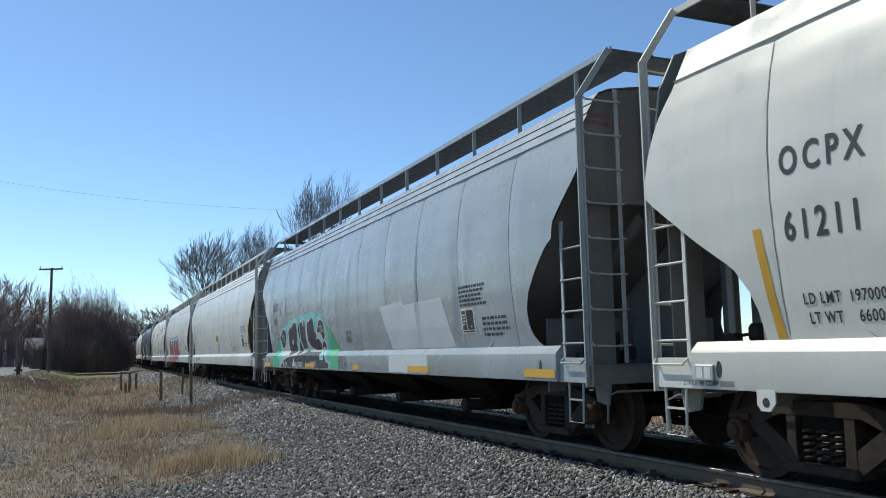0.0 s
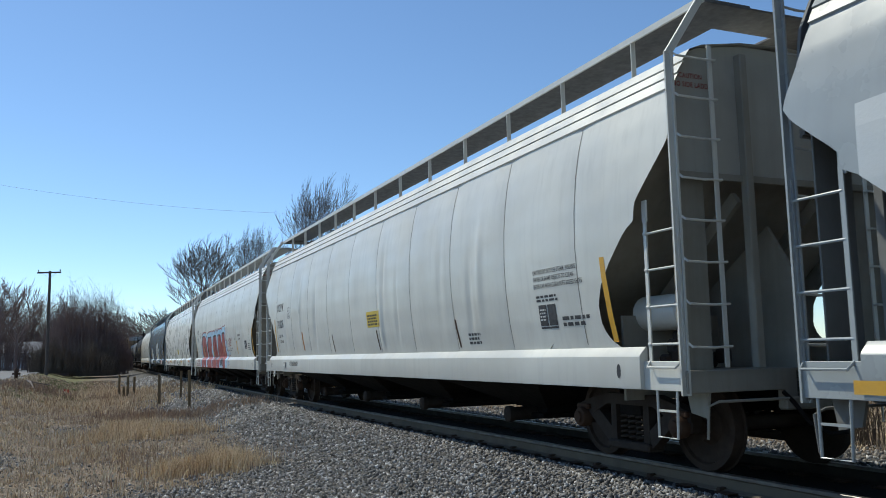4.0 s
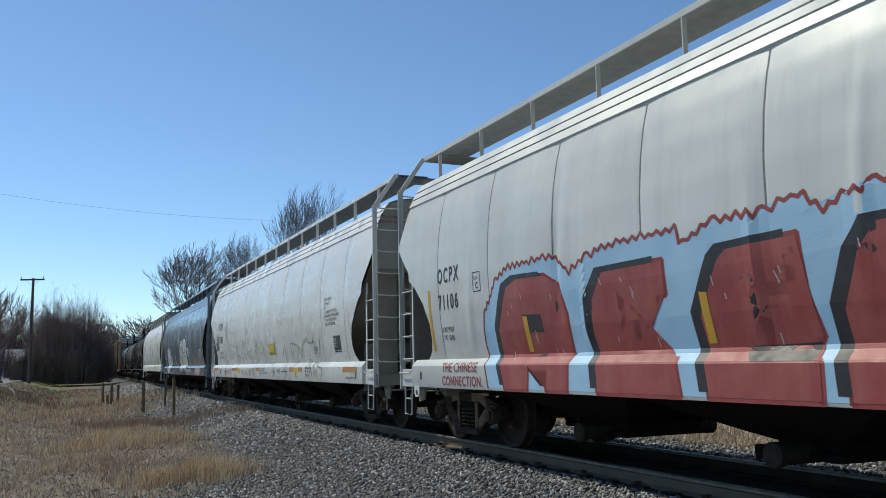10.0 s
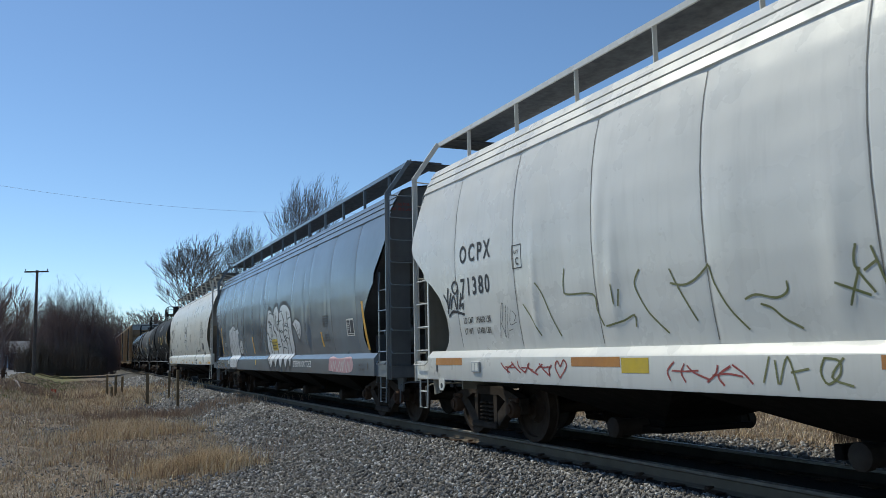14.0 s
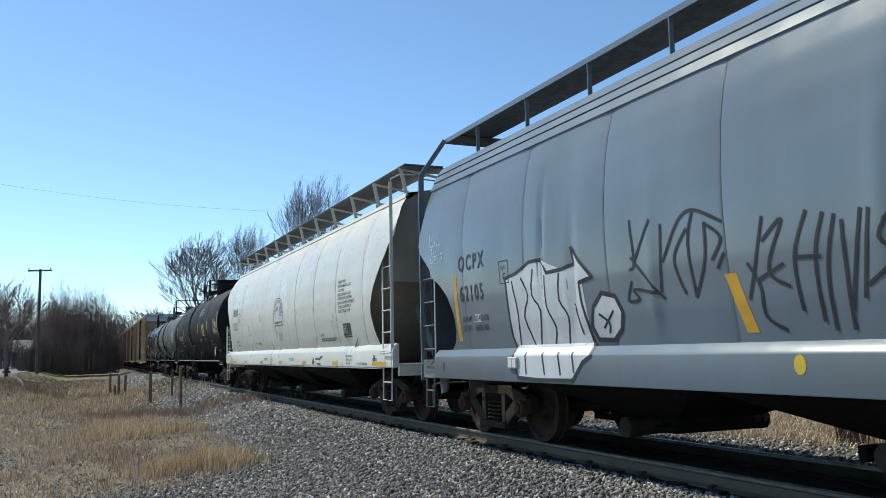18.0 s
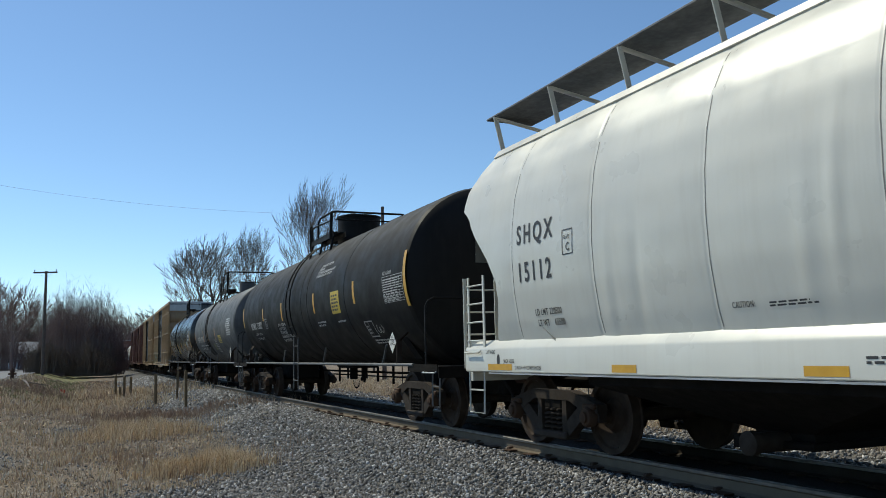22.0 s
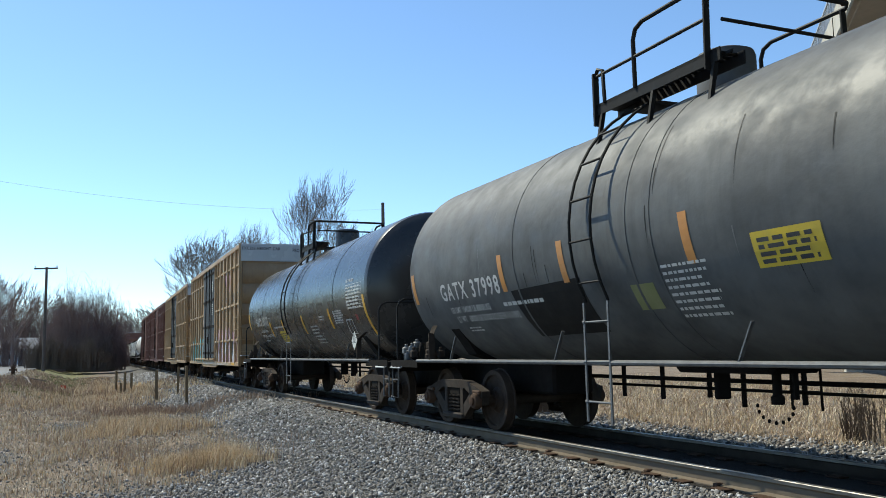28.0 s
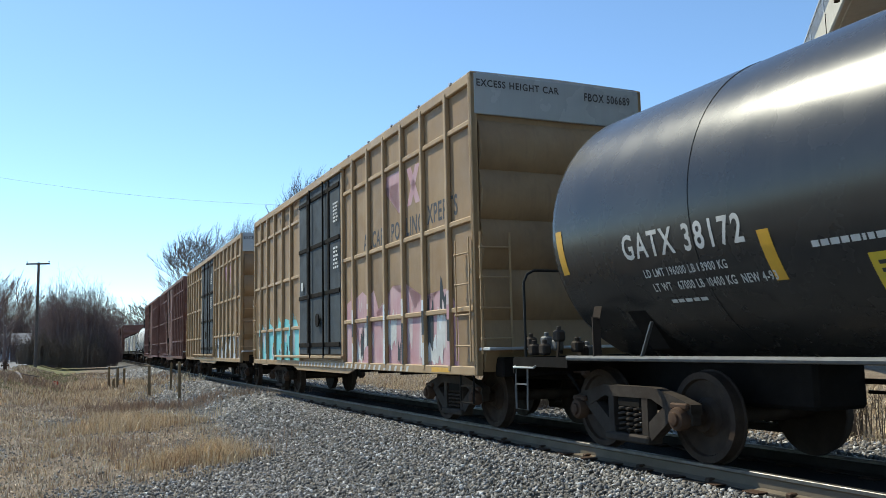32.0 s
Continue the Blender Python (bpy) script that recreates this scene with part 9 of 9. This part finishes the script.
decal("lettering", bars(-2.95, -1.7, 1.80, 1.86, 1, 5, 0.2, 0.10) + bars(-4.4, -3.9, 1.50, 1.58, 2, 6, 0.5, 0.08) + bars(0.5, 1.2, 1.5, 2.05, 8, 8, 0.6, 0.08), INKWHITE, t8, R8, 0.010)
stencil(t8, "LD LMT 194000 LB 88000 KG", 0.085, -4.68, 1.78, R8, INKWHITE, 0.76, off=0.010)
stencil(t8, "LT WT   69000 LB 31300 KG NEW 11-1992", 0.085, -4.60, 1.64, R8, INKWHITE, 0.76, off=0.010)
for x in (-1.25, -2.78, -5.9, 0.95):
    stripe(t8, x, 2.47, 1.98, R8, ORANGE)
decal("placard", [rect(1.76, 2.50, 1.86, 2.16)], PLACARD, t8, R8, 0.010, "yellow emergency placard")
decal("lettering", bars(1.82, 2.44, 1.89, 2.13, 4, 3, 0.4, 0.16), INK, t8, R8, 0.014)
decal("placard", [rect(-0.08, 0.30, 1.60, 1.86)], OLIVEPAINT, t8, R8, 0.010, "faded yellow card")
decal("data_chart", bars(4.2, 5.2, 2.1, 2.75, 8, 13, 0.35, 0.22), INKWHITE, t8, R8, 0.010, "white qualification chart")

stencil(t9, "GATX 38172", 0.24, -4.95, 2.06, R9, INKWHITE, 0.74, off=0.010, gap=0.12)
stencil(t9, "LD LMT 196000 LB 88900 KG", 0.075, -4.72, 1.86, R9, INKWHITE, 0.76, off=0.010)
stencil(t9, "LT WT   67000 LB 30400 KG  NEW 4-93", 0.075, -4.66, 1.72, R9, INKWHITE, 0.76, off=0.010)
decal("lettering", bars(-4.5, -3.9, 1.60, 1.64, 1, 5, 0.2, 0.08) + bars(-2.6, -1.2, 1.93, 1.985, 1, 5, 0.1, 0.07) + bars(1.45, 2.15, 1.45, 1.92, 6, 8, 0.62, 0.08) + bars(2.5, 3.0, 1.97, 2.1, 2, 9, 0.5, 0.10) + bars(3.75, 4.5, 1.85, 2.15, 6, 10, 0.4, 0.12), INKWHITE, t9, R9, 0.010)
for x, z1_, z0_ in ((-3.05, 2.13, 1.71), (-1.45, 2.13, 1.72), (0.85, 2.16, 1.70), (3.4, 2.20, 1.75)):
    stripe(t9, x, z1_, z0_, R9, YELLOW, 0.13)
stripe(t9, -6.1, 2.5, 2.0, R9, YELLOW)
stripe(t9, 6.05, 2.35, 1.55, R9, YELLOW, 0.13)
decal("placard", [rect(-2.15, -1.30, 1.55, 1.84)], PLACARD, t9, R9, 0.010, "yellow emergency placard")
decal("lettering", bars(-2.09, -1.36, 1.58, 1.81, 4, 3, 0.5, 0.10), INK, t9, R9, 0.014)
stencil(t9, "DOT-111A100W1", 0.06, 4.92, 2.66, R9, INKWHITE, 0.7, off=0.010)
chart = [rect(4.90, 6.0, z, z + 0.008) for z in np.linspace(2.11, 2.60, 8)] + [rect(x, x + 0.010, 2.11, 2.61) for x in (4.90, 5.40, 5.60, 5.80, 5.99)] + bars(4.94, 5.96, 2.12, 2.60, 7, 3, 0.6, 0.16)
decal("data_chart", chart, INKWHITE, t9, R9, 0.010, "white qualification chart")
decal("panel_outline", stroke([(4.58, 1.90), (5.0, 1.90), (4.9, 1.61), (4.47, 1.61), (4.58, 1.90)], 0.022) + stroke([(4.78, 1.90), (4.7, 1.61)], 0.018), INKWHITE, t9, R9, 0.010)
decal("warning_patch", [rect(5.33, 5.47, 1.87, 1.99)], MAROON, t9, R9, 0.010)


def placard_diamond(car, x, z, y, text, number):
    g = Geo().prism([(x, z - 0.19), (x + 0.19, z), (x, z + 0.19), (x - 0.19, z)], y - 0.006, y)
    p = part("hazard_placard", g, PAINT_WHITE, car, "white diamond hazard placard")
    decal("lettering", [rect(x - 0.13, x + 0.13, z - 0.045, z - 0.035), rect(x - 0.13, x + 0.13, z + 0.05, z + 0.06)], INK, p, flat(-y + 0.006), 0.002)
    for s, zz, sz in ((text, z + 0.075, 0.045), (number, z - 0.025, 0.065)):
        vs, fs = letters(s, sz, 0, zz, 0.8, 0.0)
        w = max(a for a, b in vs)
        decal("lettering", [], INK, p, flat(-y + 0.006), 0.003, "", ([(a + x - w / 2, b) for a, b in vs], fs))


for car, xx in ((t9, 5.45), (t9, -5.9), (t8, 5.3), (t7, 6.85)):
    if xx > 0:
        placard_diamond(car, xx, 1.45, -1.50, "HOT", "3257")


end_text(t9, 6.655, "GATX 38172", 0.13, -0.62, 2.90)
end_text(t7, 8.14, "XOMX 110837", 0.13, -0.45, 2.90)
b0, b1 = BOXES[0], BOXES[1]
for b in (b0, b1):
    end_text(b, 7.845, "EXCESS HEIGHT CAR", 0.10, -1.40, 4.93, INK, 0.9)
    end_text(b, 7.845, "FBOX 506689" if b is b0 else "FBOX", 0.12, 0.42, 4.88, INK, 0.74)
    W_ = flat(1.42)
    for i, s in enumerate(("AILCAR", "POOLING", "XPERTS")):
        stencil(b, s, 0.30, 2.75 + (0, 1.55, 3.25)[i], 3.10 + 0.07 * (i > 1), W_, INK, 0.72, 0.0, "faded grey slogan", 0.004)
    each("owner_mark", [[(3.9, 4.3), (4.9, 4.3), (4.9, 3.55), (4.7, 3.55), (4.7, 4.1), (3.9, 4.1)], [(5.1, 4.25), (5.3, 4.25), (5.7, 3.6), (5.5, 3.6)], [(5.5, 4.25), (5.7, 4.25), (5.3, 3.6), (5.1, 3.6)]], PINKPAINT, b, W_, 0.003, "faded red owner's mark")
    DR = flat(1.535)
    decal("door_writing", bars(1.0, 1.38, 3.9, 4.35, 6, 4, 0.45, 0.16) + bars(1.0, 1.38, 2.9, 3.4, 6, 5, 0.45, 0.16) + [rect(-1.75, -1.6, 2.6, 2.8)], INKWHITE, b, DR, 0.004)
# old spray paint low on the tan boxcar, over sheets and posts alike


def low_paint(car, xs, base_z, top_z, field, tones, seed, label):
    r = random.Random(seed)
    a, b = xs
    n = 16
    edge = [(a + (b - a) * i / n, top_z + r.uniform(-0.28, 0.28)) for i in range(n + 1)]
    decal("graffiti_field", [[(a, base_z)] + edge + [(b, base_z)]], field, car, flat(1.42), 0.003, label)
    for i in range(int((b - a) * 5)):
        x, z = r.uniform(a, b - 0.4), r.uniform(base_z, top_z - 0.35)
        w, h = r.uniform(0.14, 0.42), r.uniform(0.3, 0.9)
        shape = curve([(x, z), (x + w * 0.2, z + h), (x + w * 0.55, z + h * 0.6), (x + w, z + h * 0.9), (x + w * 0.85, z), (x + w * 0.4, z + 0.15 * h), (x, z)], 3)[:-1]
        decal("graffiti_letters", [shape], tones[i % len(tones)], car, flat(1.42), 0.005 + 0.0006 * i, label)
    for u in POSTS:
        x = 7.81 - u
        if a < x < b:
            z = base_z
            while z < top_z - 0.1:
                z2 = min(z + r.uniform(0.15, 0.4), top_z)
                each("graffiti_field", [rect(x - 0.044, x + 0.044, z, z2 - 0.005)], r.choice(tones + [field]), car, flat(1.495), 0.003)
                z = z2 + r.choice((0.0, 0.0, 0.12))


low_paint(b0, (1.6, 7.1), 0.93, 2.05, PINKPAINT, [INKWHITE, PALEPINK, INKWHITE, PINKPAINT, PATCH, PAINT_DOOR, PALEPINK], 5, "faded pink and white spray paint")
low_paint(b0, (-7.3, -2.4), 0.93, 1.85, TEALPAINT, [TEALPAINT, INKWHITE, TEALPAINT, PATCH, PAINT_DOOR], 6, "faded teal and white spray paint")
low_paint(b1, (1.6, 7.1), 0.93, 1.7, PATCH, [INKWHITE, PATCH, PAINT_DOOR, PAINT_TAN], 7, "faded pale spray paint")
each("reflective_stripe", [rect(6.2, 6.9, 0.83, 0.90)], YELLOW, b0, flat(1.485), 0.004)
decal("door_stripe", [[(x, 0.81), (x + 0.10, 0.81), (x + 0.16, 0.90), (x + 0.06, 0.90)] for x in np.arange(-2.2, 5.2, 0.28)], INKWHITE, b0, flat(1.485), 0.003, "white hazard dashes")


# ---- what moves: the train rolls by, its wheels turn ----
def gone(t):
    """Metres that the train has moved by t seconds."""
    return 5.35 * t - 0.007 * t * t


def car_pose(front, rear, t):
    d = gone(t)
    o = 2.0
    a, b = track(front + o - d), track(rear - o - d)
    f = a - b
    mid = (a + b) / 2
    return pose(mid.x, mid.y, 0, 0, 0, math.degrees(math.atan2(f.y, f.x)))


def motions():
    times = [i * 1.0 for i in range(33)]
    for car, front, rear in CARS:
        walk(car, [(t, car_pose(front, rear, t)) for t in times])
    near = {c[0] for c in CARS[:12]}
    steps = [i * 0.1 for i in range(321)]
    for wheel, ax in WHEELS:
        if wheel.parent.parent in near:
            walk(wheel, [(t, pose(ax, 0, 0.457, 0, math.degrees(gone(t) / 0.457), 0)) for t in steps])


motions()
